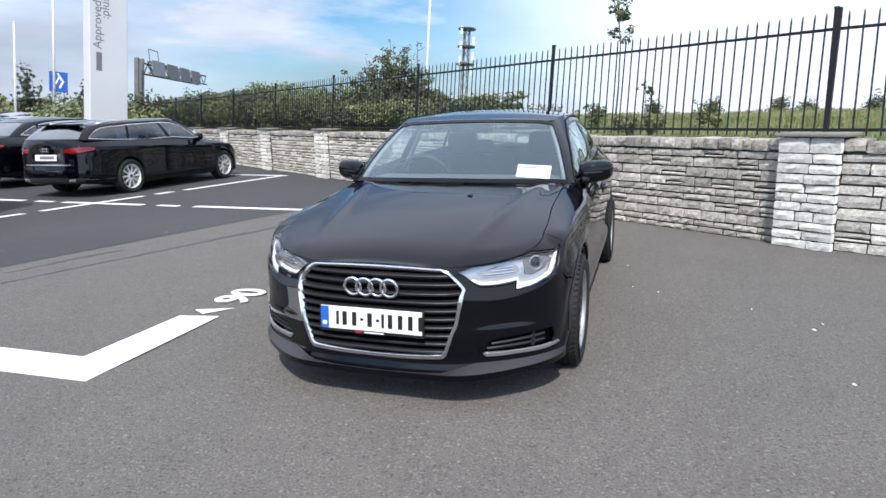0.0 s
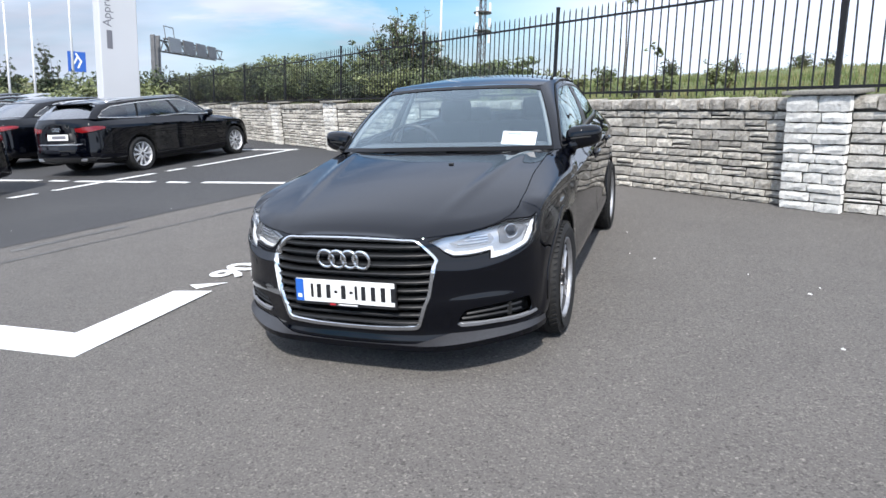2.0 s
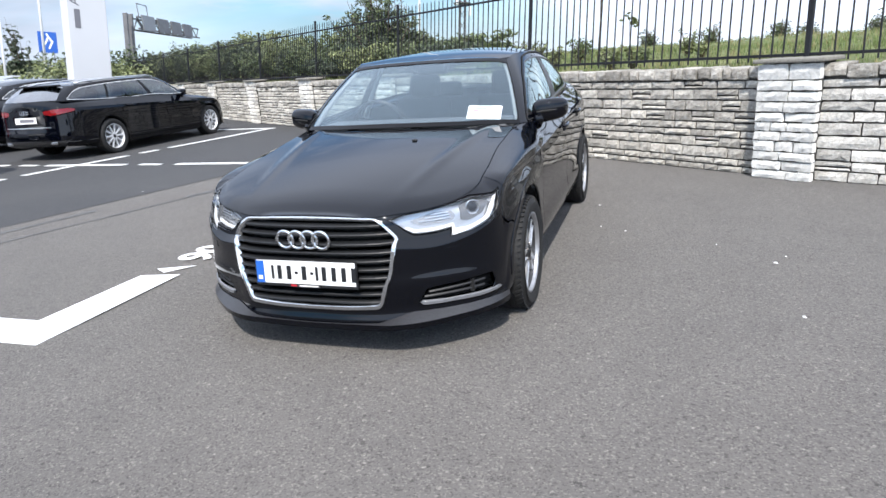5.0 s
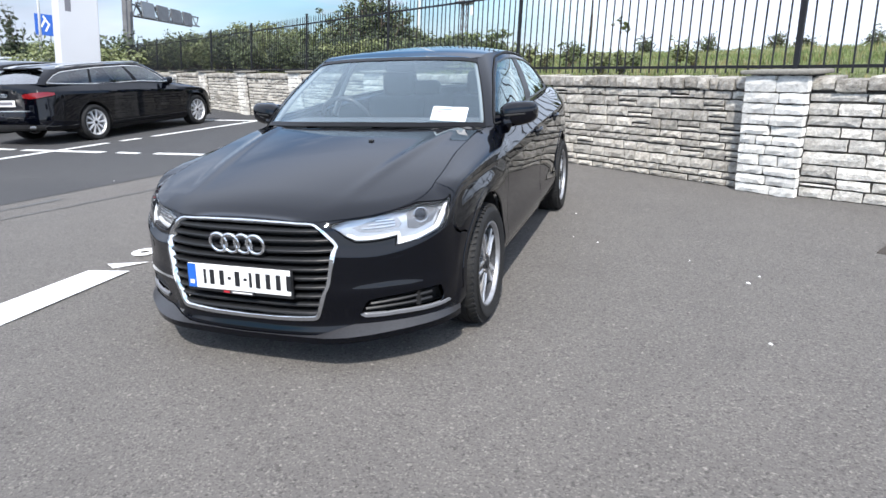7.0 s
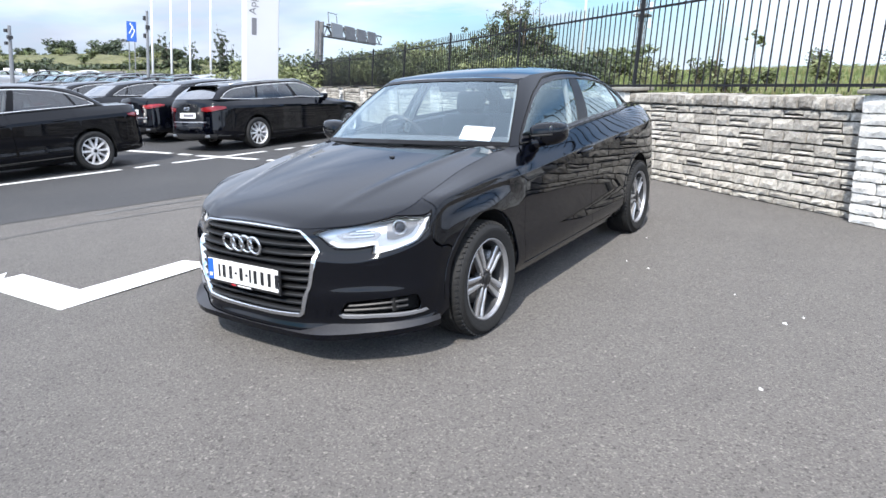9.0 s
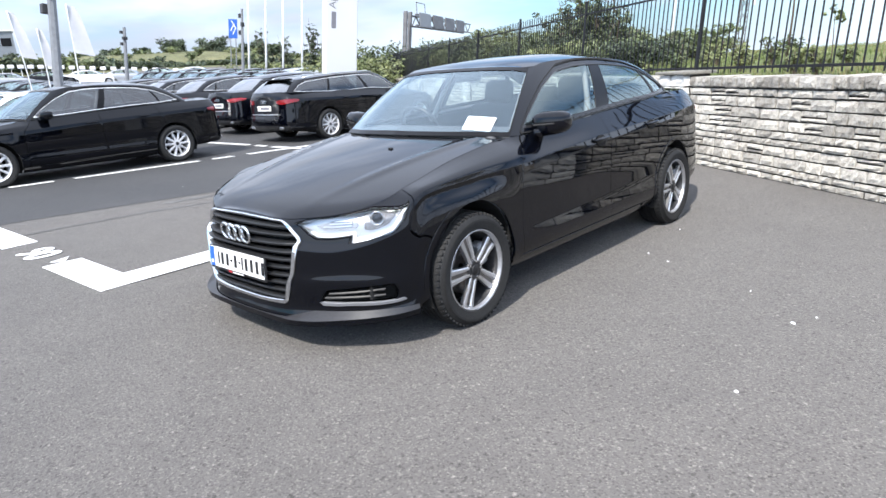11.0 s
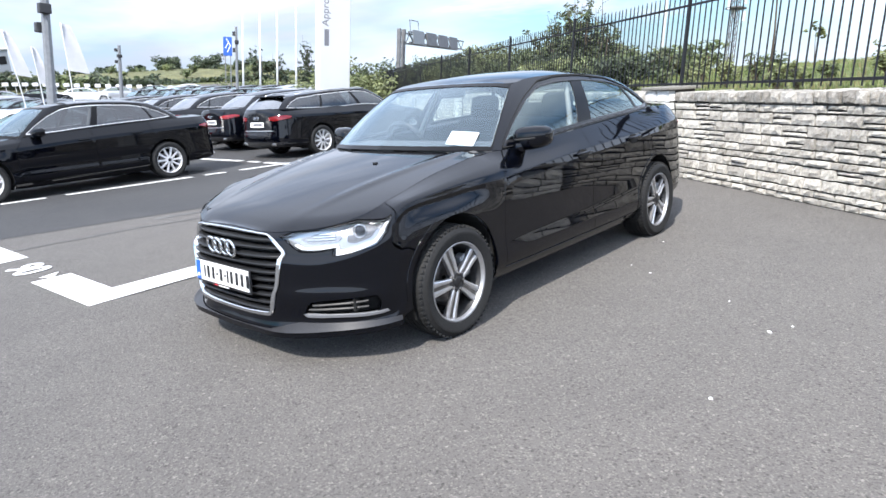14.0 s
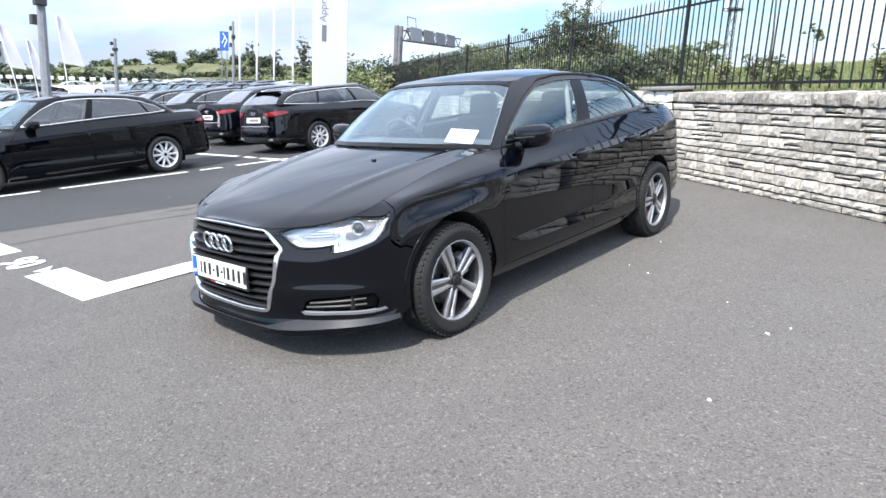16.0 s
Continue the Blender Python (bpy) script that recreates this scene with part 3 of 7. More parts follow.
painted([(-1.66, -1.06), (-2.80, -1.09), (-2.79, -0.79), (-1.98, -0.775), (-1.975, 0.05), (-1.68, 0.11)], label="white painted corner line of a parking bay")
painted([(-1.69, 1.15), (-1.96, 1.15), (-1.93, 3.4), (-1.66, 3.4)])
painted([(-3.86, -1.10), (-5.6, -1.13), (-5.6, -0.83), (-3.88, -0.80)])
painted([(-6.3, -1.13), (-9.6, -1.2), (-9.6, -0.9), (-6.3, -0.84)])
painted([(-1.84, 0.13), (-1.70, 0.31), (-1.96, 0.20)], label="small white painted triangle")
painted([(-2.90, -1.00), (-2.80, -0.92), (-2.96, -0.83)], label="small white painted triangle")
Z2 = 0.010
for x0, x1, ya, yb in ((-3.55, -5.85, 4.88, 5.02), (-6.15, -6.6, 4.9, 5.02), (-6.9, -8.7, 4.92, 5.06), (-8.95, -9.4, 4.98, 5.1), (-9.7, -11.6, 5.02, 5.16), (-12.3, -15.6, 5.06, 5.2)):
    painted([(x0, ya), (x0, yb), (x1, yb + 0.04), (x1, ya + 0.04)], Z2)
for y0, y1 in ((-3.2, -0.9), (-0.6, -0.1), (0.15, 0.75), (1.05, 3.1), (3.35, 3.75), (4.05, 6.0), (6.3, 6.7), (7.0, 10.1)):
    xa = lambda y: -8.52 + 0.11 * (y + 0.2)
    painted([(xa(y0) - 0.07, y0), (xa(y0) + 0.07, y0), (xa(y1) + 0.07, y1), (xa(y1) - 0.07, y1)], Z2 + 0.004)
painted([(-7.3, 10.05), (-7.3, 10.2), (-9.4, 10.35), (-9.4, 10.2)], Z2)


def bay_number(text, x, y, turn, size):
    cu = bpy.data.curves.new("bay_number", "FONT")
    cu.body, cu.size, cu.extrude, cu.align_x, cu.align_y = text, size, 0.002, "CENTER", "CENTER"
    cu.offset = 0.010
    cu.materials.append(LINE)
    ob = new("bay_number", cu)
    ob.matrix_world = pose(x, y, 0.008, 0, 0, turn)
    return tagged(ob, "white painted bay number on asphalt", "road marking", kind="structure")


bay_number("90", -1.83, 0.60, 90, 0.40)
bay_number("90", -3.32, -0.97, 0, 0.40)


# scraps of white litter
def litter(x, y, s):
    bm = bmesh.new()
    n = 7
    ring = [bm.verts.new((s * (0.7 + 0.5 * random.random()) * math.cos(2 * math.pi * k / n), 0.6 * s * (0.7 + 0.5 * random.random()) * math.sin(2 * math.pi * k / n), 0.001 + 0.003 * random.random())) for k in range(n)]
    top = bm.verts.new((0, 0, 0.010))
    for k in range(n):
        bm.faces.new((ring[k], ring[(k + 1) % n], top))
    ob = part("paper_scrap", bm, LITTER)
    ob.matrix_world = pose(x, y, 0.0, 0, 0, random.uniform(0, 360))
    tagged(ob, "tiny white paper scrap lying on asphalt", "litter", "scraps on the asphalt")


for x, y, s in ((2.243, 0.837, 0.028), (1.311, 1.506, 0.018), (2.244, -0.024, 0.026), (2.32, 0.97, 0.016), (1.93, 1.2, 0.016), (1.12, 1.62, 0.014), (1.05, 2.35, 0.014), (-4.6, 2.9, 0.02), (-5.6, 1.5, 0.02)):
    litter(x, y, s * 0.65)

# drain cover in the asphalt
dm = pose(3.50, 1.72, 0.0, 0, 0, -28)
drain = empty("drain_cover", dm, "dark iron drain cover set in asphalt", "drain cover")
box_part("cover_frame", (0, 0, 0.0015), (0.62, 0.46, 0.007), IRON, drain)
for k in range(6):
    box_part("cover_bar", (-0.22 + 0.088 * k, 0, 0.006), (0.074, 0.40, 0.006), IRON, drain, bevel=0.002)


# ---- stone wall ----
WALL_A, WALL_D = Vector((2.44, 3.75, 0)), Vector((-0.8155, 0.5788, 0))
BEND = WALL_A - WALL_D * 0.33
RIGHT_D = Vector((-0.891, 0.454, 0))


def along(origin, d):
    """Local frame of a wall: x along it, y out of its face."""
    m = Matrix((d, (-d.y * -1 * -1, d.x, 0), (0, 0, 1))).transposed()
    m = Matrix(((d.x, -d.y, 0, origin.x), (d.y, d.x, 0, origin.y), (0, 0, 1, 0), (0, 0, 0, 1)))
    return m


MAIN = along(BEND, WALL_D)
RIGHT = along(BEND - RIGHT_D * 8.0, RIGHT_D)
rng = random.Random(7)


def stone_block(rough):
    """A rock-faced stone of unit size, its face towards +y at y = 0."""
    nx, nz = 5, 3
    verts, faces = [], []
    for j in range(nz):
        for i in range(nx):
            u, v = i / (nx - 1) - 0.5, j / (nz - 1) - 0.5
            edge = i in (0, nx - 1) or j in (0, nz - 1)
            verts.append((u + (0 if edge else rng.uniform(-0.05, 0.05)) + (rng.uniform(-0.02, 0.02) if edge else 0), (-0.20 if edge else 0) + rng.uniform(-rough, rough), v + rng.uniform(-0.05, 0.05)))
    for j in range(nz - 1):
        for i in range(nx - 1):
            a = j * nx + i
            faces.append((a + 1, a, a + nx, a + nx + 1))
    rim = [i for i in range(nx)] + [j * nx + nx - 1 for j in range(1, nz)] + [(nz - 1) * nx + i for i in range(nx - 2, -1, -1)] + [j * nx for j in range(nz - 2, 0, -1)]
    k = len(verts)
    verts += [(verts[i][0] * 0.97, -2.0, verts[i][2] * 0.97) for i in rim]
    n = len(rim)
    for t in range(n):
        a, b = rim[t], rim[(t + 1) % n]
        faces.append((a, b, k + (t + 1) % n, k + t))
    return verts, faces


BLOCKS = [stone_block(0.14) for _ in range(18)]
STONE_MESH = {}


def stone_mesh(i, mat):
    key = (i, mat.name)
    if key not in STONE_MESH:
        me = bpy.data.meshes.new("stone")
        me.from_pydata(BLOCKS[i][0], [], BLOCKS[i][1])
        me.materials.append(mat)
        STONE_MESH[key] = me
    return STONE_MESH[key]


def course_plan(x0, x1, z0, z1, hs, ls, seed, pairs=0.30):
    """Courses of stones (centre x, centre z, length, height) filling a rectangle, with jumpers that span two courses."""
    r = random.Random(seed)
    out = []
    z = z0
    while z < z1 - 0.02:
        h = min(r.uniform(*hs), z1 - z)
        if z1 - z - h < hs[0] * 0.7:
            h = z1 - z
        x = x0
        while x < x1 - 0.01:
            l = r.uniform(*ls)
            if x1 - x - l < ls[0]:
                l = x1 - x
            if h > 0.085 and r.random() < pairs and l > 0.2:  # a pair of thin stones in place of one
                f = r.uniform(0.4, 0.6)
                out += [(x + l / 2, z + h * f / 2, l, h * f), (x + l / 2, z + h * (1 + f) / 2, l, h * (1 - f))]
            else:
                out.append((x + l / 2, z + h / 2, l, h))
            x += l
        z += h
    return out


def lay_stones(parent, frame_m, plan, mat, singly, y0=0.0, joint=0.019, depth=0.046, upright=0.85):
    r = random.Random(len(plan))
    if singly:
        for x, z, l, h in plan:
            ob = new("stone", stone_mesh(r.randrange(len(BLOCKS)), mat))
            ob.parent = parent
            ob.matrix_basis = frame_m @ Matrix.Translation((x, y0 + r.uniform(-0.008, 0.010), z)) @ Matrix.Diagonal((l - upright * joint, depth, h - joint, 1))
        return
    verts, faces = [], []
    for x, z, l, h in plan:
        bv, bf = BLOCKS[r.randrange(len(BLOCKS))]
        k = len(verts)
        dy = y0 + r.uniform(-0.008, 0.010)
        verts += [frame_m @ Vector((x + v[0] * (l - upright * joint), dy + v[1] * depth, z + v[2] * (h - joint))) for v in bv]
        faces += [tuple(i + k for i in f) for f in bf]
    ob = mesh_object("stones", verts, faces, mat, parent)
    ob["kind"] = "stuff"


def wall_panel(name, m, x0, x1, mat, singly, seed, hs=(0.068, 0.125), ls=(0.14, 0.42), pairs=0.30):
    core = box_part(name, ((x0 + x1) / 2, -0.23, 0.50), (x1 - x0, 0.40, 1.0), MORTAR, m=m)
    tagged(core, "rough grey-brown stone boundary wall with recessed joints", "stone wall", kind="structure")
    lay_stones(core, m, course_plan(x0, x1, 0.0, 0.945, hs, ls, seed, pairs), mat, singly)
    # cope of upright rubble stones
    r = random.Random(seed + 50)
    x, plan = x0, []
    while x < x1 - 0.01:
        l = r.uniform(0.10, 0.24)
        if x1 - x - l < 0.08:
            l = x1 - x
        plan.append((x + l / 2, 1.012 + r.uniform(-0.008, 0.012), l, 0.118))
        x += l
    lay_stones(core, m, plan, STONE_COPE, singly, y0=0.026, depth=0.05)
    bm = bmesh.new()
    for x, z, l, h in plan:
        box(bm, (x, -0.20, z - 0.004 + r.uniform(-0.01, 0.006)), (l - 0.012, 0.36, h), 0.012, m)
    part("cope_backs", bm, STONE_COPE, core)["kind"] = "stuff"


def pillar(name, m, xc, mat, singly, seed):
    w, d, h = 0.57, 0.42, 1.10
    m2 = m @ Matrix.Translation((xc, 0.10, 0))
    core = box_part(name, (0, -0.22, h / 2), (w - 0.06, d - 0.08, h), MORTAR, m=m2)
    tagged(core, "pale stone pier in the boundary wall with slab cap", "wall pier", kind="structure")
    plan = course_plan(-w / 2, w / 2, 0.0, h, (0.085, 0.110), (0.15, 0.32), seed, 0.0)
    lay_stones(core, m2, plan, mat, singly, joint=0.016, upright=1.0)
    for sgn in (1, -1):
        side = m2 @ Matrix.Translation((sgn * (w / 2 - 0.028), -0.165, 0)) @ pose(0, 0, 0, 0, 0, -90 * sgn)
        lay_stones(core, side, course_plan(-0.14, 0.14, 0.0, h, (0.075, 0.115), (0.28, 0.28), seed + 3), mat, singly, y0=-0.01)
    bm = bmesh.new()
    box(bm, (0, -0.20, h + 0.020), (w + 0.07, d + 0.06, 0.040), 0.012, m2)
    for v in bm.verts:
        v.co.z += 0.006 * noise.noise(v.co * 9)
    part("cap_slab", bm, CAP, core, "weathered grey slab cap")


PIERS = [0.0, 3.81] + [3.81 + 3.47 * k for k in range(1, 9)]
for k, xc in enumerate(PIERS):
    pillar("pier_%d" % (k + 1), MAIN if k else MAIN @ pose(0, 0, 0, 0, 0, 2), xc, STONE_PALE if k < 2 else STONE, k < 2, 100 + k)
for k, (a, b) in enumerate(zip(PIERS, PIERS[1:])):
    wall_panel("wall_%d" % (k + 1), MAIN, a + 0.27, b - 0.27, STONE if k == 1 else STONE_DARK, k < 2, 200 + k, ls=(0.13, 0.33) if k == 0 else (0.14, 0.42), pairs=0.36 if k == 0 else 0.42)
wall_panel("wall_right", RIGHT, 4.2, 7.74, STONE_MID, True, 301, (0.085, 0.125), (0.20, 0.44), 0.12)
wall_panel("wall_end", RIGHT, 0.0, 3.65, STONE_MID, False, 302)
pillar("pier_right", RIGHT, 3.92, STONE_PALE, False, 120)


# ---- railing ----
def bar_mesh():
    bm = bmesh.new()
    tube(bm, [(0, 0, 0), (0, 0, 1.16), (0, 0, 1.20)], 0.0085, 6, radii=[0.0090, 0.0090, 0.0035])
    me = bpy.data.meshes.new("bar")
    bmesh.ops.recalc_face_normals(bm, faces=bm.faces)
    bm.to_mesh(me)
    bm.free()
    me.materials.append(FENCE)
    return me


BAR = bar_mesh()
FY = -0.25
LEAN_X, LEAN_Y = 0.035, 0.1176  # true upright, as the ground slopes


def railing(m, x0, x1, first, singly, n):
    rail = empty("railing", m, "black painted steel railing of upright pointed bars", "railing", "railing along the wall")
    zb, zt = 1.16, 2.13
    lean = lambda z: FY - LEAN_Y * (z - 1.1)
    for z in (zb, zt):
        box_part("rail", ((x0 + x1) / 2 + LEAN_X * (z - 1.1), lean(z), z), (x1 - x0, 0.012, 0.030), FENCE, rail, bevel=0.003)
    tilt = lambda x: Matrix.Translation((x, FY, 1.1)) @ pose(0, 0, 0, 6.7, 2.0, 0) @ Matrix.Translation((-x, -FY, -1.1))
    post = box_part("post", (x1, FY, 1.62), (0.040, 0.040, 1.44), FENCE, rail, bevel=0.004, m=tilt(x1))
    box_part("post_cap", (x1, FY, 2.345), (0.050, 0.050, 0.012), FENCE, post, bevel=0.004, m=tilt(x1))
    if first:
        box_part("post", (x0, FY, 1.62), (0.040, 0.040, 1.44), FENCE, rail, bevel=0.004, m=tilt(x0))
    r = random.Random(int(abs(x0) * 10))
    if singly:
        for k in range(1, n):
            ob = new("bar", BAR)
            ob.parent = rail
            ob.matrix_basis = Matrix.Translation((x0 + (x1 - x0) * k / n, FY, 1.10)) @ pose(0, 0, 0, 6.7 + r.uniform(-0.3, 0.3), 2.0 + r.uniform(-0.4, 0.4), 0)
    else:
        bm = bmesh.new()
        for k in range(1, n):
            x = x0 + (x1 - x0) * k / n
            tube(bm, [(x, FY, 1.10), (x + LEAN_X * 1.17, lean(2.27), 2.27), (x + LEAN_X * 1.2, lean(2.3), 2.30)], 0.0085, 5, radii=[0.0085, 0.0085, 0.003])
        part("railing_bar", bm, FENCE, rail)["kind"] = "stuff"


for k, (a, b) in enumerate(zip(PIERS, PIERS[1:])):
    railing(MAIN, a, b, k == 0, k < 5, 33 if k == 0 else 30)
railing(RIGHT, 4.45, 7.97, False, True, 30)
railing(RIGHT, 0.9, 4.45, True, True, 30)


# ---- bank behind the wall ----
def bank_height(u, v):
    """u along the wall (main frame), v metres behind its face."""
    z = 0.98 + 0.30 * (1 - math.exp(-max(v - 0.4, 0) / 2.2))
    z += 0.12 * noise.noise((u * 0.35, v * 0.35, 3.1)) * min(1, v / 3)
    if v > 12:
        z -= 0.10 * (v - 12)
    return z


def bank():
    us = [-60, -40, -25, -16, -12] + [k * 0.8 for k in range(-12, 45)] + [40, 50, 70]
    vs = [0.40, 0.7, 1.1, 1.6, 2.2, 3, 4, 5.5, 7, 9, 11, 13, 16, 22, 32, 50, 80]
    verts = []
    for v in vs:
        for u in us:
            q = MAIN @ Vector((u, -v, 0))
            if u < 0:  # follow the bend of the wall
                q = BEND + RIGHT_D * u + Vector((RIGHT_D.y, -RIGHT_D.x, 0)) * v
            verts.append((q.x, q.y, bank_height(u, v)))
    n = len(us)
    faces = [(j * n + i, j * n + i + 1, (j + 1) * n + i + 1, (j + 1) * n + i) for j in range(len(vs) - 1) for i in range(n - 1)]
    return tagged(mesh_object("bank", verts, faces, GRASS, smooth=True), "rough green grass bank behind the wall", "grass bank", kind="structure")


bank()


def behind(u, v):
    """A place behind the wall: u along it, v metres behind its face."""
    q = MAIN @ Vector((u, -v, 0)) if u >= 0 else BEND + RIGHT_D * u + Vector((RIGHT_D.y, -RIGHT_D.x, 0)) * v
    return Vector((q.x, q.y, bank_height(u, v)))


def tufts(name, count, u0, u1, v0, v1, hs, mat, seed, label):
    r = random.Random(seed)
    verts, faces = [], []
    for _ in range(count):
        u, v = r.uniform(u0, u1), v0 + (v1 - v0) * r.random() ** 1.6
        p = behind(u, v)
        for _ in range(r.randint(3, 6)):
            a, h, w = r.uniform(0, 6.28), r.uniform(*hs), r.uniform(0.003, 0.007)
            lean = r.uniform(0.05, 0.4) * h
            b = p + Vector((r.uniform(-0.06, 0.06), r.uniform(-0.06, 0.06), -0.02))
            side = Vector((-math.sin(a), math.cos(a), 0)) * w
            tip = b + Vector((math.cos(a) * lean, math.sin(a) * lean, h))
            mid = b.lerp(tip, 0.55) + Vector((0, 0, 0.06 * h))
            k = len(verts)
            verts += [b - side, b + side, mid + side * 0.8, mid - side * 0.8, tip]
            faces += [(k, k + 1, k + 2, k + 3), (k + 3, k + 2, k + 4)]
    return tagged(mesh_object(name, verts, faces, mat), label, "grass", kind="stuff")


tufts("grass_edge", 5200, -8, 12, 0.40, 4.5, (0.04, 0.12), BLADE, 1, "long green grass behind the wall")
tufts("dry_grass", 2600, -8, 14, 0.5, 9.0, (0.04, 0.12), STRAW, 2, "dry yellow grass stalks on the bank")
tufts("grass_field", 5000, -10, 14, 3.0, 12.5, (0.04, 0.10), BLADE, 3, "rough grass on the bank")


# ---- plants ----
def leaf_cloud(r, blobs, count, size, flat_leaf=False):
    """Many small two-faced leaves spread through blobs of (centre, radii)."""
    verts, faces = [], []
    weights = [b[1].x * b[1].y * b[1].z for b in blobs]
    for _ in range(count):
        c, rad = r.choices(blobs, weights)[0]
        d = Vector((r.gauss(0, 1), r.gauss(0, 1), r.gauss(0, 1)))
        d = d.normalized() * (r.random() ** 0.45)
        p = c + Vector((d.x * rad.x, d.y * rad.y, d.z * rad.z))
        s = size * r.uniform(0.6, 1.4)
        a = Vector((r.gauss(0, 1), r.gauss(0, 1), r.gauss(0, 0.6))).normalized()
        b = a.cross(Vector((r.gauss(0, 1), r.gauss(0, 1), r.gauss(0, 1)))).normalized()
        n = a.cross(b)
        k = len(verts)
        verts += [p - a * s, p - b * s * 0.45 + n * s * 0.15, p + a * s, p + b * s * 0.45 + n * s * 0.15]
        faces.append((k, k + 1, k + 2, k + 3))
    return verts, faces


def limbs(r, base, height, spread, n, thick, low=0.25):
    """A tapered trunk with limbs, and the blobs of foliage at their ends."""
    bm = bmesh.new()
    top = base + Vector((r.uniform(-0.1, 0.1) * height * 0.3, r.uniform(-0.1, 0.1) * height * 0.3, height))
    pts = [base.lerp(top, f) + Vector((r.uniform(-1, 1), r.uniform(-1, 1), 0)) * 0.02 * height * (0 < f < 1) for f in (0, 0.25, 0.5, 0.75, 1)]
    tube(bm, pts, thick, 8, radii=[thick * 1.3, thick, thick * 0.75, thick * 0.5, thick * 0.2])
    ends = [pts[-1]]
    for k in range(n):
        f = low + (0.95 - low) * (k + r.random()) / n
        p = base.lerp(top, f)
        a = k * 2.4 + r.uniform(-0.4, 0.4)
        ln = spread * (1.15 - f * 0.8) * r.uniform(0.7, 1.15)
        e = p + Vector((math.cos(a) * ln, math.sin(a) * ln, ln * r.uniform(0.35, 0.9)))
        m = p.lerp(e, 0.5) + Vector((0, 0, -0.06 * ln))
        tube(bm, [p, m, e], thick, 5, radii=[thick * 0.45, thick * 0.3, thick * 0.1])
        ends += [e, m]
    return bm, ends


def tree(name, base, height, spread, seed, mat, label, category="tree", leaves=1500, size=0.06, n=12, thick=0.06, blob=0.32, low=0.25):
    r = random.Random(seed)
    t = empty(name, Matrix.Translation(base), label, category)
    bm, ends = limbs(r, Vector((0, 0, 0)), height, spread, n, thick, low)
    part("trunk", bm, BARK, t, "brown bark trunk with limbs", smooth=True)
    blobs = [(e + Vector((r.uniform(-0.1, 0.1), r.uniform(-0.1, 0.1), 0)), Vector((1, 1, r.uniform(0.7, 1.1))) * spread * blob * r.uniform(0.6, 1.2)) for e in ends]
    v, f = leaf_cloud(r, blobs, leaves, size)
    mesh_object("crown", v, f, mat, t, "crown of small green leaves")
    return t


def shrub(name, base, w, h, seed, mat, label, leaves=900, size=0.05, category="shrub"):
    r = random.Random(seed)
    t = empty(name, Matrix.Translation(base), label, category)
    bm = bmesh.new()
    blobs = []
    for k in range(9):
        a = k * 2.4 + r.uniform(-0.3, 0.3)
        e = Vector((math.cos(a) * w * 0.42 * r.uniform(0.3, 1), math.sin(a) * w * 0.42 * r.uniform(0.3, 1), h * r.uniform(0.5, 0.95)))
        tube(bm, [(0, 0, -0.05), e * 0.5 + Vector((0, 0, 0.06 * h)), e], 0.02, 5, radii=[0.02, 0.013, 0.005])
        blobs += [(e, Vector((w * 0.2, w * 0.2, h * 0.2)) * r.uniform(0.7, 1.25)), (e * 0.6, Vector((w * 0.25, w * 0.25, h * 0.25)))]
    part("stem", bm, BARK, t)["kind"] = "stuff"
    v, f = leaf_cloud(r, blobs, leaves, size)
    mesh_object("foliage", v, f, mat, t, "dense small leaves")
    return t


pr = random.Random(21)
# hedge of mixed shrubs behind the railing
mats = [LEAF, LEAF_LIGHT, LEAF_LIGHT, LEAF_DARK, LEAF]
u = 7.2
k = 0
while u < 33:
    w = pr.uniform(1.0, 1.7)
    h = pr.uniform(0.75, 1.30) * float(np.interp(u, [7, 9, 14, 17], [0.45, 0.55, 0.85, 1.12]))
    p = behind(u, pr.uniform(0.95, 1.5))
    shrub("shrub", p, w * 1.25, h, 400 + k, mats[pr.randrange(5)], "bushy green shrub behind the railing", leaves=2600 if u < 16 else 1500, size=0.042 if u < 16 else 0.06)
    u += w * 0.62
    k += 1
u = 9.5
while u < 32:
    shrub("shrub", behind(u, pr.uniform(2.4, 4.2)), 2.0, pr.uniform(1.1, 1.6) * float(np.interp(u, [9, 14, 18], [0.5, 0.7, 1.0])), 500 + int(u * 10), mats[pr.randrange(3)], "tall green shrub behind the railing", leaves=1700, size=0.065)
    u += pr.uniform(1.0, 1.8)
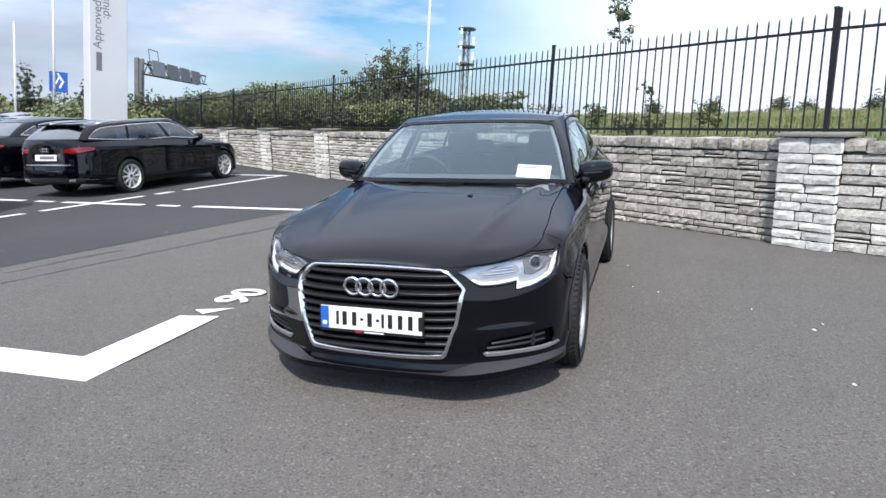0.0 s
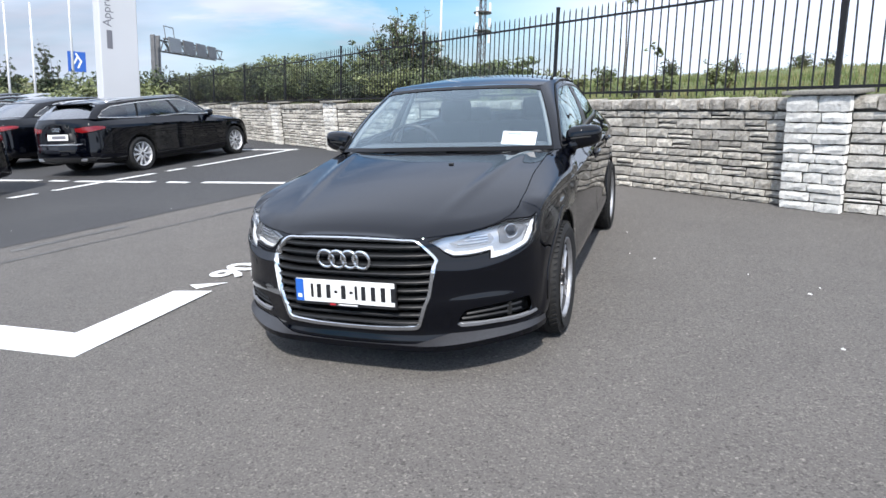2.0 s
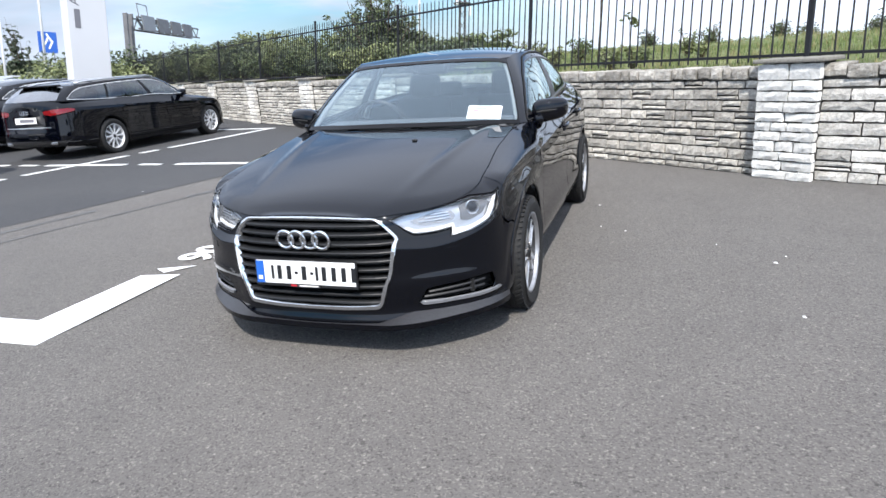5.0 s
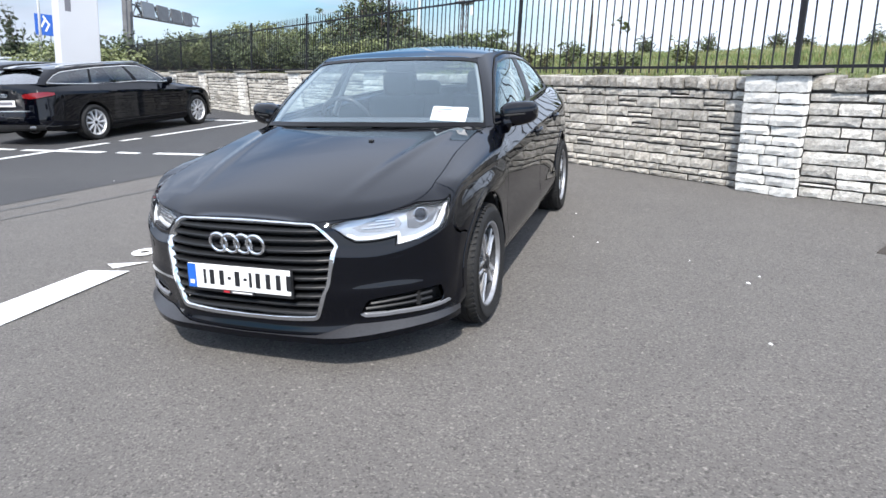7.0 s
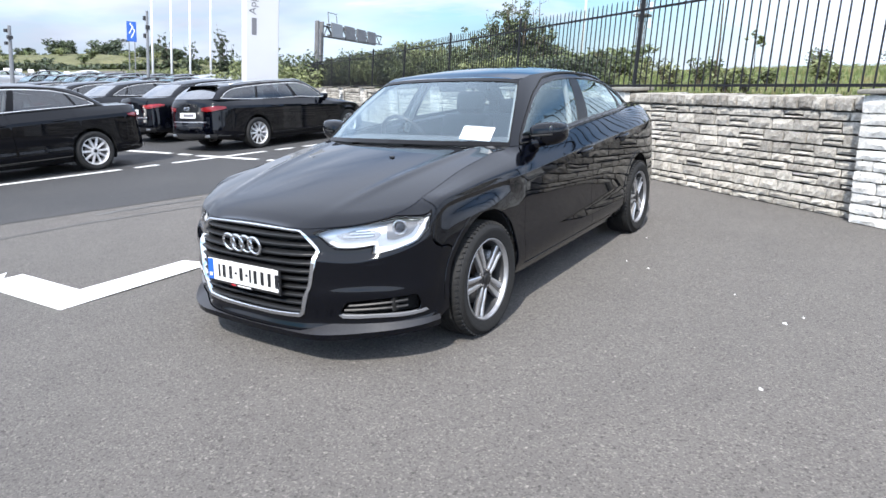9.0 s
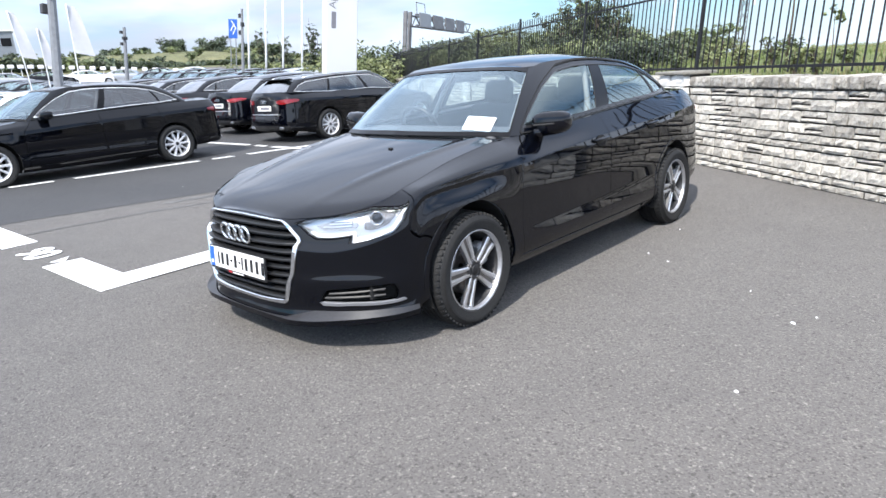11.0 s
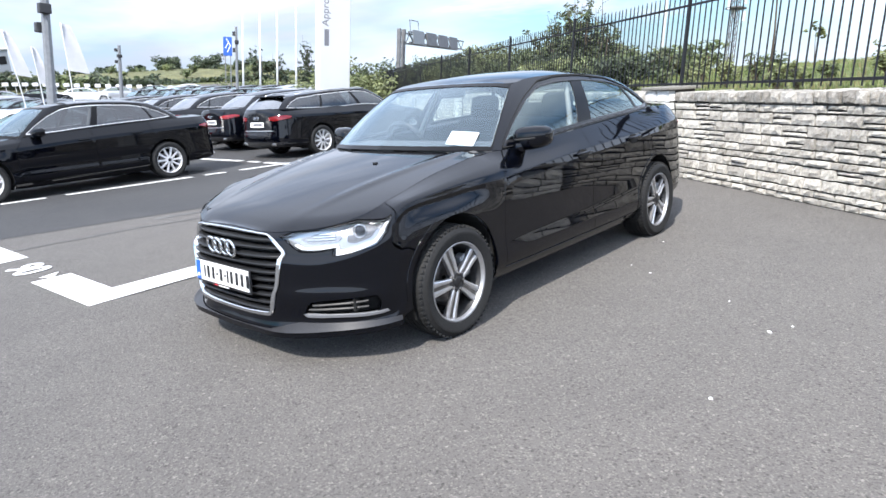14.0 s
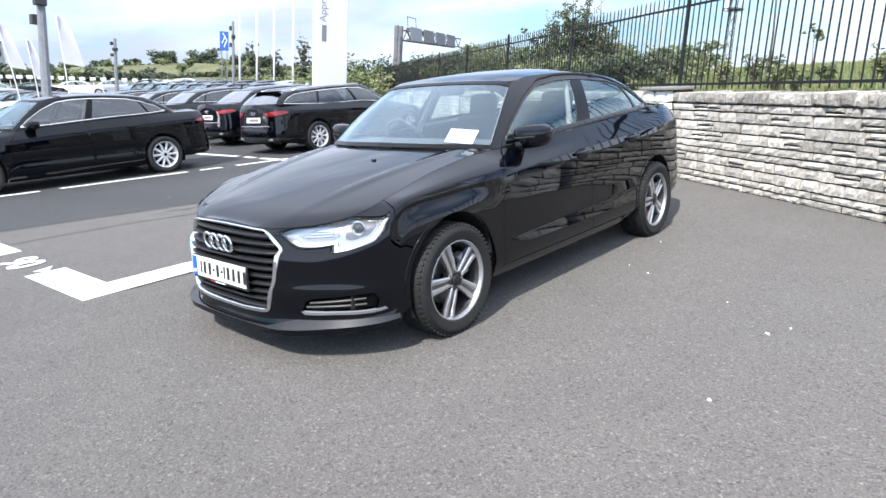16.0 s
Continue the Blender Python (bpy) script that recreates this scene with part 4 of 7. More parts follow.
def thicket(name, base, height, wide, seed, label, shoots=16, leaves=9000, size=0.03, mats=(LEAF_DARK, LEAF)):
    """A many-stemmed tree: shoots of uneven length spray up from the base, each feathered with small leaves."""
    r = random.Random(seed)
    t = empty(name, Matrix.Translation(base), label, "tree")
    bm = bmesh.new()
    blobs = []
    for k in range(shoots):
        a, f = k * 2.4 + r.uniform(-0.4, 0.4), ((k + 0.5) / shoots) ** 0.7
        out = wide * 0.5 * f * r.uniform(0.75, 1.1)
        h = height * (1.0 - 0.5 * f**1.5) * r.uniform(0.82, 1.08)
        tip = Vector((math.cos(a) * out, math.sin(a) * out, h))
        mid = Vector((math.cos(a) * out * 0.62, math.sin(a) * out * 0.62, h * 0.45))
        tube(bm, [(0, 0, -0.05), mid, tip], 0.02, 5, radii=[0.035, 0.018, 0.004])
        for j in range(7):
            g = 0.16 + 0.82 * j / 6
            p = mid.lerp(tip, (g - 0.45) / 0.55) if g > 0.45 else mid * (g / 0.45)
            w = 0.24 * (1.1 - g) + 0.05
            blobs.append((p + Vector((r.gauss(0, 0.07), r.gauss(0, 0.07), r.gauss(0, 0.04))), Vector((w, w, w * r.uniform(0.7, 1.3))) * r.uniform(0.6, 1.15)))
        for j in range(3):  # side twigs
            p = mid.lerp(tip, r.uniform(0.1, 0.8))
            e = p + Vector((r.uniform(-0.22, 0.22), r.uniform(-0.22, 0.22), r.uniform(0.05, 0.2)))
            tube(bm, [p, e], 0.006, 4, radii=[0.007, 0.002])
            blobs.append((e, Vector((0.07, 0.07, 0.08)) * r.uniform(0.7, 1.5)))
    part("trunk", bm, BARK, t, "brown stems rising from one base", smooth=True)
    for k, mat in enumerate(mats):
        v, f = leaf_cloud(r, blobs, leaves // len(mats), size)
        mesh_object("crown", v, f, mat, t, ("dark green leaves", "lighter green leaves")[k % 2])
    return t


# taller trees at the railing
thicket("tree", Vector((-5.0, 11.6, 1.1)), 2.2, 2.5, 31, "bushy dark green tree with many upright shoots behind the railing", 30, 26000, 0.042)
thicket("tree", Vector((-4.45, 11.75, 1.1)), 2.0, 0.9, 36, "slim green tree with sparse feathery shoots behind the railing", 7, 3200, 0.036)
thicket("tree", Vector((-6.2, 12.6, 1.1)), 1.25, 1.3, 32, "bushy dark green tree with many upright shoots behind the railing", 16, 9000, 0.042)
thicket("tree", Vector((-3.7, 11.2, 1.05)), 0.95, 1.1, 33, "low green bushy tree behind the railing", 14, 7000, 0.038)
thicket("tree", Vector((-2.5, 10.6, 1.05)), 0.75, 0.9, 37, "low green bushy tree behind the railing", 12, 4500, 0.036)
# thin young tree
tree("sapling", Vector((1.08, 6.88, 1.08)), 0.72, 0.13, 38, LEAF_LIGHT, "short thin sapling with a yellow-green leafy head", "tree", leaves=170, size=0.034, n=6, thick=0.007, blob=0.12, low=0.70)
tree("sapling", Vector((0.66, 6.52, 1.1)), 2.5, 0.26, 34, LEAF, "thin young tree with sparse leaves", "tree", leaves=420, size=0.042, n=11, thick=0.012, blob=0.36, low=0.50)
# weeds along the wall top
for k in range(16):
    u = pr.uniform(2.0, 7.5)
    shrub("weed", behind(u, pr.uniform(0.5, 2.6)), pr.uniform(0.22, 0.42), pr.uniform(0.16, 0.42), 600 + k, [LEAF_LIGHT, LEAF, LEAF_LIGHT][k % 3], "leafy green weed behind the railing", leaves=260, size=0.03, category="weed")
# bushes on the crest of the bank
for k, (u, v, h) in enumerate(((-0.6, 10.5, 0.55), (0.3, 11, 0.35), (-4.2, 9.6, 0.4), (-1.9, 11.5, 0.6), (2.2, 11, 0.5), (3.6, 11.5, 0.7), (5.0, 11, 0.55), (6.2, 12, 0.8), (-6, 11, 0.5), (-3.2, 11.2, 0.3), (1.2, 12, 0.75), (7.6, 11, 0.9), (8.6, 9.5, 0.8))):
    t = thicket("bush", behind(u, v) + Vector((0, 0, -0.05)), h * 0.72, h * 0.75, 700 + k, "small dark bush on the grass crest", 7, 900, 0.036, (LEAF_DARK, LEAF))
    tagged(t, "small dark bush on the grass crest", "bush")

# ---- cars ----
# Car space: front axle at y = 0, nose towards -y, driver's left at +x, ground at z = 0.
OUTLINE = [(0, -0.882), (0.2, -0.877), (0.36, -0.85), (0.475, -0.795), (0.61, -0.72), (0.735, -0.62), (0.83, -0.485), (0.879, -0.28), (0.894, 0), (0.897, 0.6), (0.898, 1.3), (0.896, 2.0), (0.888, 2.64), (0.862, 3.05), (0.80, 3.33), (0.69, 3.48), (0.45, 3.55), (0, 3.578)]
# cross-sections, each ten knots of (inset, height) from the lower lip to the bonnet or belt edge; knots 6 and 7 are creases
SECTIONS = [
    ("x", 0.0, "100,130 30,155 0,190 12,245 5,350 0,460 12,570 35,635 52,668 78,695"),
    ("x", 0.36, "100,130 30,155 0,190 10,245 2,358 4,430 9,552 34,588 46,650 66,690"),
    ("x", 0.62, "110,125 40,150 0,185 10,245 0,372 8,424 9,538 33,570 46,650 62,705"),
    ("y", -0.45, "120,150 50,170 0,210 5,260 0,360 5,460 13,630 21,670 38,714 120,748"),
    ("y", -0.385, "112,158 48,178 3,220 0,354 5,438 4,560 25,697 25,720 44,762 138,786"),
    ("y", -0.30, "105,165 46,185 6,230 0,350 5,445 2,618 36,742 32,760 50,792 150,815"),
    ("y", 0.0, "90,190 40,210 15,260 0,340 4,460 0,655 42,757 38,778 56,826 180,868"),
    ("y", 0.24, "88,182 45,205 17,257 1,335 8,455 2,655 32,767 28,788 55,846 180,903"),
    ("y", 0.40, "86,177 50,201 19,256 2,332 11,450 5,615 8,748 16,797 54,860 180,928"),
    ("y", 0.48, "85,175 50,200 20,255 2,330 12,450 6,610 6,750 16,800 56,868 180,940"),
    ("y", 0.68, "85,175 50,200 20,255 2,330 13,450 6,615 6,762 16,813 60,876 104,945"),
    ("y", 1.4, "85,175 50,200 20,255 2,330 13,450 5,640 6,812 17,856 60,922 100,988"),
    ("y", 2.3, "85,178 50,203 20,257 2,335 13,455 7,660 9,843 21,888 74,962 122,1028"),
    ("y", 2.8, "90,200 50,220 20,270 2,350 6,460 6,680 11,858 24,907 92,985 165,1046"),
    ("y", 3.35, "100,250 50,270 10,310 0,380 0,470 10,620 24,870 36,920 86,995 140,1046"),
    ("r", 0.0, "120,250 50,270 10,310 0,380 0,500 30,600 45,780 40,900 30,1000 50,1052"),
]
BELT = [(0, 0.30, 0.966), (0.35, 0.345, 0.961), (0.62, 0.47, 0.951), (0.735, 0.55, 0.943), (0.788, 0.66, 0.947), (0.796, 1.0, 0.960), (0.798, 1.45, 0.992), (0.782, 2.0, 1.020), (0.758, 2.45, 1.036), (0.70, 2.80, 1.049), (0.62, 2.98, 1.056), (0.35, 3.06, 1.060), (0, 3.09, 1.060)]
EAVES = [(0, 0.98, 1.345), (0.28, 0.985, 1.342), (0.47, 1.005, 1.333), (0.555, 1.03, 1.322), (0.580, 1.16, 1.352), (0.605, 1.36, 1.364), (0.615, 1.64, 1.368), (0.605, 2.0, 1.351), (0.58, 2.32, 1.324), (0.55, 2.5, 1.300), (0.50, 2.56, 1.300), (0.28, 2.60, 1.315), (0, 2.61, 1.32)]
RIDGE = [(0.98, 1.345), (1.2, 1.382), (1.5, 1.408), (1.75, 1.416), (2.1, 1.402), (2.4, 1.365), (2.61, 1.32)]
BONNET_RIDGE = [(-0.80, 0.695), (-0.72, 0.742), (-0.6, 0.783), (-0.3, 0.853), (0, 0.908), (0.3, 0.953), (0.5, 0.975)]
WV, GQ, GV = 0.09, 0.35, 0.45


class Shell:
    """The lower body as a surface over (way round the plan, height step)."""

    def __init__(self, outline, sections):
        ch = [0.0]
        for a, b in zip(outline, outline[1:]):
            ch.append(ch[-1] + math.hypot(b[0] - a[0], b[1] - a[1]))
        line = curve_through([(c, *p) for c, p in zip(ch, outline)])
        fine = [line(ch[-1] * k / 3000) for k in range(3001)]
        arc = [0.0]
        for a, b in zip(fine, fine[1:]):
            arc.append(arc[-1] + (b - a).length)
        self.size = arc[-1]
        self.n = int(self.size / 0.004) + 1
        ss = np.linspace(0, self.size, self.n)
        self.x = np.interp(ss, arc, [p.x for p in fine])
        self.y = np.interp(ss, arc, [p.y for p in fine])
        self.ss = ss
        tx, ty = np.gradient(self.x), np.gradient(self.y)
        tx[0], ty[0], tx[-1], ty[-1] = 1, 0, -1, 0
        ln = np.hypot(tx, ty)
        self.nx, self.ny = ty / ln, -tx / ln
        keys = []
        for kind, val, text in sections:
            knots = [float(v) / 1000 for pair in text.split() for v in pair.split(",")] if isinstance(text, str) else text
            s = {"x": self.s_x, "y": self.s_y, "r": lambda v: self.size}[kind](val)
            keys.append((s, *knots))
        f = curve_through(keys)
        self.tab = np.array([list(f(s)) for s in ss])

    def conform(self, top, y0, y1):
        """Lets the upper edge of the front meet the bonnet surface."""
        for k in range(self.n):
            f = min(max((y1 - self.y[k]) / (y1 - y0), 0.0), 1.0)
            if f > 0:
                ins = self.tab[k, 18]
                z = top(float(self.x[k] - self.nx[k] * ins), float(self.y[k] - self.ny[k] * ins)).z
                self.tab[k, 19] = (1 - f) * self.tab[k, 19] + f * z

    def s_x(self, x):
        k = int(np.argmax(self.x))
        return float(np.interp(x, self.x[:k], self.ss[:k]))

    def s_y(self, y):
        return float(np.interp(y, self.y, self.ss))

    def row(self, s):
        a = abs(s)
        if a > self.size:
            a = 2 * self.size - a
        i = min(max(a / self.size * (self.n - 1), 0), self.n - 1.001)
        k = int(i)
        return k, i - k

    def knots(self, s):
        k, t = self.row(s)
        r = self.tab[k] * (1 - t) + self.tab[k + 1] * t
        return r[0::2], r[1::2]

    def prof(self, s, v):
        ins, zs = self.knots(s)
        v = min(max(v, 0.0), 9.0)
        i = min(int(v), 8)
        u = v - i
        u2, u3 = u * u, u * u * u
        h = (2 * u3 - 3 * u2 + 1, u3 - 2 * u2 + u, 3 * u2 - 2 * u3, u3 - u2)
        out = []
        for a in (ins, zs):
            d = a[i + 1] - a[i]
            m0 = d if i in (0, 6, 7) else (a[i + 1] - a[i - 1]) / 2
            m1 = d if i + 1 in (6, 7, 9) else (a[i + 2] - a[i]) / 2
            out.append(h[0] * a[i] + h[1] * m0 + h[2] * a[i + 1] + h[3] * m1)
        return out

    def at(self, s, w):
        flip = s < 0 or s > self.size
        k, t = self.row(s)
        ins, z = self.prof(s, w / WV)
        x = self.x[k] * (1 - t) + self.x[k + 1] * t
        y = self.y[k] * (1 - t) + self.y[k + 1] * t
        nx, ny = self.nx[k] * (1 - t) + self.nx[k + 1] * t, self.ny[k] * (1 - t) + self.ny[k + 1] * t
        return Vector(((-1 if flip else 1) * (x - nx * ins), y - ny * ins, z))

    def w_of(self, s, z):
        lo, hi = 0.0, 9.0
        for _ in range(22):
            mid = (lo + hi) / 2
            if self.prof(s, mid)[1] < z:
                lo = mid
            else:
                hi = mid
        return lo * WV

    def front(self, x, z, side=1):
        s = self.s_x(abs(x)) * (1 if x >= 0 else -1) * side
        return s, self.w_of(s, z)

    def side(self, y, z, side=1):
        s = self.s_y(y)
        return s * side, self.w_of(s, z)

    def back(self, x, z):
        k = int(np.argmax(self.x))
        s = float(np.interp(-abs(x), -self.x[k:], self.ss[k:]))
        w = self.w_of(s, z)
        return (s if x >= 0 else 2 * self.size - s), w


class House:
    """The glasshouse, a surface between the belt ring and the eaves ring."""

    def __init__(self, belt, eaves, bulge=0.022):
        self.b = curve_through([(i, *p) for i, p in enumerate(belt)])
        self.r = curve_through([(i, *p) for i, p in enumerate(eaves)])
        self.bulge = bulge

    def at(self, g, h):
        q, v = g / GQ, h / GV
        flip = q < 0 or q > 12
        q = abs(q)
        if q > 12:
            q = 24 - q
        b, r = self.b(q), self.r(q)
        t0, t1 = self.b(max(q - 0.05, 0)), self.b(min(q + 0.05, 12))
        n = (t1 - t0).cross(r - b)
        n = n.normalized() if n.length > 1e-9 else Vector((0, -1, 0))
        p = b.lerp(r, v) + n * (self.bulge * 4 * v * (1 - v))
        if flip:
            p.x = -p.x
        return p


def wheel_thing(car, name, centre, out, radius, rim_r, width, spokes, detail=True):
    """A wheel under its car: tyre, rim with spokes, bolts, brake disc. out is +1 or -1 along x."""
    alloy = ALLOY if detail else ALLOY_PALE
    w = new(name)
    w.parent = car
    w.matrix_basis = Matrix.Translation(centre) @ (Matrix.Identity(4) if out > 0 else pose(0, 0, 0, 0, 0, 180))
    seg = 64 if detail else 32
    hw = width / 2
    bm = bmesh.new()
    R, r = radius, rim_r
    prof = [(-hw + 0.01, r), (-hw - 0.004, r + 0.02), (-hw - 0.012, (R + r) / 2), (-hw + 0.004, R - 0.022), (-hw + 0.022, R - 0.006)]
    n = 4 if detail else 0
    for k in range(n):
        c = -hw + 0.035 + (k + 0.5) * (width - 0.07) / n
        prof += [(c - 0.018, R), (c - 0.006, R), (c - 0.004, R - 0.007), (c + 0.004, R - 0.007), (c + 0.006, R)]
    prof += [(hw - 0.022, R - 0.006), (hw - 0.004, R - 0.022), (hw + 0.008, R - 0.045), (hw + 0.0125, (R + r) / 2 + 0.012), (hw + 0.0125, (R + r) / 2), (hw + 0.008, r + 0.03), (hw + 0.003, r + 0.012), (hw - 0.002, r + 0.004), (hw - 0.012, r)]
    lathe(bm, prof, "x", seg * (2 if detail else 1))
    if detail:  # tread blocks: nicks across the shoulders
        for k in range(60):
            a = 2 * math.pi * k / 60
            for sx in (-1, 1):
                m = Matrix.Rotation(a, 4, "X") @ Matrix.Translation((sx * (hw - 0.024), 0, R - 0.008)) @ Matrix.Rotation(sx * 0.18, 4, "Y") @ Matrix.Rotation(sx * 0.35, 4, "Z")
                box(bm, (0, 0, 0), (0.038, 0.0150, 0.012), 0, m)
    part("tyre", bm, RUBBER, w, "black rubber tyre with grooved tread", smooth=False)
    barrel = [(hw - 0.06, r - 0.026), (-0.05, r - 0.028), (-hw + 0.01, r)]
    bm = bmesh.new()
    lathe(bm, [(hw - 0.008, r + 0.004), (hw - 0.001, r + 0.006), (hw + 0.001, r - 0.001), (hw - 0.008, r - 0.005), (hw - 0.022, r - 0.010)] + ([] if detail else barrel), "x", seg)
    rim = part("rim", bm, ALLOY_DULL if detail else alloy, w, "silver alloy wheel rim", smooth=True)
    if detail:
        bm = bmesh.new()
        lathe(bm, [(hw - 0.022, r - 0.010)] + barrel, "x", seg)
        part("barrel", bm, ALLOY_SHADED, rim, "dark shaded inner rim", smooth=True)
    bm = bmesh.new()
    face = hw - 0.012
    lathe(bm, [(face - 0.05, 0.06), (face - 0.012, 0.062), (face - 0.006, 0.05), (face - 0.004, 0.032), (face - 0.006, 0.0305)], "x", seg)
    part("hub", bm, ALLOY_SHADED if detail else alloy, rim, smooth=True)
    bm = bmesh.new()
    lathe(bm, [(face - 0.02, 0.0315), (face - 0.002, 0.031), (face + 0.001, 0.027), (face + 0.002, 0.0005)], "x", 24)
    part("centre_cap", bm, PLASTIC, rim, "dark centre cap", smooth=True)
    for k in range(spokes):
        a = 2 * math.pi * k / spokes + 0.32
        rot = Matrix.Rotation(a, 4, "X")
        bm = bmesh.new()
        # a tapered arm from hub to rim; the broad ones have raised edges and a sunk middle
        w0, w1 = (0.028, 0.046) if spokes == 5 else (0.016, 0.02)
        rows = []
        for f in (0.0, 0.35, 0.7, 1.0):
            rr = 0.045 + (r - 0.055) * f
            ww = w0 + (w1 - w0) * f
            xf = face - 0.006 - 0.018 * math.sin(f * math.pi * 0.5) ** 2 + 0.012 * f
            half = ((0.028, 1.0), (0.004, 1.0), (0.0, 0.82), (0.0, 0.46), (0.008, 0.34)) if spokes == 5 else ((0.028, 1.0), (0.004, 1.0), (0.0, 0.55))
            line = [(xf - d, -ww * y) for d, y in half] + [(xf - d, ww * y) for d, y in reversed(half)]
            rows.append([bm.verts.new((x, y, rr)) for x, y in line])
        for p, q in zip(rows, rows[1:]):
            for j in range(len(p) - 1):
                bm.faces.new((p[j], p[j + 1], q[j + 1], q[j]))
        bmesh.ops.transform(bm, matrix=rot, verts=bm.verts)
        part("spoke", bm, alloy, rim)
        if detail and spokes == 5:  # dark sunk middle of the spoke
            bm = bmesh.new()
            strip = []
            for f in (0.12, 0.4, 0.7, 0.95):
                rr = 0.045 + (r - 0.055) * f
                ww = 0.26 * (w0 + (w1 - w0) * f)
                xf = face - 0.006 - 0.018 * math.sin(f * math.pi * 0.5) ** 2 + 0.012 * f - 0.0062
                strip.append((bm.verts.new((xf, -ww, rr)), bm.verts.new((xf, ww, rr))))
            for p, q in zip(strip, strip[1:]):
                bm.faces.new((p[0], p[1], q[1], q[0]))
            bmesh.ops.transform(bm, matrix=rot, verts=bm.verts)
            part("spoke_groove", bm, STEEL, rim)
    if detail:
        for k in range(5):
            a = 2 * math.pi * (k + 0.5) / 5 + 0.32
            bm = bmesh.new()
            lathe(bm, [(face - 0.03, 0.009), (face - 0.003, 0.009), (face, 0.006), (face - 0.0005, 0.0005)], "x", 6, (0, 0.046 * math.sin(-a), 0.046 * math.cos(a)))
            part("wheel_bolt", bm, STEEL, rim)
    bm = bmesh.new()
    lathe(bm, [(-0.02, 0.02), (0.012, 0.07), (0.016, 0.145), (0.004, 0.146), (0.0, 0.07)], "x", 40)
    part("brake_disc", bm, STEEL, w, "grey steel brake disc", smooth=True)
    # near-black disc added behind the spokes in place of shade inside the wheel
    bm = bmesh.new()
    lathe(bm, [(-0.045, 0.005), (-0.045, r - 0.026)], "x", 32)
    part("wheel_back", bm, VOID, w)
    if detail:
        bm = bmesh.new()
        box(bm, (0.03, 0.118, 0.03), (0.06, 0.06, 0.13), 0.012, Matrix.Rotation(0.3, 4, "X"))
        part("brake_caliper", bm, POLE_GREY, w)
    return w


def ring_of(cy, cz, r, a0, a1, n=22):
    return [(cy + r * math.cos(radians(a0 + (a1 - a0) * k / n)), cz + r * math.sin(radians(a0 + (a1 - a0) * k / n))) for k in range(n + 1)]


def plate(parent, centre, m, detail=True, wide=0.52, high=0.111):
    """A white number plate with a blue band; its writing is plain bars."""
    p = box_part("number_plate", (0, 0, 0), (wide, 0.008, high), PLATE_WHITE, parent, "white number plate with blue band", bevel=0.003 if detail else 0, m=m)
    if detail:
        box_part("plate_holder", (0, 0.006, -0.004), (wide + 0.016, 0.008, high + 0.018), PLASTIC, p, m=m)
        box_part("blue_band", (-wide / 2 + 0.022, -0.0035, 0), (0.042, 0.004, high - 0.004), PLATE_BLUE, p, m=m)
        box_part("band_mark", (-wide / 2 + 0.022, -0.0056, -0.028), (0.022, 0.002, 0.018), PLATE_WHITE, p, m=m)
        x = -0.178
        for k, wd in enumerate((0.016, 0.042, 0.042, 0.02, 0.044, 0.02, 0.016, 0.042, 0.042, 0.042, 0.042)):
            dash = k in (3, 5)
            box_part("character_bar", (x + wd / 2, -0.005, 0), (wd * (0.52 if wd > 0.03 else 0.8), 0.003, 0.012 if dash else 0.066), INK, p, m=m)
            x += wd + 0.0085
        box_part("dealer_strip", (0.0, -0.003, -high / 2 - 0.006), (0.16, 0.006, 0.016), INK, p, m=m)
        box_part("dealer_mark", (-0.06, -0.0065, -high / 2 - 0.006), (0.03, 0.002, 0.009), INK_RED, p, m=m)
        box_part("dealer_text", (0.02, -0.0065, -high / 2 - 0.006), (0.10, 0.002, 0.006), PLATE_WHITE, p, m=m)
    else:
        box_part("character_bar", (0.03, -0.005, 0), (wide * 0.66, 0.003, high * 0.5), INK_GREY, p, m=m)
    return p


def seat(parent, x, y, tall=True):
    """A front seat with headrest."""
    bm = bmesh.new()
    box(bm, (x, y, 0.48), (0.50, 0.52, 0.16), 0.05)
    s = part("seat", bm, CLOTH, parent, "black cloth car seat", smooth=True)
    bm = bmesh.new()
    box(bm, (0, 0, 0.32), (0.48, 0.13, 0.62), 0.055, Matrix.Translation((x, y + 0.24, 0.45)) @ Matrix.Rotation(-0.35, 4, "X"))
    part("backrest", bm, CLOTH, s, smooth=True)
    bm = bmesh.new()
    box(bm, (0, 0, 0), (0.27, 0.10, 0.19), 0.045, Matrix.Translation((x, y + 0.50, 1.14)) @ Matrix.Rotation(-0.2, 4, "X"))
    part("headrest", bm, CLOTH, s, smooth=True)
    for dx in (-0.06, 0.06):
        bm = bmesh.new()
        tube(bm, [(x + dx, y + 0.46, 0.98), (x + dx, y + 0.49, 1.08)], 0.007)
        part("headrest_post", bm, STEEL, s)
    return s


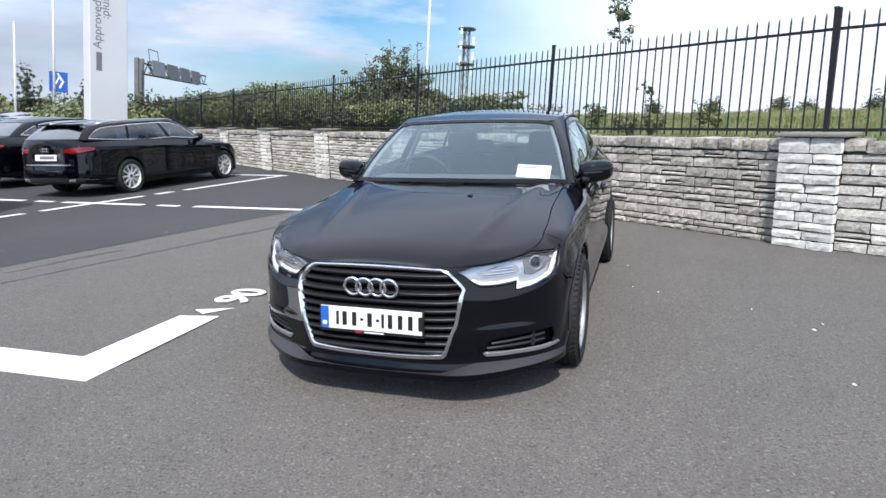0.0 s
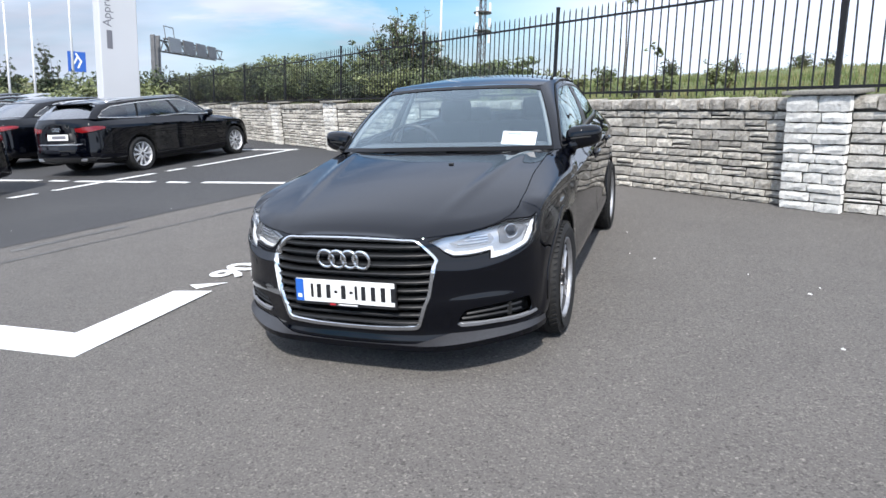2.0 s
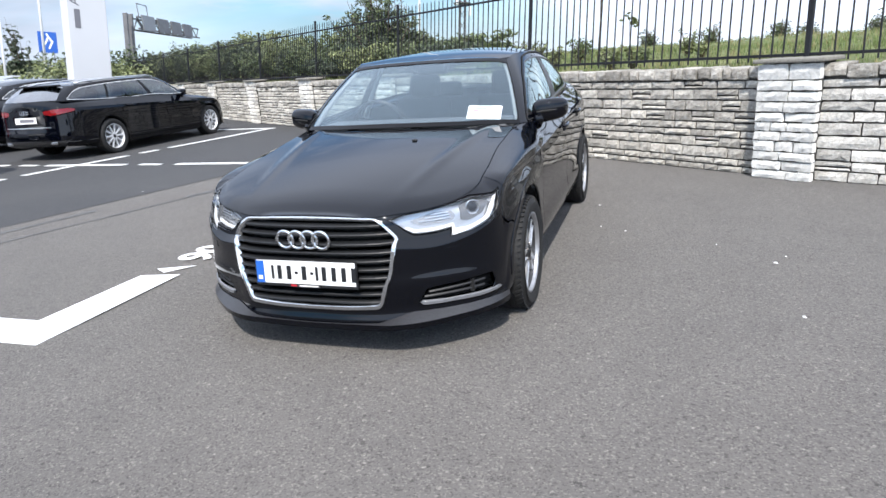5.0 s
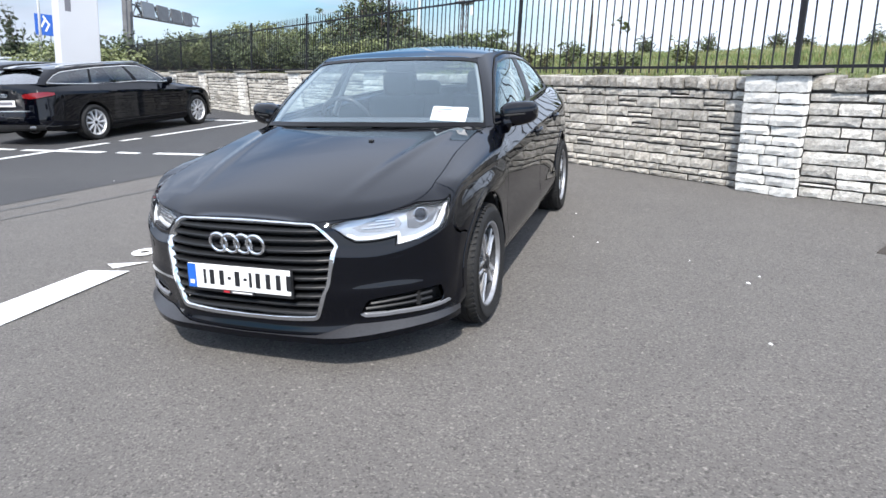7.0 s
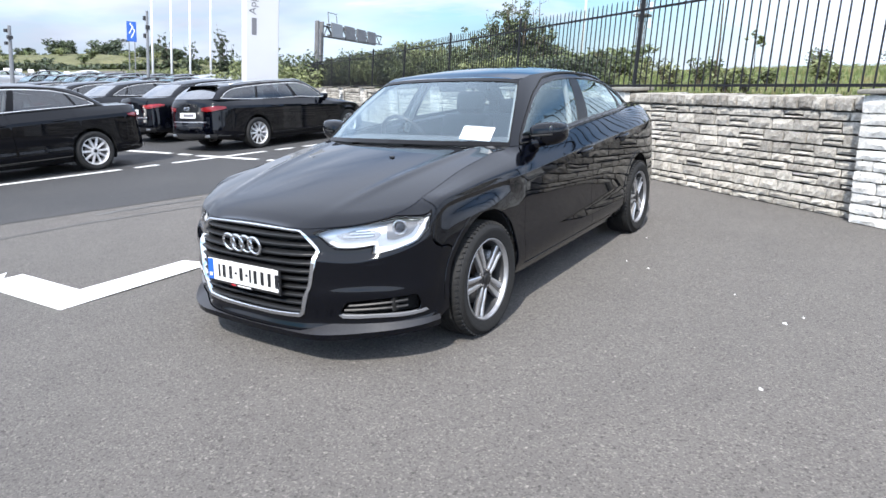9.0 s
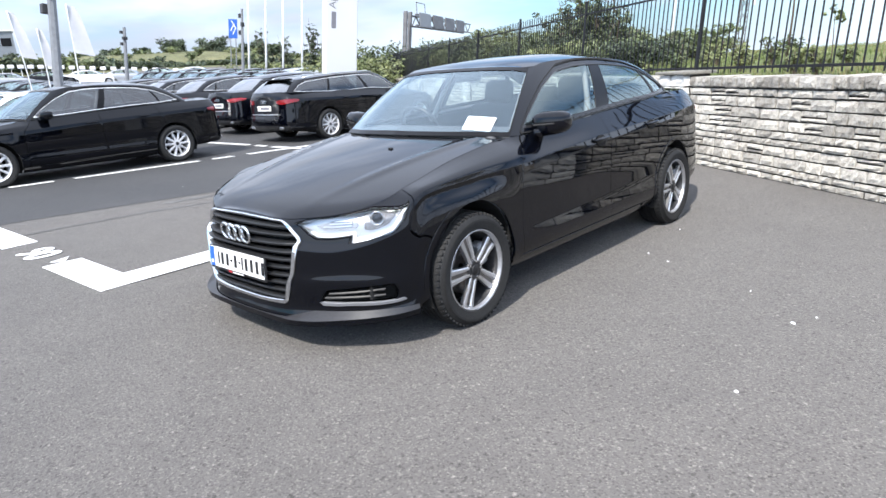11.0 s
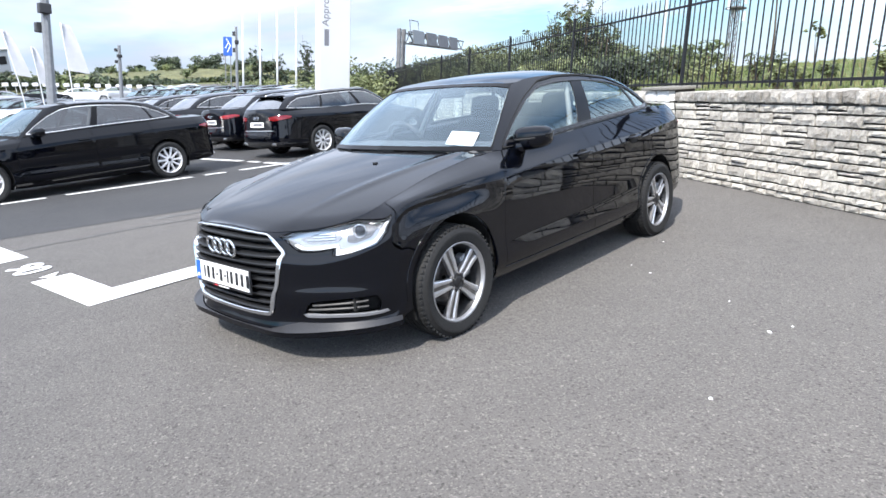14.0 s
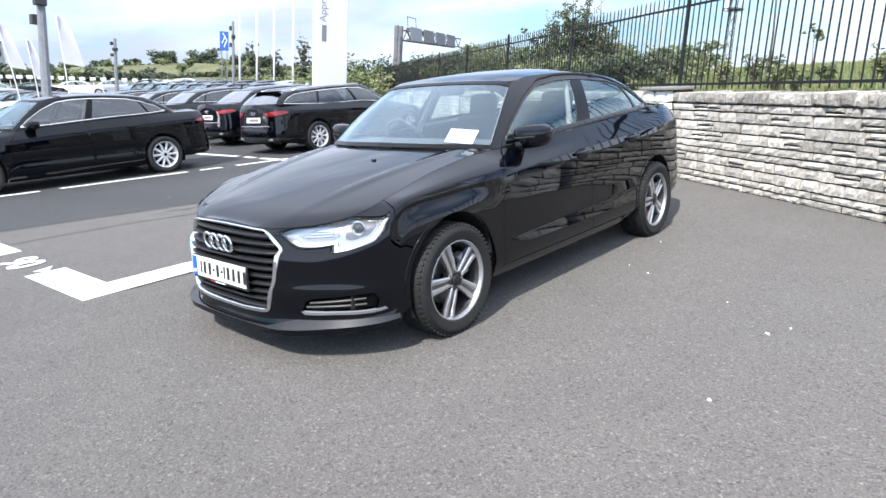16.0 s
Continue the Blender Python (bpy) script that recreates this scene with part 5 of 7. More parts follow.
def build_car(name, m, label, category, paint=None, estate=False, big=False, detail=True, group="", step=0.05, spokes=5, nose=True, chrome_trim=False, far=False):
    """A car with its parts. big: the larger model; estate: long roof; detail: fine fittings; nose: full front."""
    paint = paint or PAINT
    car = empty(name, m, label, category, group)
    if big:
        my = lambda y: float(np.interp(y, [-0.882, 0, 0.66, 2.637, 3.578], [-0.912, 0, 0.72, 2.912, 4.014]))
        kx, kz, wb, tr, rim_r = 1.043, 1.0275, 2.912, 0.343, 0.232
    else:
        my = lambda y: y
        kx, kz, wb, tr, rim_r = 1.0, 1.0, 2.637, 0.316, 0.215
    conv = lambda p: (p[0] * kx, my(p[1]), p[2] * kz)
    secs = []
    for kind, val, text in SECTIONS:
        kn = [float(v) / 1000 for pair in text.split() for v in pair.split(",")]
        kn = [v * (kz if i % 2 else 1) for i, v in enumerate(kn)]
        secs.append((kind, val * kx if kind == "x" else my(val), kn))
    sh = Shell([(x * kx, my(y)) for x, y in OUTLINE], secs)
    bon = curve_through([(my(y), z * kz) for y, z in BONNET_RIDGE])
    edge_z = curve_through([(my(y), (z - d) * kz) for (y, z), d in zip(BONNET_RIDGE, (0.07, 0.066, 0.06, 0.048, 0.040, 0.036, 0.034))])

    def hood(x, y):
        ze, zc = edge_z(y), bon(y)
        t = abs(x) / (0.70 * kx)
        z = zc - (zc - ze) * t * t
        crease = (0.38 + 0.20 * (y + 0.8) / 1.2) * kx
        z += 0.0075 * math.exp(-(((abs(x) - crease) / 0.036) ** 2)) * min(max((y + 0.72) / 0.5, 0), 1)
        dist = float(np.sqrt(np.min((rim_x - abs(x)) ** 2 + (rim_y - y) ** 2)))
        z -= 0.021 * max(0.0, 1 - max(dist - 0.05, 0) / 0.10) ** 2 * min(max((abs(x) / kx - 0.30) / 0.15, 0), 1) * min(max((-0.38 - y) / 0.12, 0), 1)
        return Vector((x, y, z))

    fr_k = sh.y < 0.1
    rim_x, rim_y = sh.x[fr_k][::6], sh.y[fr_k][::6]
    sh.conform(hood, my(0.47), my(0.60))
    belt, eaves = [conv(p) for p in BELT], [conv(p) for p in EAVES]
    ridge = [(my(y), z * kz) for y, z in RIDGE]
    if estate:
        belt[7:] = [(0.825, 2.35, 1.01), (0.805, 3.05, 1.03), (0.765, 3.62, 1.055), (0.69, 3.80, 1.075), (0.38, 3.90, 1.08), (0, 3.93, 1.08)]
        eaves[7:] = [(0.685, 2.30, 1.395), (0.665, 2.90, 1.37), (0.635, 3.35, 1.335), (0.56, 3.47, 1.33), (0.30, 3.55, 1.345), (0, 3.57, 1.35)]
        ridge = [(my(0.98), 1.345 * kz), (my(1.2), 1.385 * kz), (1.8, 1.44), (2.5, 1.425), (3.2, 1.385), (3.57, 1.35)]
    elif big:  # the larger saloon has a taller glasshouse
        eaves = [(x, y, z + 0.045) for x, y, z in eaves]
        ridge = [(y, z + 0.045) for y, z in ridge]
    ho = House(belt, eaves)
    Sf, Ss, Sb = sh.front, sh.side, sh.back
    ar = tr + 0.037  # wheel-arch radius
    gap = 0.0030

    def sk(nm, poly, holes=(), mat=None, lab="", off=0.0, fl=0.014, parent=None, st=None, g=gap, surf=None):
        return skin(nm, poly, list(holes), surf or sh.at, mat or paint, parent or car, lab, st or step, off, fl, gap=g, creases=() if surf or far else (6 * WV, 7 * WV))

    top = 9 * WV
    lampf = lambda sd: [Sf(x * kx, z * kz, sd) for x, z in ((0.412, 0.667), (0.478, 0.612), (0.512, 0.589), (0.668, 0.600), (0.662, 0.568), (0.740, 0.580))] + [Ss(my(y), z * kz, sd) for y, z in ((-0.505, 0.612), (-0.448, 0.662), (-0.412, 0.742))] + [(sd * (sh.s_x(0.765 * kx)), top * 0.985)] + [(sd * sh.s_x(x * kx), top - 0.008) for x in (0.70, 0.64, 0.56, 0.48)]
    grille = [Sf(x * kx, z * kz) for x, z in ((-0.345, 0.672), (-0.20, 0.678), (0, 0.680), (0.20, 0.678), (0.345, 0.672), (0.446, 0.585), (0.40, 0.42), (0.35, 0.268), (0.17, 0.262), (0, 0.260), (-0.17, 0.262), (-0.35, 0.268), (-0.40, 0.42), (-0.446, 0.585))]
    fog = lambda sd: [Sf(x * kx, z * kz, sd) for x, z in ((0.513, 0.272), (0.545, 0.332), (0.66, 0.344), (0.74, 0.352))] + [Ss(my(-0.535), 0.356 * kz, sd), Ss(my(-0.515), 0.31 * kz, sd), Ss(my(-0.525), 0.276 * kz, sd)] + [Sf(x * kx, z * kz, sd) for x, z in ((0.70, 0.270), (0.60, 0.268))]
    yb = my(-0.40)
    # front bumper: from arch to arch, up to the bonnet edge
    if nose:
        rp = [Ss(y, z) for y, z in ring_of(0, tr, ar, 193, 145, 10)]
        right = [Ss(rp_y, z) for rp_y, z in ((yb + 0.0, 0.215 * kz),)] + rp + [Ss(my(y), z * kz) for y, z in ((-0.385, 0.562), (-0.432, 0.606), (-0.422, 0.650), (-0.390, 0.735))] + [(sh.s_y(my(-0.390)), top)]
        low = [(sh.s_x(x * kx), 0.0) for x in (0.0, 0.3, 0.6)] + [(sh.s_y(yb), 0.0)]
        poly = low + right
        left = [(-s, w) for s, w in reversed(poly[1:])]
        sk("front_bumper", poly + left, st=0.024 if detail else None, holes= [rounded(grille, 0.02), lampf(1), lampf(-1), rounded(fog(1), 0.012), rounded(fog(-1), 0.012)], lab="glossy black front bumper")
    for sd in (1, -1):
        fs = lambda y, z: Ss(y, z, sd)
        tp = lambda y: (sd * sh.s_y(y), top)
        arch_f = [fs(y, z) for y, z in ring_of(0, tr, ar, 145 if nose else 193, -8)]
        yd = my(0.45)
        wing = [tp(my(-0.390))] + [fs(my(y), z * kz) for y, z in ((-0.390, 0.735), (-0.422, 0.650), (-0.432, 0.606), (-0.385, 0.562))] + arch_f + [fs(ar - 0.006, 0.25 * kz), fs(yd, 0.25 * kz), fs(yd, 0.6 * kz), fs(yd + 0.012, 0.79 * kz), tp(my(0.60))]
        if not nose:
            wing = [(sd * sh.s_y(my(-0.86)), 0.0), fs(-ar - 0.01, 0.22 * kz)] + arch_f + [fs(ar - 0.006, 0.25 * kz), fs(yd, 0.25 * kz), fs(yd + 0.012, 0.79 * kz), tp(my(0.60)), (sd * sh.s_y(my(-0.86)), top)]
        sk("front_wing", wing)
        if not far:
            for cyy, a0, a1 in ((0, 184, -6), (wb, 186, -8)):
                ring = [fs(y, z) for y, z in ring_of(cyy, tr, ar + 0.002, a0, a1, 24)] + [fs(y, z) for y, z in ring_of(cyy, tr, ar + 0.030, a1, a0, 24)]
                sk("arch_lip", ring, off=0.0035, fl=0.012, g=0, st=0.03 if detail else step)
        yc = my(1.52)
        door = [fs(yd, 0.265 * kz), fs(yc + 0.02, 0.265 * kz), fs(yc, 0.6 * kz), tp(yc - 0.02), tp(my(0.60)), fs(yd + 0.012, 0.79 * kz), fs(yd, 0.6 * kz)]
        fd = sk("front_door", door, lab="black car door with strap handle")
        cy = wb
        ye = my(2.42)
        arch_r = [(y, z) for y, z in ring_of(cy, tr, ar + 0.01, 188, 112, 10)]
        rd = sk("rear_door", [fs(yc + 0.02, 0.265 * kz), fs(cy - ar - 0.012, 0.265 * kz)] + [fs(y, z) for y, z in arch_r] + [fs(ye + 0.02, 0.86 * kz), tp(ye - 0.03), tp(yc - 0.02), fs(yc, 0.6 * kz)])
        sk("sill", [fs(ar + 0.005, 0.26 * kz), (sd * sh.s_y(ar), 0.0), (sd * sh.s_y(cy - ar), 0.0), fs(cy - ar - 0.012, 0.26 * kz)], lab="black sill under the doors")
        yr = my(3.2)
        quarter = [fs(y, z) for y, z in ring_of(cy, tr, ar, 112, -12, 16)] + [fs(yr, 0.26 * kz), fs(yr, 0.6 * kz), tp(yr), tp(ye - 0.03), fs(ye + 0.02, 0.86 * kz)]
        sk("rear_wing", quarter)
        # door handles
        for d, hy in ((fd, my(1.375)), (rd, my(2.17))):
            hz = (0.836 if d is fd else 0.864) * kz
            c = sh.at(*fs(hy, hz))
            bm = bmesh.new()
            vs = []
            for f in np.linspace(-1, 1, 9):
                y = hy + 0.098 * f
                p = sh.at(*fs(y, hz + 0.004 * f))
                vs.append(p + Vector((sd * (0.010 + 0.020 * (1 - f**4)), 0, 0)))
            tube(bm, vs, 0.012, 8, radii=[0.008, 0.0115, 0.0125, 0.0125, 0.0125, 0.0125, 0.0125, 0.0115, 0.008])
            part("door_handle", bm, paint, d, "black strap handle", smooth=True)
            if detail:
                # flat dark oval on the skin; the bowl's shade is put into its colour
                bowl = [fs(hy + 0.070 * math.cos(a), hz - 0.014 + 0.036 * math.sin(a)) for a in np.linspace(0, 2 * math.pi, 18)[:-1]]
                sk("handle_recess", bowl, mat=VOID, off=0.0035, fl=0, parent=d, g=0, st=0.012)
        # arch liners
        for cyy in (0, wb):
            bm = bmesh.new()
            rows = []
            for ang in np.linspace(-25, 205, 24):
                c, s = math.cos(radians(ang)), math.sin(radians(ang))
                rows.append([bm.verts.new((sd * x, cyy + (ar + 0.004) * c, tr + (ar + 0.004) * s)) for x in (0.50, (0.865 if cyy == 0 else 0.87) * kx)])
            for p, q in zip(rows, rows[1:]):
                bm.faces.new((p[0], p[1], q[1], q[0]))
            part("arch_liner", bm, LINER, car)
        # wing mirror
        if not far:
            bm = bmesh.new()
            nlat, nlon = 10, 18
            cx, cy2, cz2 = 0.885 * kx, my(0.775), 1.005 * kz
            rows = []
            for i in range(nlat + 1):
                la = -math.pi / 2 + math.pi * i / nlat
                row = []
                for j in range(nlon):
                    lo = 2 * math.pi * j / nlon
                    sgnp = lambda v, e: math.copysign(abs(v) ** e, v)
                    x = 0.112 * sgnp(math.cos(la), 0.6) * sgnp(math.cos(lo), 0.75)
                    y = 0.075 * sgnp(math.cos(la), 0.6) * sgnp(math.sin(lo), 0.75)
                    z = 0.066 * sgnp(math.sin(la), 0.7)
                    y = min(y, 0.055) + 0.25 * x
                    z = z * (1 - 1.0 * x) + 0.10 * x - (0.012 if z < 0 else 0)
                    row.append(bm.verts.new((sd * (cx + x), cy2 + y, cz2 + z)))
                rows.append(row)
            for p, q in zip(rows, rows[1:]):
                for j in range(nlon):
                    bm.faces.new((p[j], p[(j + 1) % nlon], q[(j + 1) % nlon], q[j]))
            bmesh.ops.remove_doubles(bm, verts=bm.verts, dist=1e-4)
            wm = part("wing_mirror", bm, paint, car, "black wing mirror housing", smooth=True)
            bm = bmesh.new()
            a = Vector((sd * 0.80 * kx, my(0.72), 0.925 * kz))
            tube(bm, [a, a + Vector((sd * 0.03, 0.0, 0.03)), Vector((sd * 0.85 * kx, my(0.765), 0.965 * kz))], 0.03, 10, radii=[0.05, 0.034, 0.03])
            part("mirror_foot", bm, paint, wm, smooth=True)
            box_part("mirror_glass", (sd * cx, cy2 + 0.058 + 0.0, cz2 + 0.004), (0.17, 0.006, 0.095), CHROME, wm, "mirror glass", bevel=0.002, m=None)
            bm = bmesh.new()
            tube(bm, [(sd * (cx - 0.07), cy2 - 0.095, cz2 - 0.012), (sd * (cx + 0.04), cy2 - 0.062, cz2 - 0.004), (sd * (cx + 0.104), cy2 + 0.01, cz2 + 0.004)], 0.006, 6)
            part("mirror_indicator", bm, RUBBER, wm)
    # lower tub behind the panels
    for sd in (1, -1):
        fs = lambda y, z: Ss(y, z, sd)
        poly = [fs(ar + 0.02, 0.23 * kz), (sd * sh.s_y(wb - ar - 0.03), sh.w_of(sh.s_y(wb - ar), 0.23 * kz)), fs(wb - ar - 0.03, 0.5), fs(wb - 0.25, 0.80), (sd * sh.s_y(wb - 0.25), top * 0.97), (sd * sh.s_y(my(0.5)), top * 0.97), fs(my(0.42), 0.72)]
        sk("inner_panel", poly, mat=VOID, off=-0.02, fl=0, g=0, st=0.12)
    bm = bmesh.new()
    box(bm, (0, (wb) / 2 + 0.02, 0.26), (1.30 * kx, wb + 0.9, 0.10), 0.02)
    part("underbody", bm, VOID, car)
    # rear end
    S = sh.size
    y0 = my(3.2)
    rear_poly = [(sh.s_y(y0), sh.w_of(sh.s_y(y0), 0.26 * kz)), (S - 0.5, 0.0), (S, 0.0), (S + 0.5, 0.0), (2 * S - sh.s_y(y0), sh.w_of(sh.s_y(y0), 0.26 * kz)), (2 * S - sh.s_y(y0), top), (S + 0.4, top), (S, top), (S - 0.4, top), (sh.s_y(y0), top)]
    tl = lambda sd: [(S + sd * (S - s) if sd > 0 else s, w) for s, w in ([Ss(my(3.27), 0.855 * kz), Ss(my(3.25), 0.90 * kz), Ss(my(3.36), 0.92 * kz), Sb(0.62 * kx, 0.915 * kz), Sb(0.40 * kx, 0.888 * kz), Sb(0.42 * kx, 0.825 * kz), Sb(0.55 * kx, 0.805 * kz), Sb(0.68 * kx, 0.815 * kz)])]
    sk("rear_panel", rear_poly, [tl(-1), tl(1)], lab="black boot lid and rear bumper")
    for sd in (-1, 1):
        lamp = sk("tail_lamp", tl(sd), mat=RED_LENS, lab="red tail lamp", off=-0.002, g=0.002)
        pts = tl(sd)
        sk("lamp_band", shrink(pts, 0.024), mat=RED_LENS if estate else RED_GLOW, off=0.002, fl=0.003, parent=lamp, g=0)
    if not far:
        pc = sh.at(*Sb(0.0, (0.72 if big else 0.74) * kz))
        plate(car, None, Matrix.Translation(pc + Vector((0, 0.008, 0.02))) @ pose(0, 0, 0, -6, 0, 180), detail=False)
        sk("rear_trim", [Sb(0.52 * kx, 0.60 * kz), Sb(0.0, 0.60 * kz), Sb(-0.52 * kx, 0.60 * kz), Sb(-0.52 * kx, 0.618 * kz), Sb(0, 0.618 * kz), Sb(0.52 * kx, 0.618 * kz)], mat=CHROME_SATIN if big else SATIN, off=0.006, fl=0.01, g=0, lab="bright trim strip")
        for sd in (-1, 1):
            p = sh.at(*Sb(sd * 0.52 * kx, 0.33 * kz))
            box_part("exhaust_trim", tuple(p + Vector((0, 0.0, 0.0))), (0.15, 0.03, 0.05), CHROME_SATIN, car, bevel=0.01)
        sk("bumper_insert", [Sb(0.72 * kx, 0.28 * kz), Sb(0, 0.28 * kz), Sb(-0.72 * kx, 0.28 * kz), Sb(-0.70 * kx, 0.37 * kz), Sb(0, 0.38 * kz), Sb(0.70 * kx, 0.37 * kz)], mat=PLASTIC, off=0.004, fl=0.006, g=0)
        bm = bmesh.new()
        pe = sh.at(*Sb(0.0, 0.875 * kz))
        for k in range(4):
            torus(bm, pe + Vector(((k - 1.5) * 0.047, 0.012, 0)), 0.031, 0.005, (0, 1, 0), 18, 6)
        part("rear_emblem", bm, CHROME, car, "chrome ring emblem", smooth=True)
    # bonnet
    hood_edge = [(p.x, p.y, p.z) for p in (sh.at(s, top) for s in np.linspace(0.0, sh.s_y(my(0.5)), 60))]
    hy, hx, hz = [p[1] for p in hood_edge], [p[0] for p in hood_edge], [p[2] for p in hood_edge]
    he = [(x, y) for x, y in zip(hx, hy) if y < my(0.47)]
    cowl = [(0.62 * kx, my(0.44)), (0.35 * kx, my(0.325)), (0, my(0.28))]
    poly = he + cowl + [(-x, y) for x, y in reversed(cowl[:-1])] + [(-x, y) for x, y in reversed(he[1:])]
    poly = [p for i, p in enumerate(poly) if i == 0 or math.hypot(p[0] - poly[i - 1][0], p[1] - poly[i - 1][1]) > 0.008]
    sk("bonnet", poly, lab="glossy black bonnet", surf=hood, fl=0.02, g=0.002, st=step * 0.8)
    cw = [(-0.70 * kx, my(0.50)), (-0.62 * kx, my(0.44)), (-0.35 * kx, my(0.325)), (0, my(0.28)), (0.35 * kx, my(0.325)), (0.62 * kx, my(0.44)), (0.70 * kx, my(0.50)), (0.64 * kx, my(0.56)), (0.35 * kx, my(0.42)), (0, my(0.37)), (-0.35 * kx, my(0.42)), (-0.64 * kx, my(0.56))]
    sk("cowl_panel", cw, mat=VOID, surf=lambda x, y: hood(x, min(y, my(0.46))) - Vector((0, min(y, my(0.46)) - y, 0.006)), fl=0.0, g=0, lab="black plastic scuttle panel")
    # roof
    ey, ex, ez = [p[1] for p in (ho.r(q) for q in np.linspace(0, 12, 121))], [p[0] for p in (ho.r(q) for q in np.linspace(0, 12, 121))], [p[2] for p in (ho.r(q) for q in np.linspace(0, 12, 121))]
    rid = curve_through(ridge)

    def roof(x, y):
        xe, ze, zc = float(np.interp(y, ey, ex)), float(np.interp(y, ey, ez)), rid(y)
        t = min(abs(x) / max(xe, 0.02), 1.1)
        return Vector((x, y, ze + (zc - ze) * (1 - abs(t) ** 2.6)))

    rp = list(zip(ex, ey))
    poly = rp[:-1] + [(-x, y) for x, y in reversed(rp)][:-1]
    poly = [p for i, p in enumerate(poly) if i == 0 or math.hypot(p[0] - poly[i - 1][0], p[1] - poly[i - 1][1]) > 0.012]
    sk("roof", poly, surf=roof, fl=0.02, g=0, lab="glossy black roof")
    # boot lid top
    bt = [p for p in (sh.at(s, top) for s in np.linspace(sh.s_y(my(2.85)), S, 40))]
    if not estate:
        by, bx, bz = [p.y for p in bt], [p.x for p in bt], [p.z for p in bt]

        def boot(x, y):
            xe, ze = float(np.interp(y, by, bx)), float(np.interp(y, by, bz))
            t = min(abs(x) / max(xe, 0.05), 1)
            return Vector((x, y, ze + 0.025 * (1 - t * t)))

        poly = [(0, my(3.07)), (0.35 * kx, my(3.04)), (0.60 * kx, my(2.97))] + [(x, y) for x, y in zip(bx, by) if y > my(2.9)]
        poly = poly + [(-x, y) for x, y in reversed(poly[1:-1])]
        poly = [p for i, p in enumerate(poly) if i == 0 or math.hypot(p[0] - poly[i - 1][0], p[1] - poly[i - 1][1]) > 0.012]
        sk("boot_lid", poly, surf=boot, fl=0.02, g=0.002)
    else:
        poly = [(p.x, p.y) for p in bt if p.y > my(3.0)]
        poly = [(0, 3.8)] + poly + [(-x, y) for x, y in reversed(poly[:-1])]
        sk("boot_lid", poly, surf=lambda x, y: Vector((x, y, 1.085)), fl=0.02, g=0)
    # glasshouse
    G = lambda q, v: (q * GQ, v * GV)
    ga = ho.at
    scr = [G(-2.95, 0.02), G(0, 0.02), G(2.95, 0.02), G(2.95, 0.965), G(0, 0.975), G(-2.95, 0.965)]
    sk("screen_border", [G(-3, 0), G(3, 0), G(3, 1), G(-3, 1)], [rounded(shrink(scr, 0.013), 0.03)], mat=GLASS_EDGE, surf=ga, fl=0.004, g=0)
    ws = sk("windscreen", scr, mat=GLASS_SCREEN, surf=ga, off=-0.004, fl=0, g=0.01, lab="clear curved windscreen")
    ws.visible_shadow = False
    for sd in (1, -1):
        H = lambda q, v: (sd * q * GQ, v * GV)
        sk("roof_pillar", [H(3, 0), H(3.5, 0), H(3.62, 1), H(3, 1)], surf=ga, fl=0.01, g=0)
        if estate:
            dlo = [H(4.10, 0.07), H(6, 0.06), H(8, 0.06), H(9.35, 0.10), H(9.15, 0.5), H(8.75, 0.78), H(7.4, 0.87), H(6, 0.88), H(4.9, 0.86), H(4.3, 0.72), H(4.12, 0.4)]
        else:
            dlo = [H(3.64, 0.08), H(4.2, 0.065), H(6, 0.06), H(8, 0.06), H(9.25, 0.10), H(8.95, 0.42), H(8.45, 0.70), H(7.6, 0.85), H(6.5, 0.885), H(5.4, 0.885), H(4.62, 0.84), H(4.10, 0.62), H(3.78, 0.3)]
        rd_dlo = rounded(dlo, 0.03)
        sk("window_surround", [H(3.5, 0), H(10, 0), H(10, 1), H(3.62, 1)], [rd_dlo], surf=ga, fl=0.012, g=0)
        sk("window_trim", rd_dlo, [shrink(rd_dlo, 0.011 if big else 0.014)], mat=TRIM_BRIGHT if chrome_trim else SATIN, surf=ga, fl=0.008, g=0, off=0.002, lab="bright window trim" if chrome_trim else "")
        if not far:  # black seal between the door frames and the roof rail
            seal = [(a, max(b, 0.004)) for a, b in shrink(rd_dlo, -0.042)]
            sk("door_seal", seal, [[(a, max(b, 0.012)) for a, b in shrink(rd_dlo, -0.028)]], mat=VOID, surf=ga, fl=0.004, g=0, off=0.006)
        g2 = shrink(rd_dlo, 0.012)

        def cut(a, b, slope=0.0):
            out = []
            pts = dense(g2, 0.02)
            lim = lambda w, q: (q + slope * (w / GV)) * GQ
            for p in pts:
                out.append((sd * min(max(abs(p[0]), lim(p[1], a)), lim(p[1], b)), p[1]))
            out2 = []
            for p in out:
                if not out2 or math.hypot(p[0] - out2[-1][0], p[1] - out2[-1][1]) > 0.004:
                    out2.append(p)
            return out2

        posts = ((6.02, 6.16), (7.60, 7.68)) if estate else ((6.10, 6.30), (8.15, 8.26)) if big else ((6.05, 6.42), (8.15, 8.30))
        bounds = ((3.55, posts[0][0]), (posts[0][1], posts[1][0]), (posts[1][1], 9.4))
        for a, b in bounds:
            w = sk("side_window", cut(a, b), mat=GLASS_DARK if big else GLASS, surf=ga, off=-0.006, fl=0, g=0, lab="car side window")
            w.visible_shadow = False
        for a, b in posts:
            sk("window_post", cut(a, b), mat=GLASS_EDGE, surf=ga, off=-0.003, fl=0.006, g=0)
    rw = [G(10.15, 0.04), G(12, 0.04), G(13.85, 0.04), G(13.85, 0.94), G(12, 0.95), G(10.15, 0.94)]
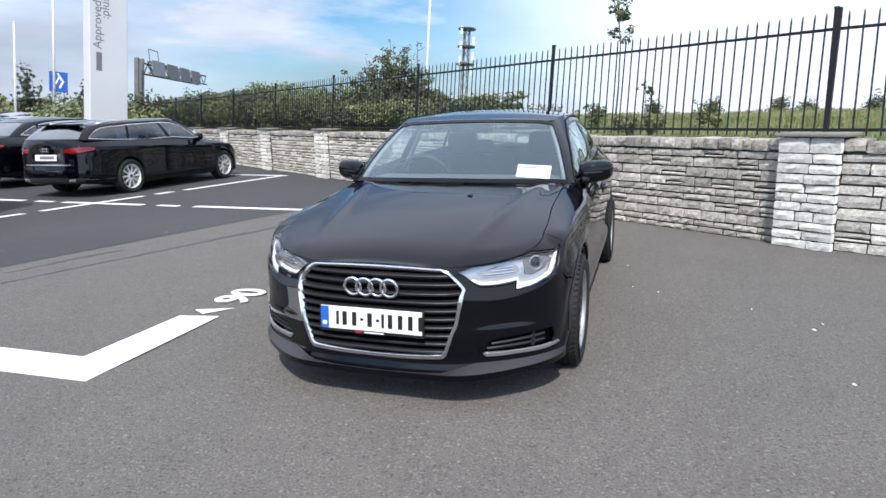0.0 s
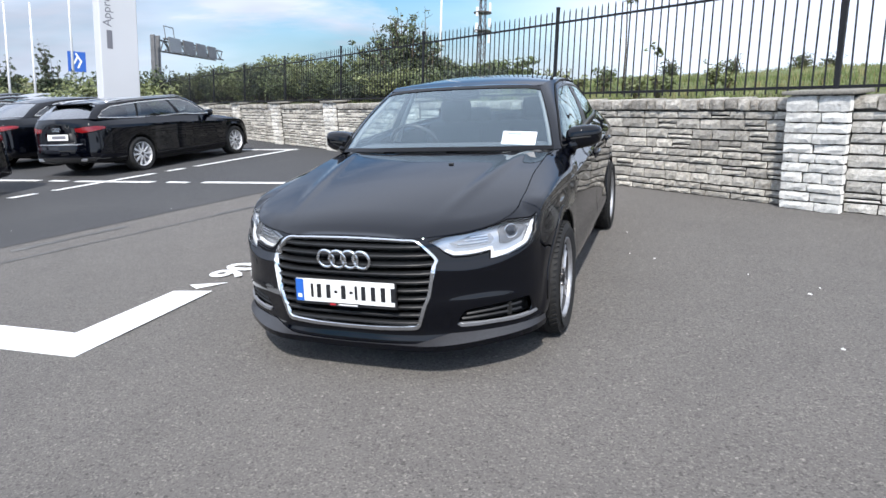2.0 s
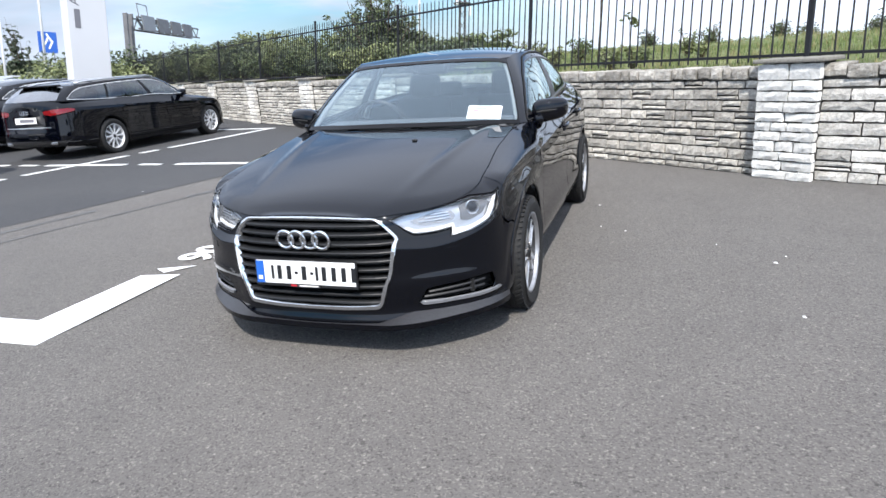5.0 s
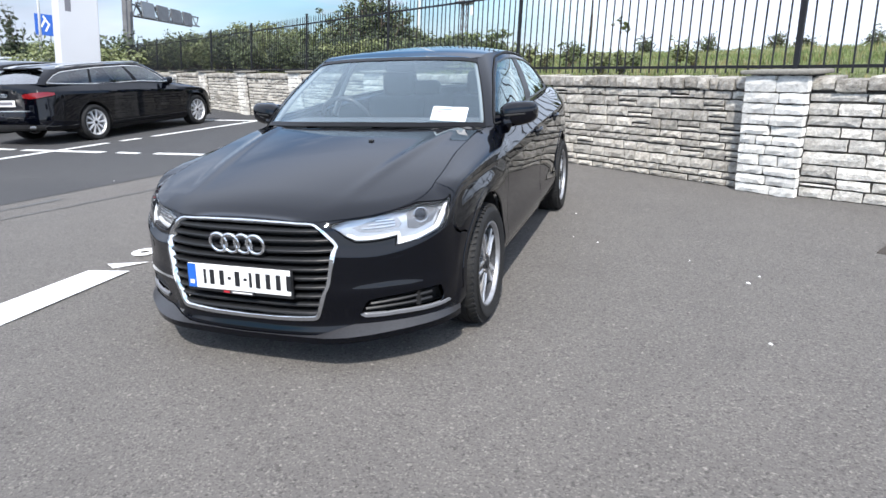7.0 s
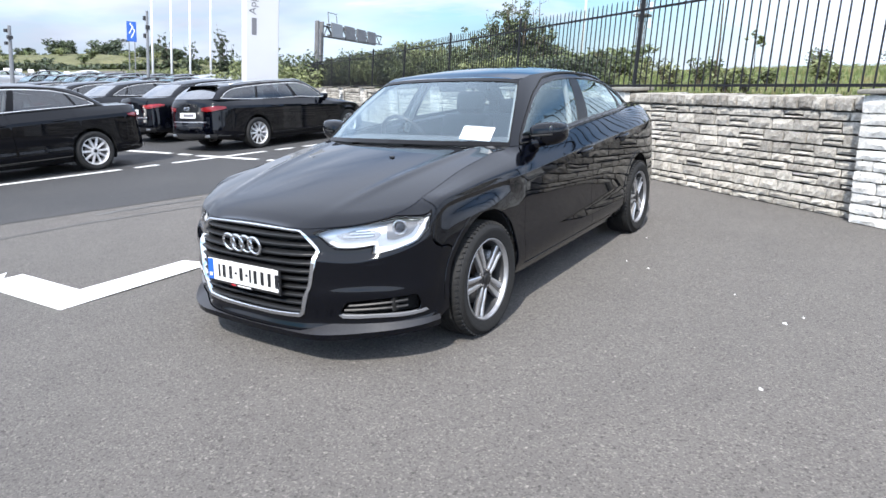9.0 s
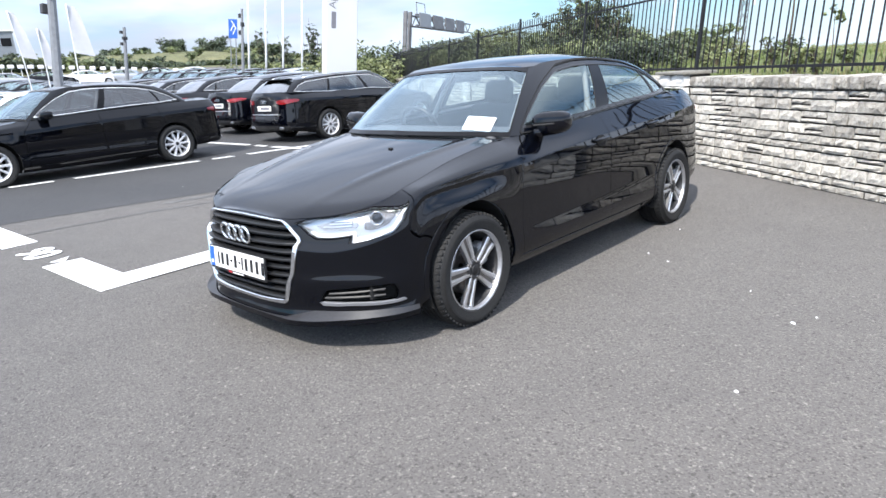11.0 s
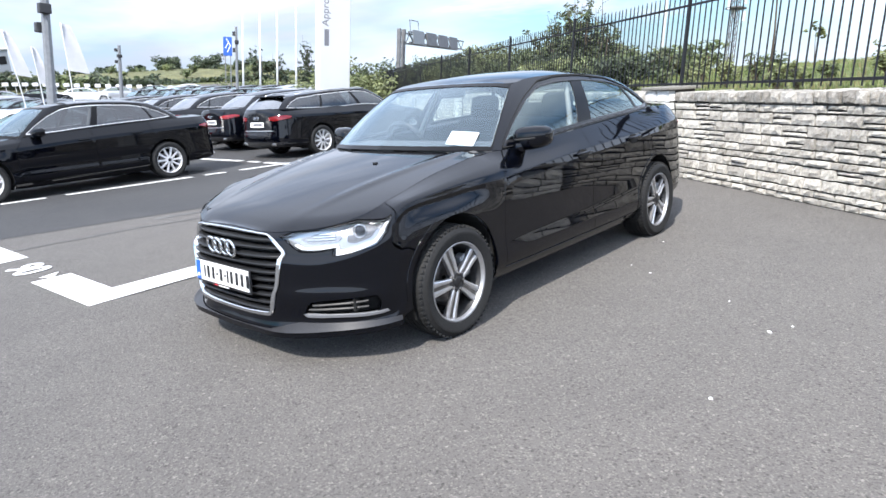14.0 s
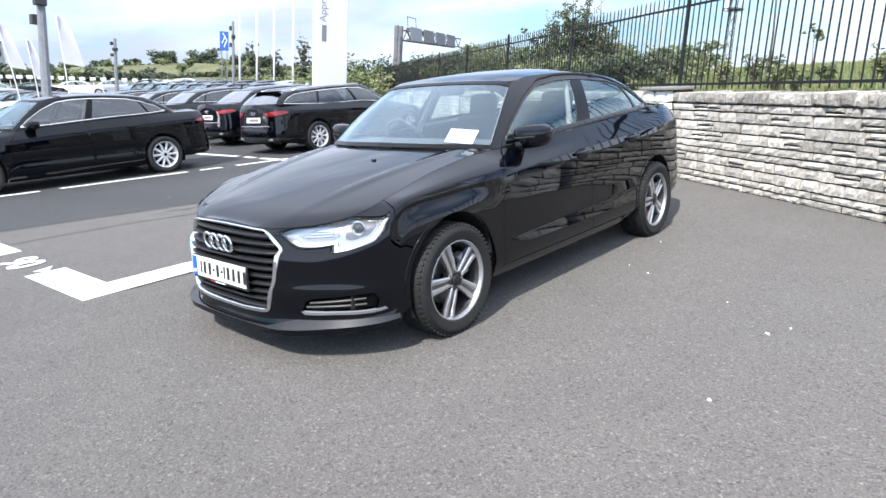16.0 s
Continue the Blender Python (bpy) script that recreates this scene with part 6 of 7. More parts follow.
    sk("rear_frame", [G(10, 0), G(12, 0), G(14, 0), G(14, 1), G(12, 1), G(10, 1)], [rounded(rw, 0.03)], surf=ga, fl=0.01, g=0)
    w = sk("rear_window", rw, mat=GLASS_REAR if big else GLASS, surf=ga, off=-0.004, fl=0, g=0)
    w.visible_shadow = False
    if estate:
        box_part("roof_spoiler", (0, 3.60, 1.35), (1.05, 0.14, 0.03), paint, car, bevel=0.012)
        for sd in (-1, 1):
            bm = bmesh.new()
            tube(bm, [(sd * 0.60, 1.3, 1.40), (sd * 0.615, 1.5, 1.435), (sd * 0.62, 2.3, 1.43), (sd * 0.60, 3.1, 1.395), (sd * 0.58, 3.3, 1.36)], 0.014)
            part("roof_rail", bm, CHROME_SATIN, car, "bright roof rail", smooth=True)
    # inside
    box_part("cabin_floor", (0, my(1.7), 0.34), (1.36 * kx, my(2.9) - my(0.5), 0.06), TRIM, car)
    if not far:
        bm = bmesh.new()
        box(bm, (0, my(0.66), 0.86), (1.36 * kx, 0.40, 0.22), 0.06)
        dash = part("dashboard", bm, TRIM, car, "black soft dashboard", smooth=True)
        box_part("dash_shelf", (0, my(0.46), 0.905 * kz), (1.0 * kx, 0.26, 0.04), TRIM, dash, bevel=0.01)
        for sx in (-1, 1):
            seat(car, sx * 0.36, my(1.42))
        bm = bmesh.new()
        box(bm, (0, my(2.25), 0.50), (1.28, 0.5, 0.2), 0.05)
        rb = part("rear_bench", bm, CLOTH, car, "black rear bench", smooth=True)
        bm = bmesh.new()
        box(bm, (0, 0, 0.27), (1.28, 0.14, 0.54), 0.05, Matrix.Translation((0, my(2.5), 0.5)) @ Matrix.Rotation(-0.4, 4, "X"))
        part("bench_back", bm, CLOTH, rb, smooth=True)
        for sx in (-0.4, 0.4):
            bm = bmesh.new()
            box(bm, (sx, my(2.72), 1.06), (0.26, 0.09, 0.15), 0.04)
            part("headrest", bm, CLOTH, rb, smooth=True)
        for sx in (-1, 1):
            bm = bmesh.new()
            tube(bm, [(sx * 0.735 * kx, my(1.47), 0.93 * kz), (sx * 0.69 * kx, my(1.54), 1.10 * kz), (sx * 0.615 * kx, my(1.62), 1.31 * kz)], 0.02, 8, radii=[0.026, 0.02, 0.016])
            part("post_trim", bm, TRIM_PALE, car, "pale grey lining of the door post", smooth=True)
            bm = bmesh.new()
            tube(bm, [ho.at(sx * 2.86 * GQ, v * GV) + Vector((-sx * 0.012, 0.035, -0.01)) for v in (0.06, 0.3, 0.55, 0.8, 0.95)], 0.014, 8)
            part("pillar_lining", bm, TRIM_PALE, car, "pale grey lining of the screen pillar", smooth=True)
        # steering wheel, right-hand drive
        bm = bmesh.new()
        torus(bm, (-0.36, my(0.95), 0.93), 0.182, 0.016, (0, 0.85, 0.45), 36, 8)
        st = part("steering_wheel", bm, SATIN, car, "black steering wheel", smooth=True)
        bm = bmesh.new()
        box(bm, (0, 0, 0), (0.34, 0.07, 0.03), 0.012, Matrix.Translation((-0.36, my(0.94), 0.925)) @ Matrix.Rotation(-0.5, 4, "X"))
        box(bm, (0, 0, 0), (0.15, 0.12, 0.05), 0.02, Matrix.Translation((-0.36, my(0.93), 0.915)) @ Matrix.Rotation(-0.5, 4, "X"))
        part("wheel_boss", bm, SATIN, st)
        bm = bmesh.new()
        box(bm, (0, my(1.08), 1.285 * kz), (0.22, 0.05, 0.07), 0.02)
        part("rear_view_mirror", bm, SATIN, car, smooth=True)
        # wipers
        for x0, x1 in ((-0.42, 0.12), (0.02, 0.60)):
            bm = bmesh.new()
            pts = [hood(x0 + (x1 - x0) * f, 0.0) for f in (0, 0.5, 1)]
            line = [(x * kx, my(float(np.interp(abs(x), [0, 0.35, 0.62], [0.375, 0.42, 0.535]))), (0.970 - 0.030 * min(abs(x) / 0.62, 1) ** 2) * kz) for x in np.linspace(x0, x1, 8)]
            tube(bm, line, 0.006, 6)
            wp = part("wiper", bm, VOID, car, "black wiper blade")
            bm = bmesh.new()
            tube(bm, [(line[1][0], line[1][1] - 0.05, line[1][2] - 0.01), (line[3][0], line[3][1] - 0.03, line[3][2] + 0.006), (line[5][0], line[5][1], line[5][2] + 0.01)], 0.009, 6)
            part("wiper_arm", bm, VOID, wp)
    # front fittings
    if nose and not far:
        sk("grille_back", grille, mat=VOID, off=-0.065, fl=0, g=-0.01)
        ring = rounded(grille, 0.025)
        fr = skin("grille_frame", shrink(ring, -0.005), [shrink(ring, 0.0095)], sh.at, CHROME, car, "bright chrome grille frame", 0.03, 0.014, 0.03)
        for k in range(10):
            z = (0.290 + 0.0395 * k) * kz
            xs = float(np.interp(z / kz, [0.268, 0.42, 0.585, 0.672], [0.345, 0.395, 0.438, 0.345])) * kx
            rows = [(-xs + 2 * xs * j / 14) for j in range(15)]
            bm = bmesh.new()
            vv = []
            for x in rows:
                p = sh.at(*Sf(x, z))
                vv.append([bm.verts.new(p + Vector((0, dy, dz))) for dy, dz in ((0.010, -0.0085), (0.0, -0.0075), (-0.004, 0.0015), (-0.001, 0.0055), (0.010, 0.0075), (0.05, 0.008), (0.05, -0.0085))])
            for a, b in zip(vv, vv[1:]):
                for j in range(7):
                    bm.faces.new((a[j], b[j], b[(j + 1) % 7], a[(j + 1) % 7]))
            part("grille_slat", bm, SLAT, fr)
        pc = sh.at(*Sf(0.0, 0.44 * kz))
        plate(car, None, Matrix.Translation(pc + Vector((0, -0.022, 0))) @ pose(0, 0, 0, -4, 0, 0), detail=detail)
        pe = sh.at(*Sf(0.0, 0.594 * kz))
        for k in range(4):
            bm = bmesh.new()
            torus(bm, pe + Vector(((k - 1.5) * 0.0625, -0.022 - 0.002 * (k % 2), 0)), 0.0415, 0.0075, (0, -1, -0.12), 36, 8)
            part("emblem_ring", bm, CHROME, fr, "chrome emblem ring", smooth=True)
        for sd in (1, -1):
            pts = lampf(sd)
            head = sk("headlamp", pts, mat=LAMP_PAN, off=-0.045, fl=-0.040, g=0.003, lab="clear headlamp with bright reflector")
            ln = sk("lamp_cover", pts, mat=LENS, off=-0.002, fl=0, parent=head, g=0.003)
            ln.visible_shadow = False
            # black edge, light guide round the lower and outer rim, dark inner bezel, projector
            sk("lamp_edge", pts, [shrink(pts, 0.007)], mat=GLASS_EDGE, off=-0.004, fl=0.02, parent=head, g=0.002)
            guide = [Sf(x, z, sd) for x, z in ((0.480, 0.618), (0.516, 0.597), (0.678, 0.608), (0.673, 0.577), (0.738, 0.588))] + [Ss(y, z, sd) for y, z in ((-0.51, 0.621), (-0.460, 0.666), (-0.432, 0.722), (-0.446, 0.722), (-0.474, 0.674), (-0.522, 0.632))] + [Sf(x, z, sd) for x, z in ((0.735, 0.601), (0.690, 0.594), (0.684, 0.621), (0.522, 0.610), (0.490, 0.627))]
            sk("light_guide", guide, mat=LAMP_WHITE, off=-0.022, fl=0.014, parent=head, g=0, lab="white running-light strip")
            bez = [Sf(x, z, sd) for x, z in ((0.500, 0.652), (0.536, 0.628), (0.684, 0.634), (0.700, 0.655), (0.690, 0.690), (0.60, 0.682))]
            sk("lamp_bezel", rounded(bez, 0.010), mat=LAMP_GREY, off=-0.038, fl=0.008, parent=head, g=0)
            for z0 in (0.643, 0.658, 0.672):  # stepped ribs of the side reflector
                sk("reflector_rib", [Sf(x, z, sd) for x, z in ((0.540 + 2 * (z0 - 0.643), z0), (0.672, z0 + 0.006), (0.672, z0 + 0.012), (0.540 + 2 * (z0 - 0.643), z0 + 0.004))], mat=CHROME_SATIN, off=-0.030, fl=0.006, parent=head, g=0)
            dark = [Sf(0.722, 0.628, sd), Sf(0.752, 0.622, sd)] + [Ss(y, z, sd) for y, z in ((-0.525, 0.648), (-0.490, 0.690), (-0.488, 0.728))] + [Sf(0.768, 0.728, sd), Sf(0.728, 0.708, sd)]
            sk("projector_housing", rounded(dark, 0.012), mat=LAMP_DARK, off=-0.036, fl=0.010, parent=head, g=0, lab="dark grey projector housing")
            c = sh.at(*Sf(0.768, 0.676, sd))
            n = Vector((sd * 0.60, -0.79, 0.06)).normalized()
            bm = bmesh.new()
            torus(bm, c - n * 0.030, 0.032, 0.0035, n, 28, 8)
            part("projector_ring", bm, CHROME, head, smooth=True)
            bm = bmesh.new()
            bmesh.ops.create_uvsphere(bm, u_segments=20, v_segments=12, radius=0.028)
            bmesh.ops.translate(bm, vec=c - n * 0.046, verts=bm.verts)
            part("projector_lens", bm, PROJECTOR, head, "dark glass projector lens", smooth=True)
            sk("indicator_reflector", [Ss(y, z, sd) for y, z in ((-0.478, 0.690), (-0.456, 0.690), (-0.448, 0.728), (-0.476, 0.732))], mat=LAMP_GREY, off=-0.034, fl=0.006, parent=head, g=0)
            fb = sk("fog_recess", fog(sd), mat=VOID, off=-0.05, fl=-0.045, g=0.002, lab="black lower intake")
            for k, (za, zb) in enumerate(((0.292, 0.300), (0.314, 0.330))):
                bm = bmesh.new()
                pp = []
                for f in np.linspace(0, 1, 8):
                    x = (0.535 + 0.02 * k) + (0.775 - 0.535 - 0.02 * k) * f
                    pp.append(sh.at(*Sf(x, za + (zb - za) * f, sd)) + Vector((-sd * 0.006, 0.012, 0)))
                tube(bm, pp, 0.007, 6)
                part("intake_slat", bm, PLASTIC, fb)
            sk("intake_trim", [Sf(0.512, 0.274, sd), Sf(0.60, 0.271, sd), Sf(0.70, 0.272, sd), Ss(-0.49, 0.277, sd), Ss(-0.48, 0.266, sd), Sf(0.70, 0.257, sd), Sf(0.60, 0.256, sd), Sf(0.53, 0.258, sd)], mat=TRIM_GREY, off=0.008, fl=0.02, parent=fb, g=0)
            dv = sh.at(*Sf(0.735, 0.318, sd))
            box_part("intake_divider", tuple(dv + Vector((-sd * 0.012, 0.016, 0))), (0.020, 0.034, 0.078), VOID, fb, bevel=0.004)
            if detail:
                sk("washer_cover", rounded([Sf(x, z, sd) for x, z in ((0.635, 0.486), (0.695, 0.490), (0.697, 0.522), (0.637, 0.517))], 0.006), off=0.0018, fl=0.004, g=0)
                if sd > 0:
                    bm = bmesh.new()
                    jet = hood(0.225, 0.06)
                    box(bm, tuple(jet + Vector((0, 0, 0.003))), (0.028, 0.020, 0.012), 0.004)
                    part("washer_jet", bm, PLASTIC, car, "small black washer jet")
            # lower blade along the bumper: a sloping ledge with a thin lip
            rows = []
            for f in np.linspace(0, 1, 26):
                s0 = sh.s_y(-0.42) * f
                ramp = min(max((s0 - sh.s_x(0.33)) / 0.16, 0.0), 1.0)
                lo = 0.180 + 0.018 * f
                hi = lo + 0.006 + 0.044 * ramp * (1 - 0.45 * f)
                a, b = sh.at(sd * s0, sh.w_of(s0, lo)), sh.at(sd * s0, sh.w_of(s0, hi))
                k0, _ = sh.row(s0)
                nrm = Vector((sd * sh.nx[k0], sh.ny[k0], 0))
                lipw = 0.012 + 0.034 * math.exp(-(((abs(a.x) - 0.46) / 0.17) ** 2)) + 0.008 * ramp
                rows.append((a, a + nrm * lipw * 0.9 + Vector((0, 0, -0.024)), a + nrm * lipw + Vector((0, 0, 0.005)), b + nrm * 0.004))
            for nm, (u0, u1), mt in (("bumper_lip", (0, 1), PAINT), ("bumper_lip", (1, 2), PAINT), ("bumper_blade", (2, 3), BLADE_BLACK)):
                bm = bmesh.new()
                vv = [(bm.verts.new(r[u0]), bm.verts.new(r[u1])) for r in rows]
                for p, q in zip(vv, vv[1:]):
                    bm.faces.new((p[0], q[0], q[1], p[1]))
                part(nm, bm, mt, car, "satin black bumper blade" if nm == "bumper_blade" else "", smooth=nm != "bumper_lip")
    # wheels
    tw = 0.205 if not big else 0.225
    lift = 0.008 if detail else 0.0  # this car sits on the hollow in the asphalt
    xc = (0.900 if not big else 0.925) - tw / 2 - 0.012
    for sx in (1, -1):
        for yy in (0, wb):
            wheel_thing(car, "wheel", (sx * (xc + lift), yy, tr - 0.010 - 2 * lift), sx, tr + lift / 4, rim_r + lift / 2, tw, spokes, detail=detail)
    return car

# ---- parked cars ----
build_car("saloon_car", pose(-0.015, 0, 0), "glossy black compact saloon parked on asphalt, ring emblem on its grille", "car", detail=True, step=0.035)

# white price card standing on the dashboard behind the screen
card_m = Matrix.Translation((0.50, 0.540, 1.016)) @ pose(0, 0, 0, -44, 3, 2)
card = box_part("price_card", (0, 0, 0), (0.215, 0.002, 0.104), PAPER, m=card_m)
tagged(card, "white paper price card propped on the dashboard", "card")
box_part("print_bar", (-0.03, -0.0022, 0.03), (0.09, 0.001, 0.008), INK_GREY, card, m=card_m)
box_part("print_bar", (-0.05, -0.0022, 0.012), (0.05, 0.001, 0.006), INK_RED, card, m=card_m)

big = build_car("saloon_car", pose(-9.50, 0.05, land(-9.6, 0.5)), "long dark saloon with bright window trim in a parking bay", "car", PAINT_NAVY, big=True, detail=False, step=0.07, spokes=10, chrome_trim=True)
est = build_car("estate_car", pose(-9.45, 9.42, land(-9.6, 8), 0, 0, 180), "black estate car with roof rails in a parking bay", "car", PAINT, estate=True, big=True, detail=False, step=0.07, spokes=10, chrome_trim=True, nose=False)
sal = build_car("saloon_car", pose(-12.55, 10.05, land(-12.5, 8), 0, 0, 180), "dark saloon with bright red tail lamps in a parking bay", "car", PAINT, big=True, detail=False, step=0.08, spokes=10, chrome_trim=True, nose=False)
for x, y in ((-15.4, 10.0), (-18.2, 10.1), (-21.0, 10.0)):
    c = copy_thing(sal, pose(x, y, land(x, y), 0, 0, 180))
    tagged(c, "dark saloon parked in a row of cars", "car", "row of parked cars")
pale = build_car("hatchback_car", pose(-12.75, 0.3, land(-12.75, 0.5)), "white car parked beside a dark saloon", "car", PAINT_WHITE, detail=False, step=0.10, spokes=5, far=True)
red = build_car("hatchback_car", pose(-18.4, 0.6, land(-18.4, 0.5)), "red car parked in a row of cars", "car", PAINT_RED, detail=False, step=0.12, spokes=5, far=True, nose=False)
grey = build_car("hatchback_car", pose(-15.7, 0.2, land(-15.7, 0.5)), "silver car parked in a row of cars", "car", PAINT_SILVER, detail=False, step=0.12, spokes=5, far=True, nose=False)
dark = build_car("hatchback_car", pose(-21.3, 0.4, land(-21.3, 0.5)), "dark car parked in a row of cars", "car", PAINT_NAVY, detail=False, step=0.12, spokes=5, far=True, nose=False)
cr = random.Random(5)
kinds = [(pale, "white"), (dark, "dark"), (grey, "silver"), (red, "red"), (dark, "dark"), (pale, "white")]
for row_y, x0, n, turn in ((14.5, -20.5, 9, 0), (0.5, -24.2, 8, 0), (-5.5, -17.0, 7, 180), (20.5, -24.0, 8, 180), (9.6, -24.0, 7, 180)):
    for k in range(n):
        x, y = x0 - 2.75 * k, row_y + cr.uniform(-0.25, 0.25) + 0.25 * k
        pick = cr.choice((0, 1, 1, 2, 2, 4, 5, 3) if cr.random() < 0.5 else (0, 1, 2, 4, 5))
        ob, word = kinds[pick if row_y < 5 else (1, 4, 1, 2, 4, 1)[(pick + k) % 6]]
        c = copy_thing(ob, pose(x, y, land(x, y) - 0.005, 0, 0, turn))
        tagged(c, word + " car parked in the far rows", "car", "far rows of parked cars")


# ---- pylon sign ----
def words(parent, text, m, size, mat):
    cu = bpy.data.curves.new("sign_text", "FONT")
    cu.body, cu.size, cu.extrude = text, size, 0.003
    cu.materials.append(mat)
    ob = new("sign_text", cu)
    ob.parent = parent
    ob.matrix_basis = m
    return ob


UPRIGHT = Vector((0, 0, 1)).rotation_difference(Vector((0.0398, 0.116, 1.0))).to_matrix().to_4x4()  # true upright, as the ground slopes
SN = Vector((0.937, -0.344, 0)).normalized()
SX = Vector((-SN.y, SN.x, 0))  # to the right along the sign's face
pm = Matrix(((SX.x, -SN.x, 0, -13.86), (SX.y, -SN.y, 0, 11.04), (0, 0, 1, land(-13.6, 11.4)), (0, 0, 0, 1)))
pylon = empty("pylon_sign", Matrix.Translation(pm.translation) @ UPRIGHT @ Matrix.Translation(-pm.translation) @ pm, "tall white pylon sign with sideways grey lettering", "sign")
box_part("sign_panel", (0, 0.0, 2.60), (1.06, 0.40, 5.04), SIGN_WHITE, pylon, bevel=0.03)
box_part("sign_plinth", (0, 0.0, 0.05), (1.16, 0.48, 0.10), CONCRETE, pylon, bevel=0.01)
box_part("word_bar", (-0.27, -0.203, 3.00), (0.15, 0.004, 0.50), INK_GREY, pylon)
up = lambda x, z: Matrix(((0, -1, 0, x), (0, 0, -1, -0.201), (1, 0, 0, z), (0, 0, 0, 1)))
words(pylon, "Approved", up(-0.21, 3.34), 0.325, INK_GREY)
words(pylon, ":plus", up(0.0, 4.20), 0.325, INK_GREY)


# ---- poles ----
def flagpole(x, y, h):
    p = empty("flagpole", Matrix.Translation((x, y, land(x, y))) @ UPRIGHT, "tall white flagpole without a flag", "flagpole", "row of flagpoles")
    bm = bmesh.new()
    tube(bm, [(0, 0, 0), (0, 0, h * 0.5), (0, 0, h)], 0.06, 10, radii=[0.075, 0.06, 0.045])
    part("pole", bm, POLE_WHITE, p, smooth=True)
    bm = bmesh.new()
    bmesh.ops.create_uvsphere(bm, u_segments=10, v_segments=6, radius=0.06)
    bmesh.ops.translate(bm, vec=(0, 0, h), verts=bm.verts)
    part("finial", bm, POLE_WHITE, p, smooth=True)
    bm = bmesh.new()
    lathe(bm, [(0, 0.16), (0.02, 0.16), (0.03, 0.09)], "z", 12)
    part("base_plate", bm, POLE_GREY, p)


for x, y in ((-36.13, 21.61), (-35.54, 22.55), (-34.91, 23.48), (-34.19, 24.51)):
    flagpole(x, y, 7.15 - land(x, y))


def camera_column(x, y, h, w, label):
    z = land(x, y)
    p = empty("camera_column", Matrix.Translation((x, y, z)) @ UPRIGHT, label, "lamp column")
    bm = bmesh.new()
    lathe(bm, [(0, w * 0.55), (h * 0.5, w * 0.5), (h, w * 0.42), (h + 0.01, 0.01)], "z", 8)
    part("column", bm, POLE_GREY, p)
    box_part("base_plate", (0, 0, 0.015), (w * 2, w * 2, 0.03), POLE_GREY, p)
    for k, dz in enumerate((0.35, 0.8, 1.2)):
        s = w * 1.0
        bx = box_part("camera_housing", (s * (0.7 if k % 2 else -0.7), -s * 0.3, h - dz), (s * 0.9, s * 1.2, 0.22), BOX_DARK, p, "dark camera housing", bevel=0.02)
        bm = bmesh.new()
        tube(bm, [(0, 0, h - dz), (s * (0.7 if k % 2 else -0.7), 0, h - dz)], 0.03, 6)
        part("bracket", bm, POLE_GREY, bx)
    return p


camera_column(-14.16, 2.78, 4.4, 0.21, "grey steel column carrying dark cameras")
camera_column(-28.8, 16.65, 4.6, 0.15, "grey steel column carrying dark cameras")
camera_column(-48.7, 18.8, 4.6, 0.28, "grey steel column carrying dark cameras")


def tall_pole(x, y, h, r):
    p = empty("lamp_post", Matrix.Translation((x, y, land(x, y))) @ UPRIGHT, "very tall thin white lamp post", "lamp post")
    bm = bmesh.new()
    tube(bm, [(0, 0, -0.5), (0, 0, h)], r, 10, radii=[r * 1.2, r * 0.7])
    part("pole", bm, POLE_WHITE, p, smooth=True)
    box_part("lamp_head", (0.5, 0, h), (1.2, 0.3, 0.12), POLE_GREY, p, bevel=0.03)


tall_pole(-43.8, 35.5, 14.5, 0.09)
tall_pole(-11.2, 30.9, 11.0, 0.065)


def banner(x, y, h, lean, turn, wide):
    z = land(x, y)
    b = empty("feather_banner", Matrix.Translation((x, y, z)) @ UPRIGHT @ pose(0, 0, 0, 0, 0, turn), "white feather banner on a bent pole", "banner", "feather banners")
    line = [(lean * (f * 0.6 + 0.4 * f * f), 0, h * f) for f in np.linspace(0, 1, 12)]
    bm = bmesh.new()
    tube(bm, line, 0.025, 6)
    part("pole", bm, POLE_WHITE, b, smooth=True)
    verts, faces = [], []
    for k, f in enumerate(np.linspace(0.60, 1.0, 14)):
        px = lean * (f * 0.6 + 0.4 * f * f)
        g = (f - 0.60) / 0.40
        w = wide * (1 - 0.45 * g) * (1 - 0.25 * g**6)
        for side in (0, 1):
            for d in (0.0, 0.4, 0.75, 1.0):
                verts.append((px + w * d, 0.06 * math.sin(7 * f + 3 * d) + 0.004 * side, h * f - 0.05 * d))
    for k in range(13):
        for s in (0, 1):
            for j in range(3):
                a = k * 8 + s * 4 + j
                faces.append((a, a + 1, a + 9, a + 8) if s == 0 else (a + 8, a + 9, a + 1, a))
    mesh_object("cloth", verts, faces, FLAG, b, "white printed cloth", smooth=True)
    box_part("foot", (0, 0, 0.03), (0.5, 0.5, 0.06), CONCRETE, b, bevel=0.01)


banner(-23.3, 6.55, 4.2, -0.36, 72, 0.66)
banner(-25.8, 5.75, 4.1, -0.75, 72, 0.50)
banner(-26.6, 6.6, 3.55, -0.42, 72, 0.40)


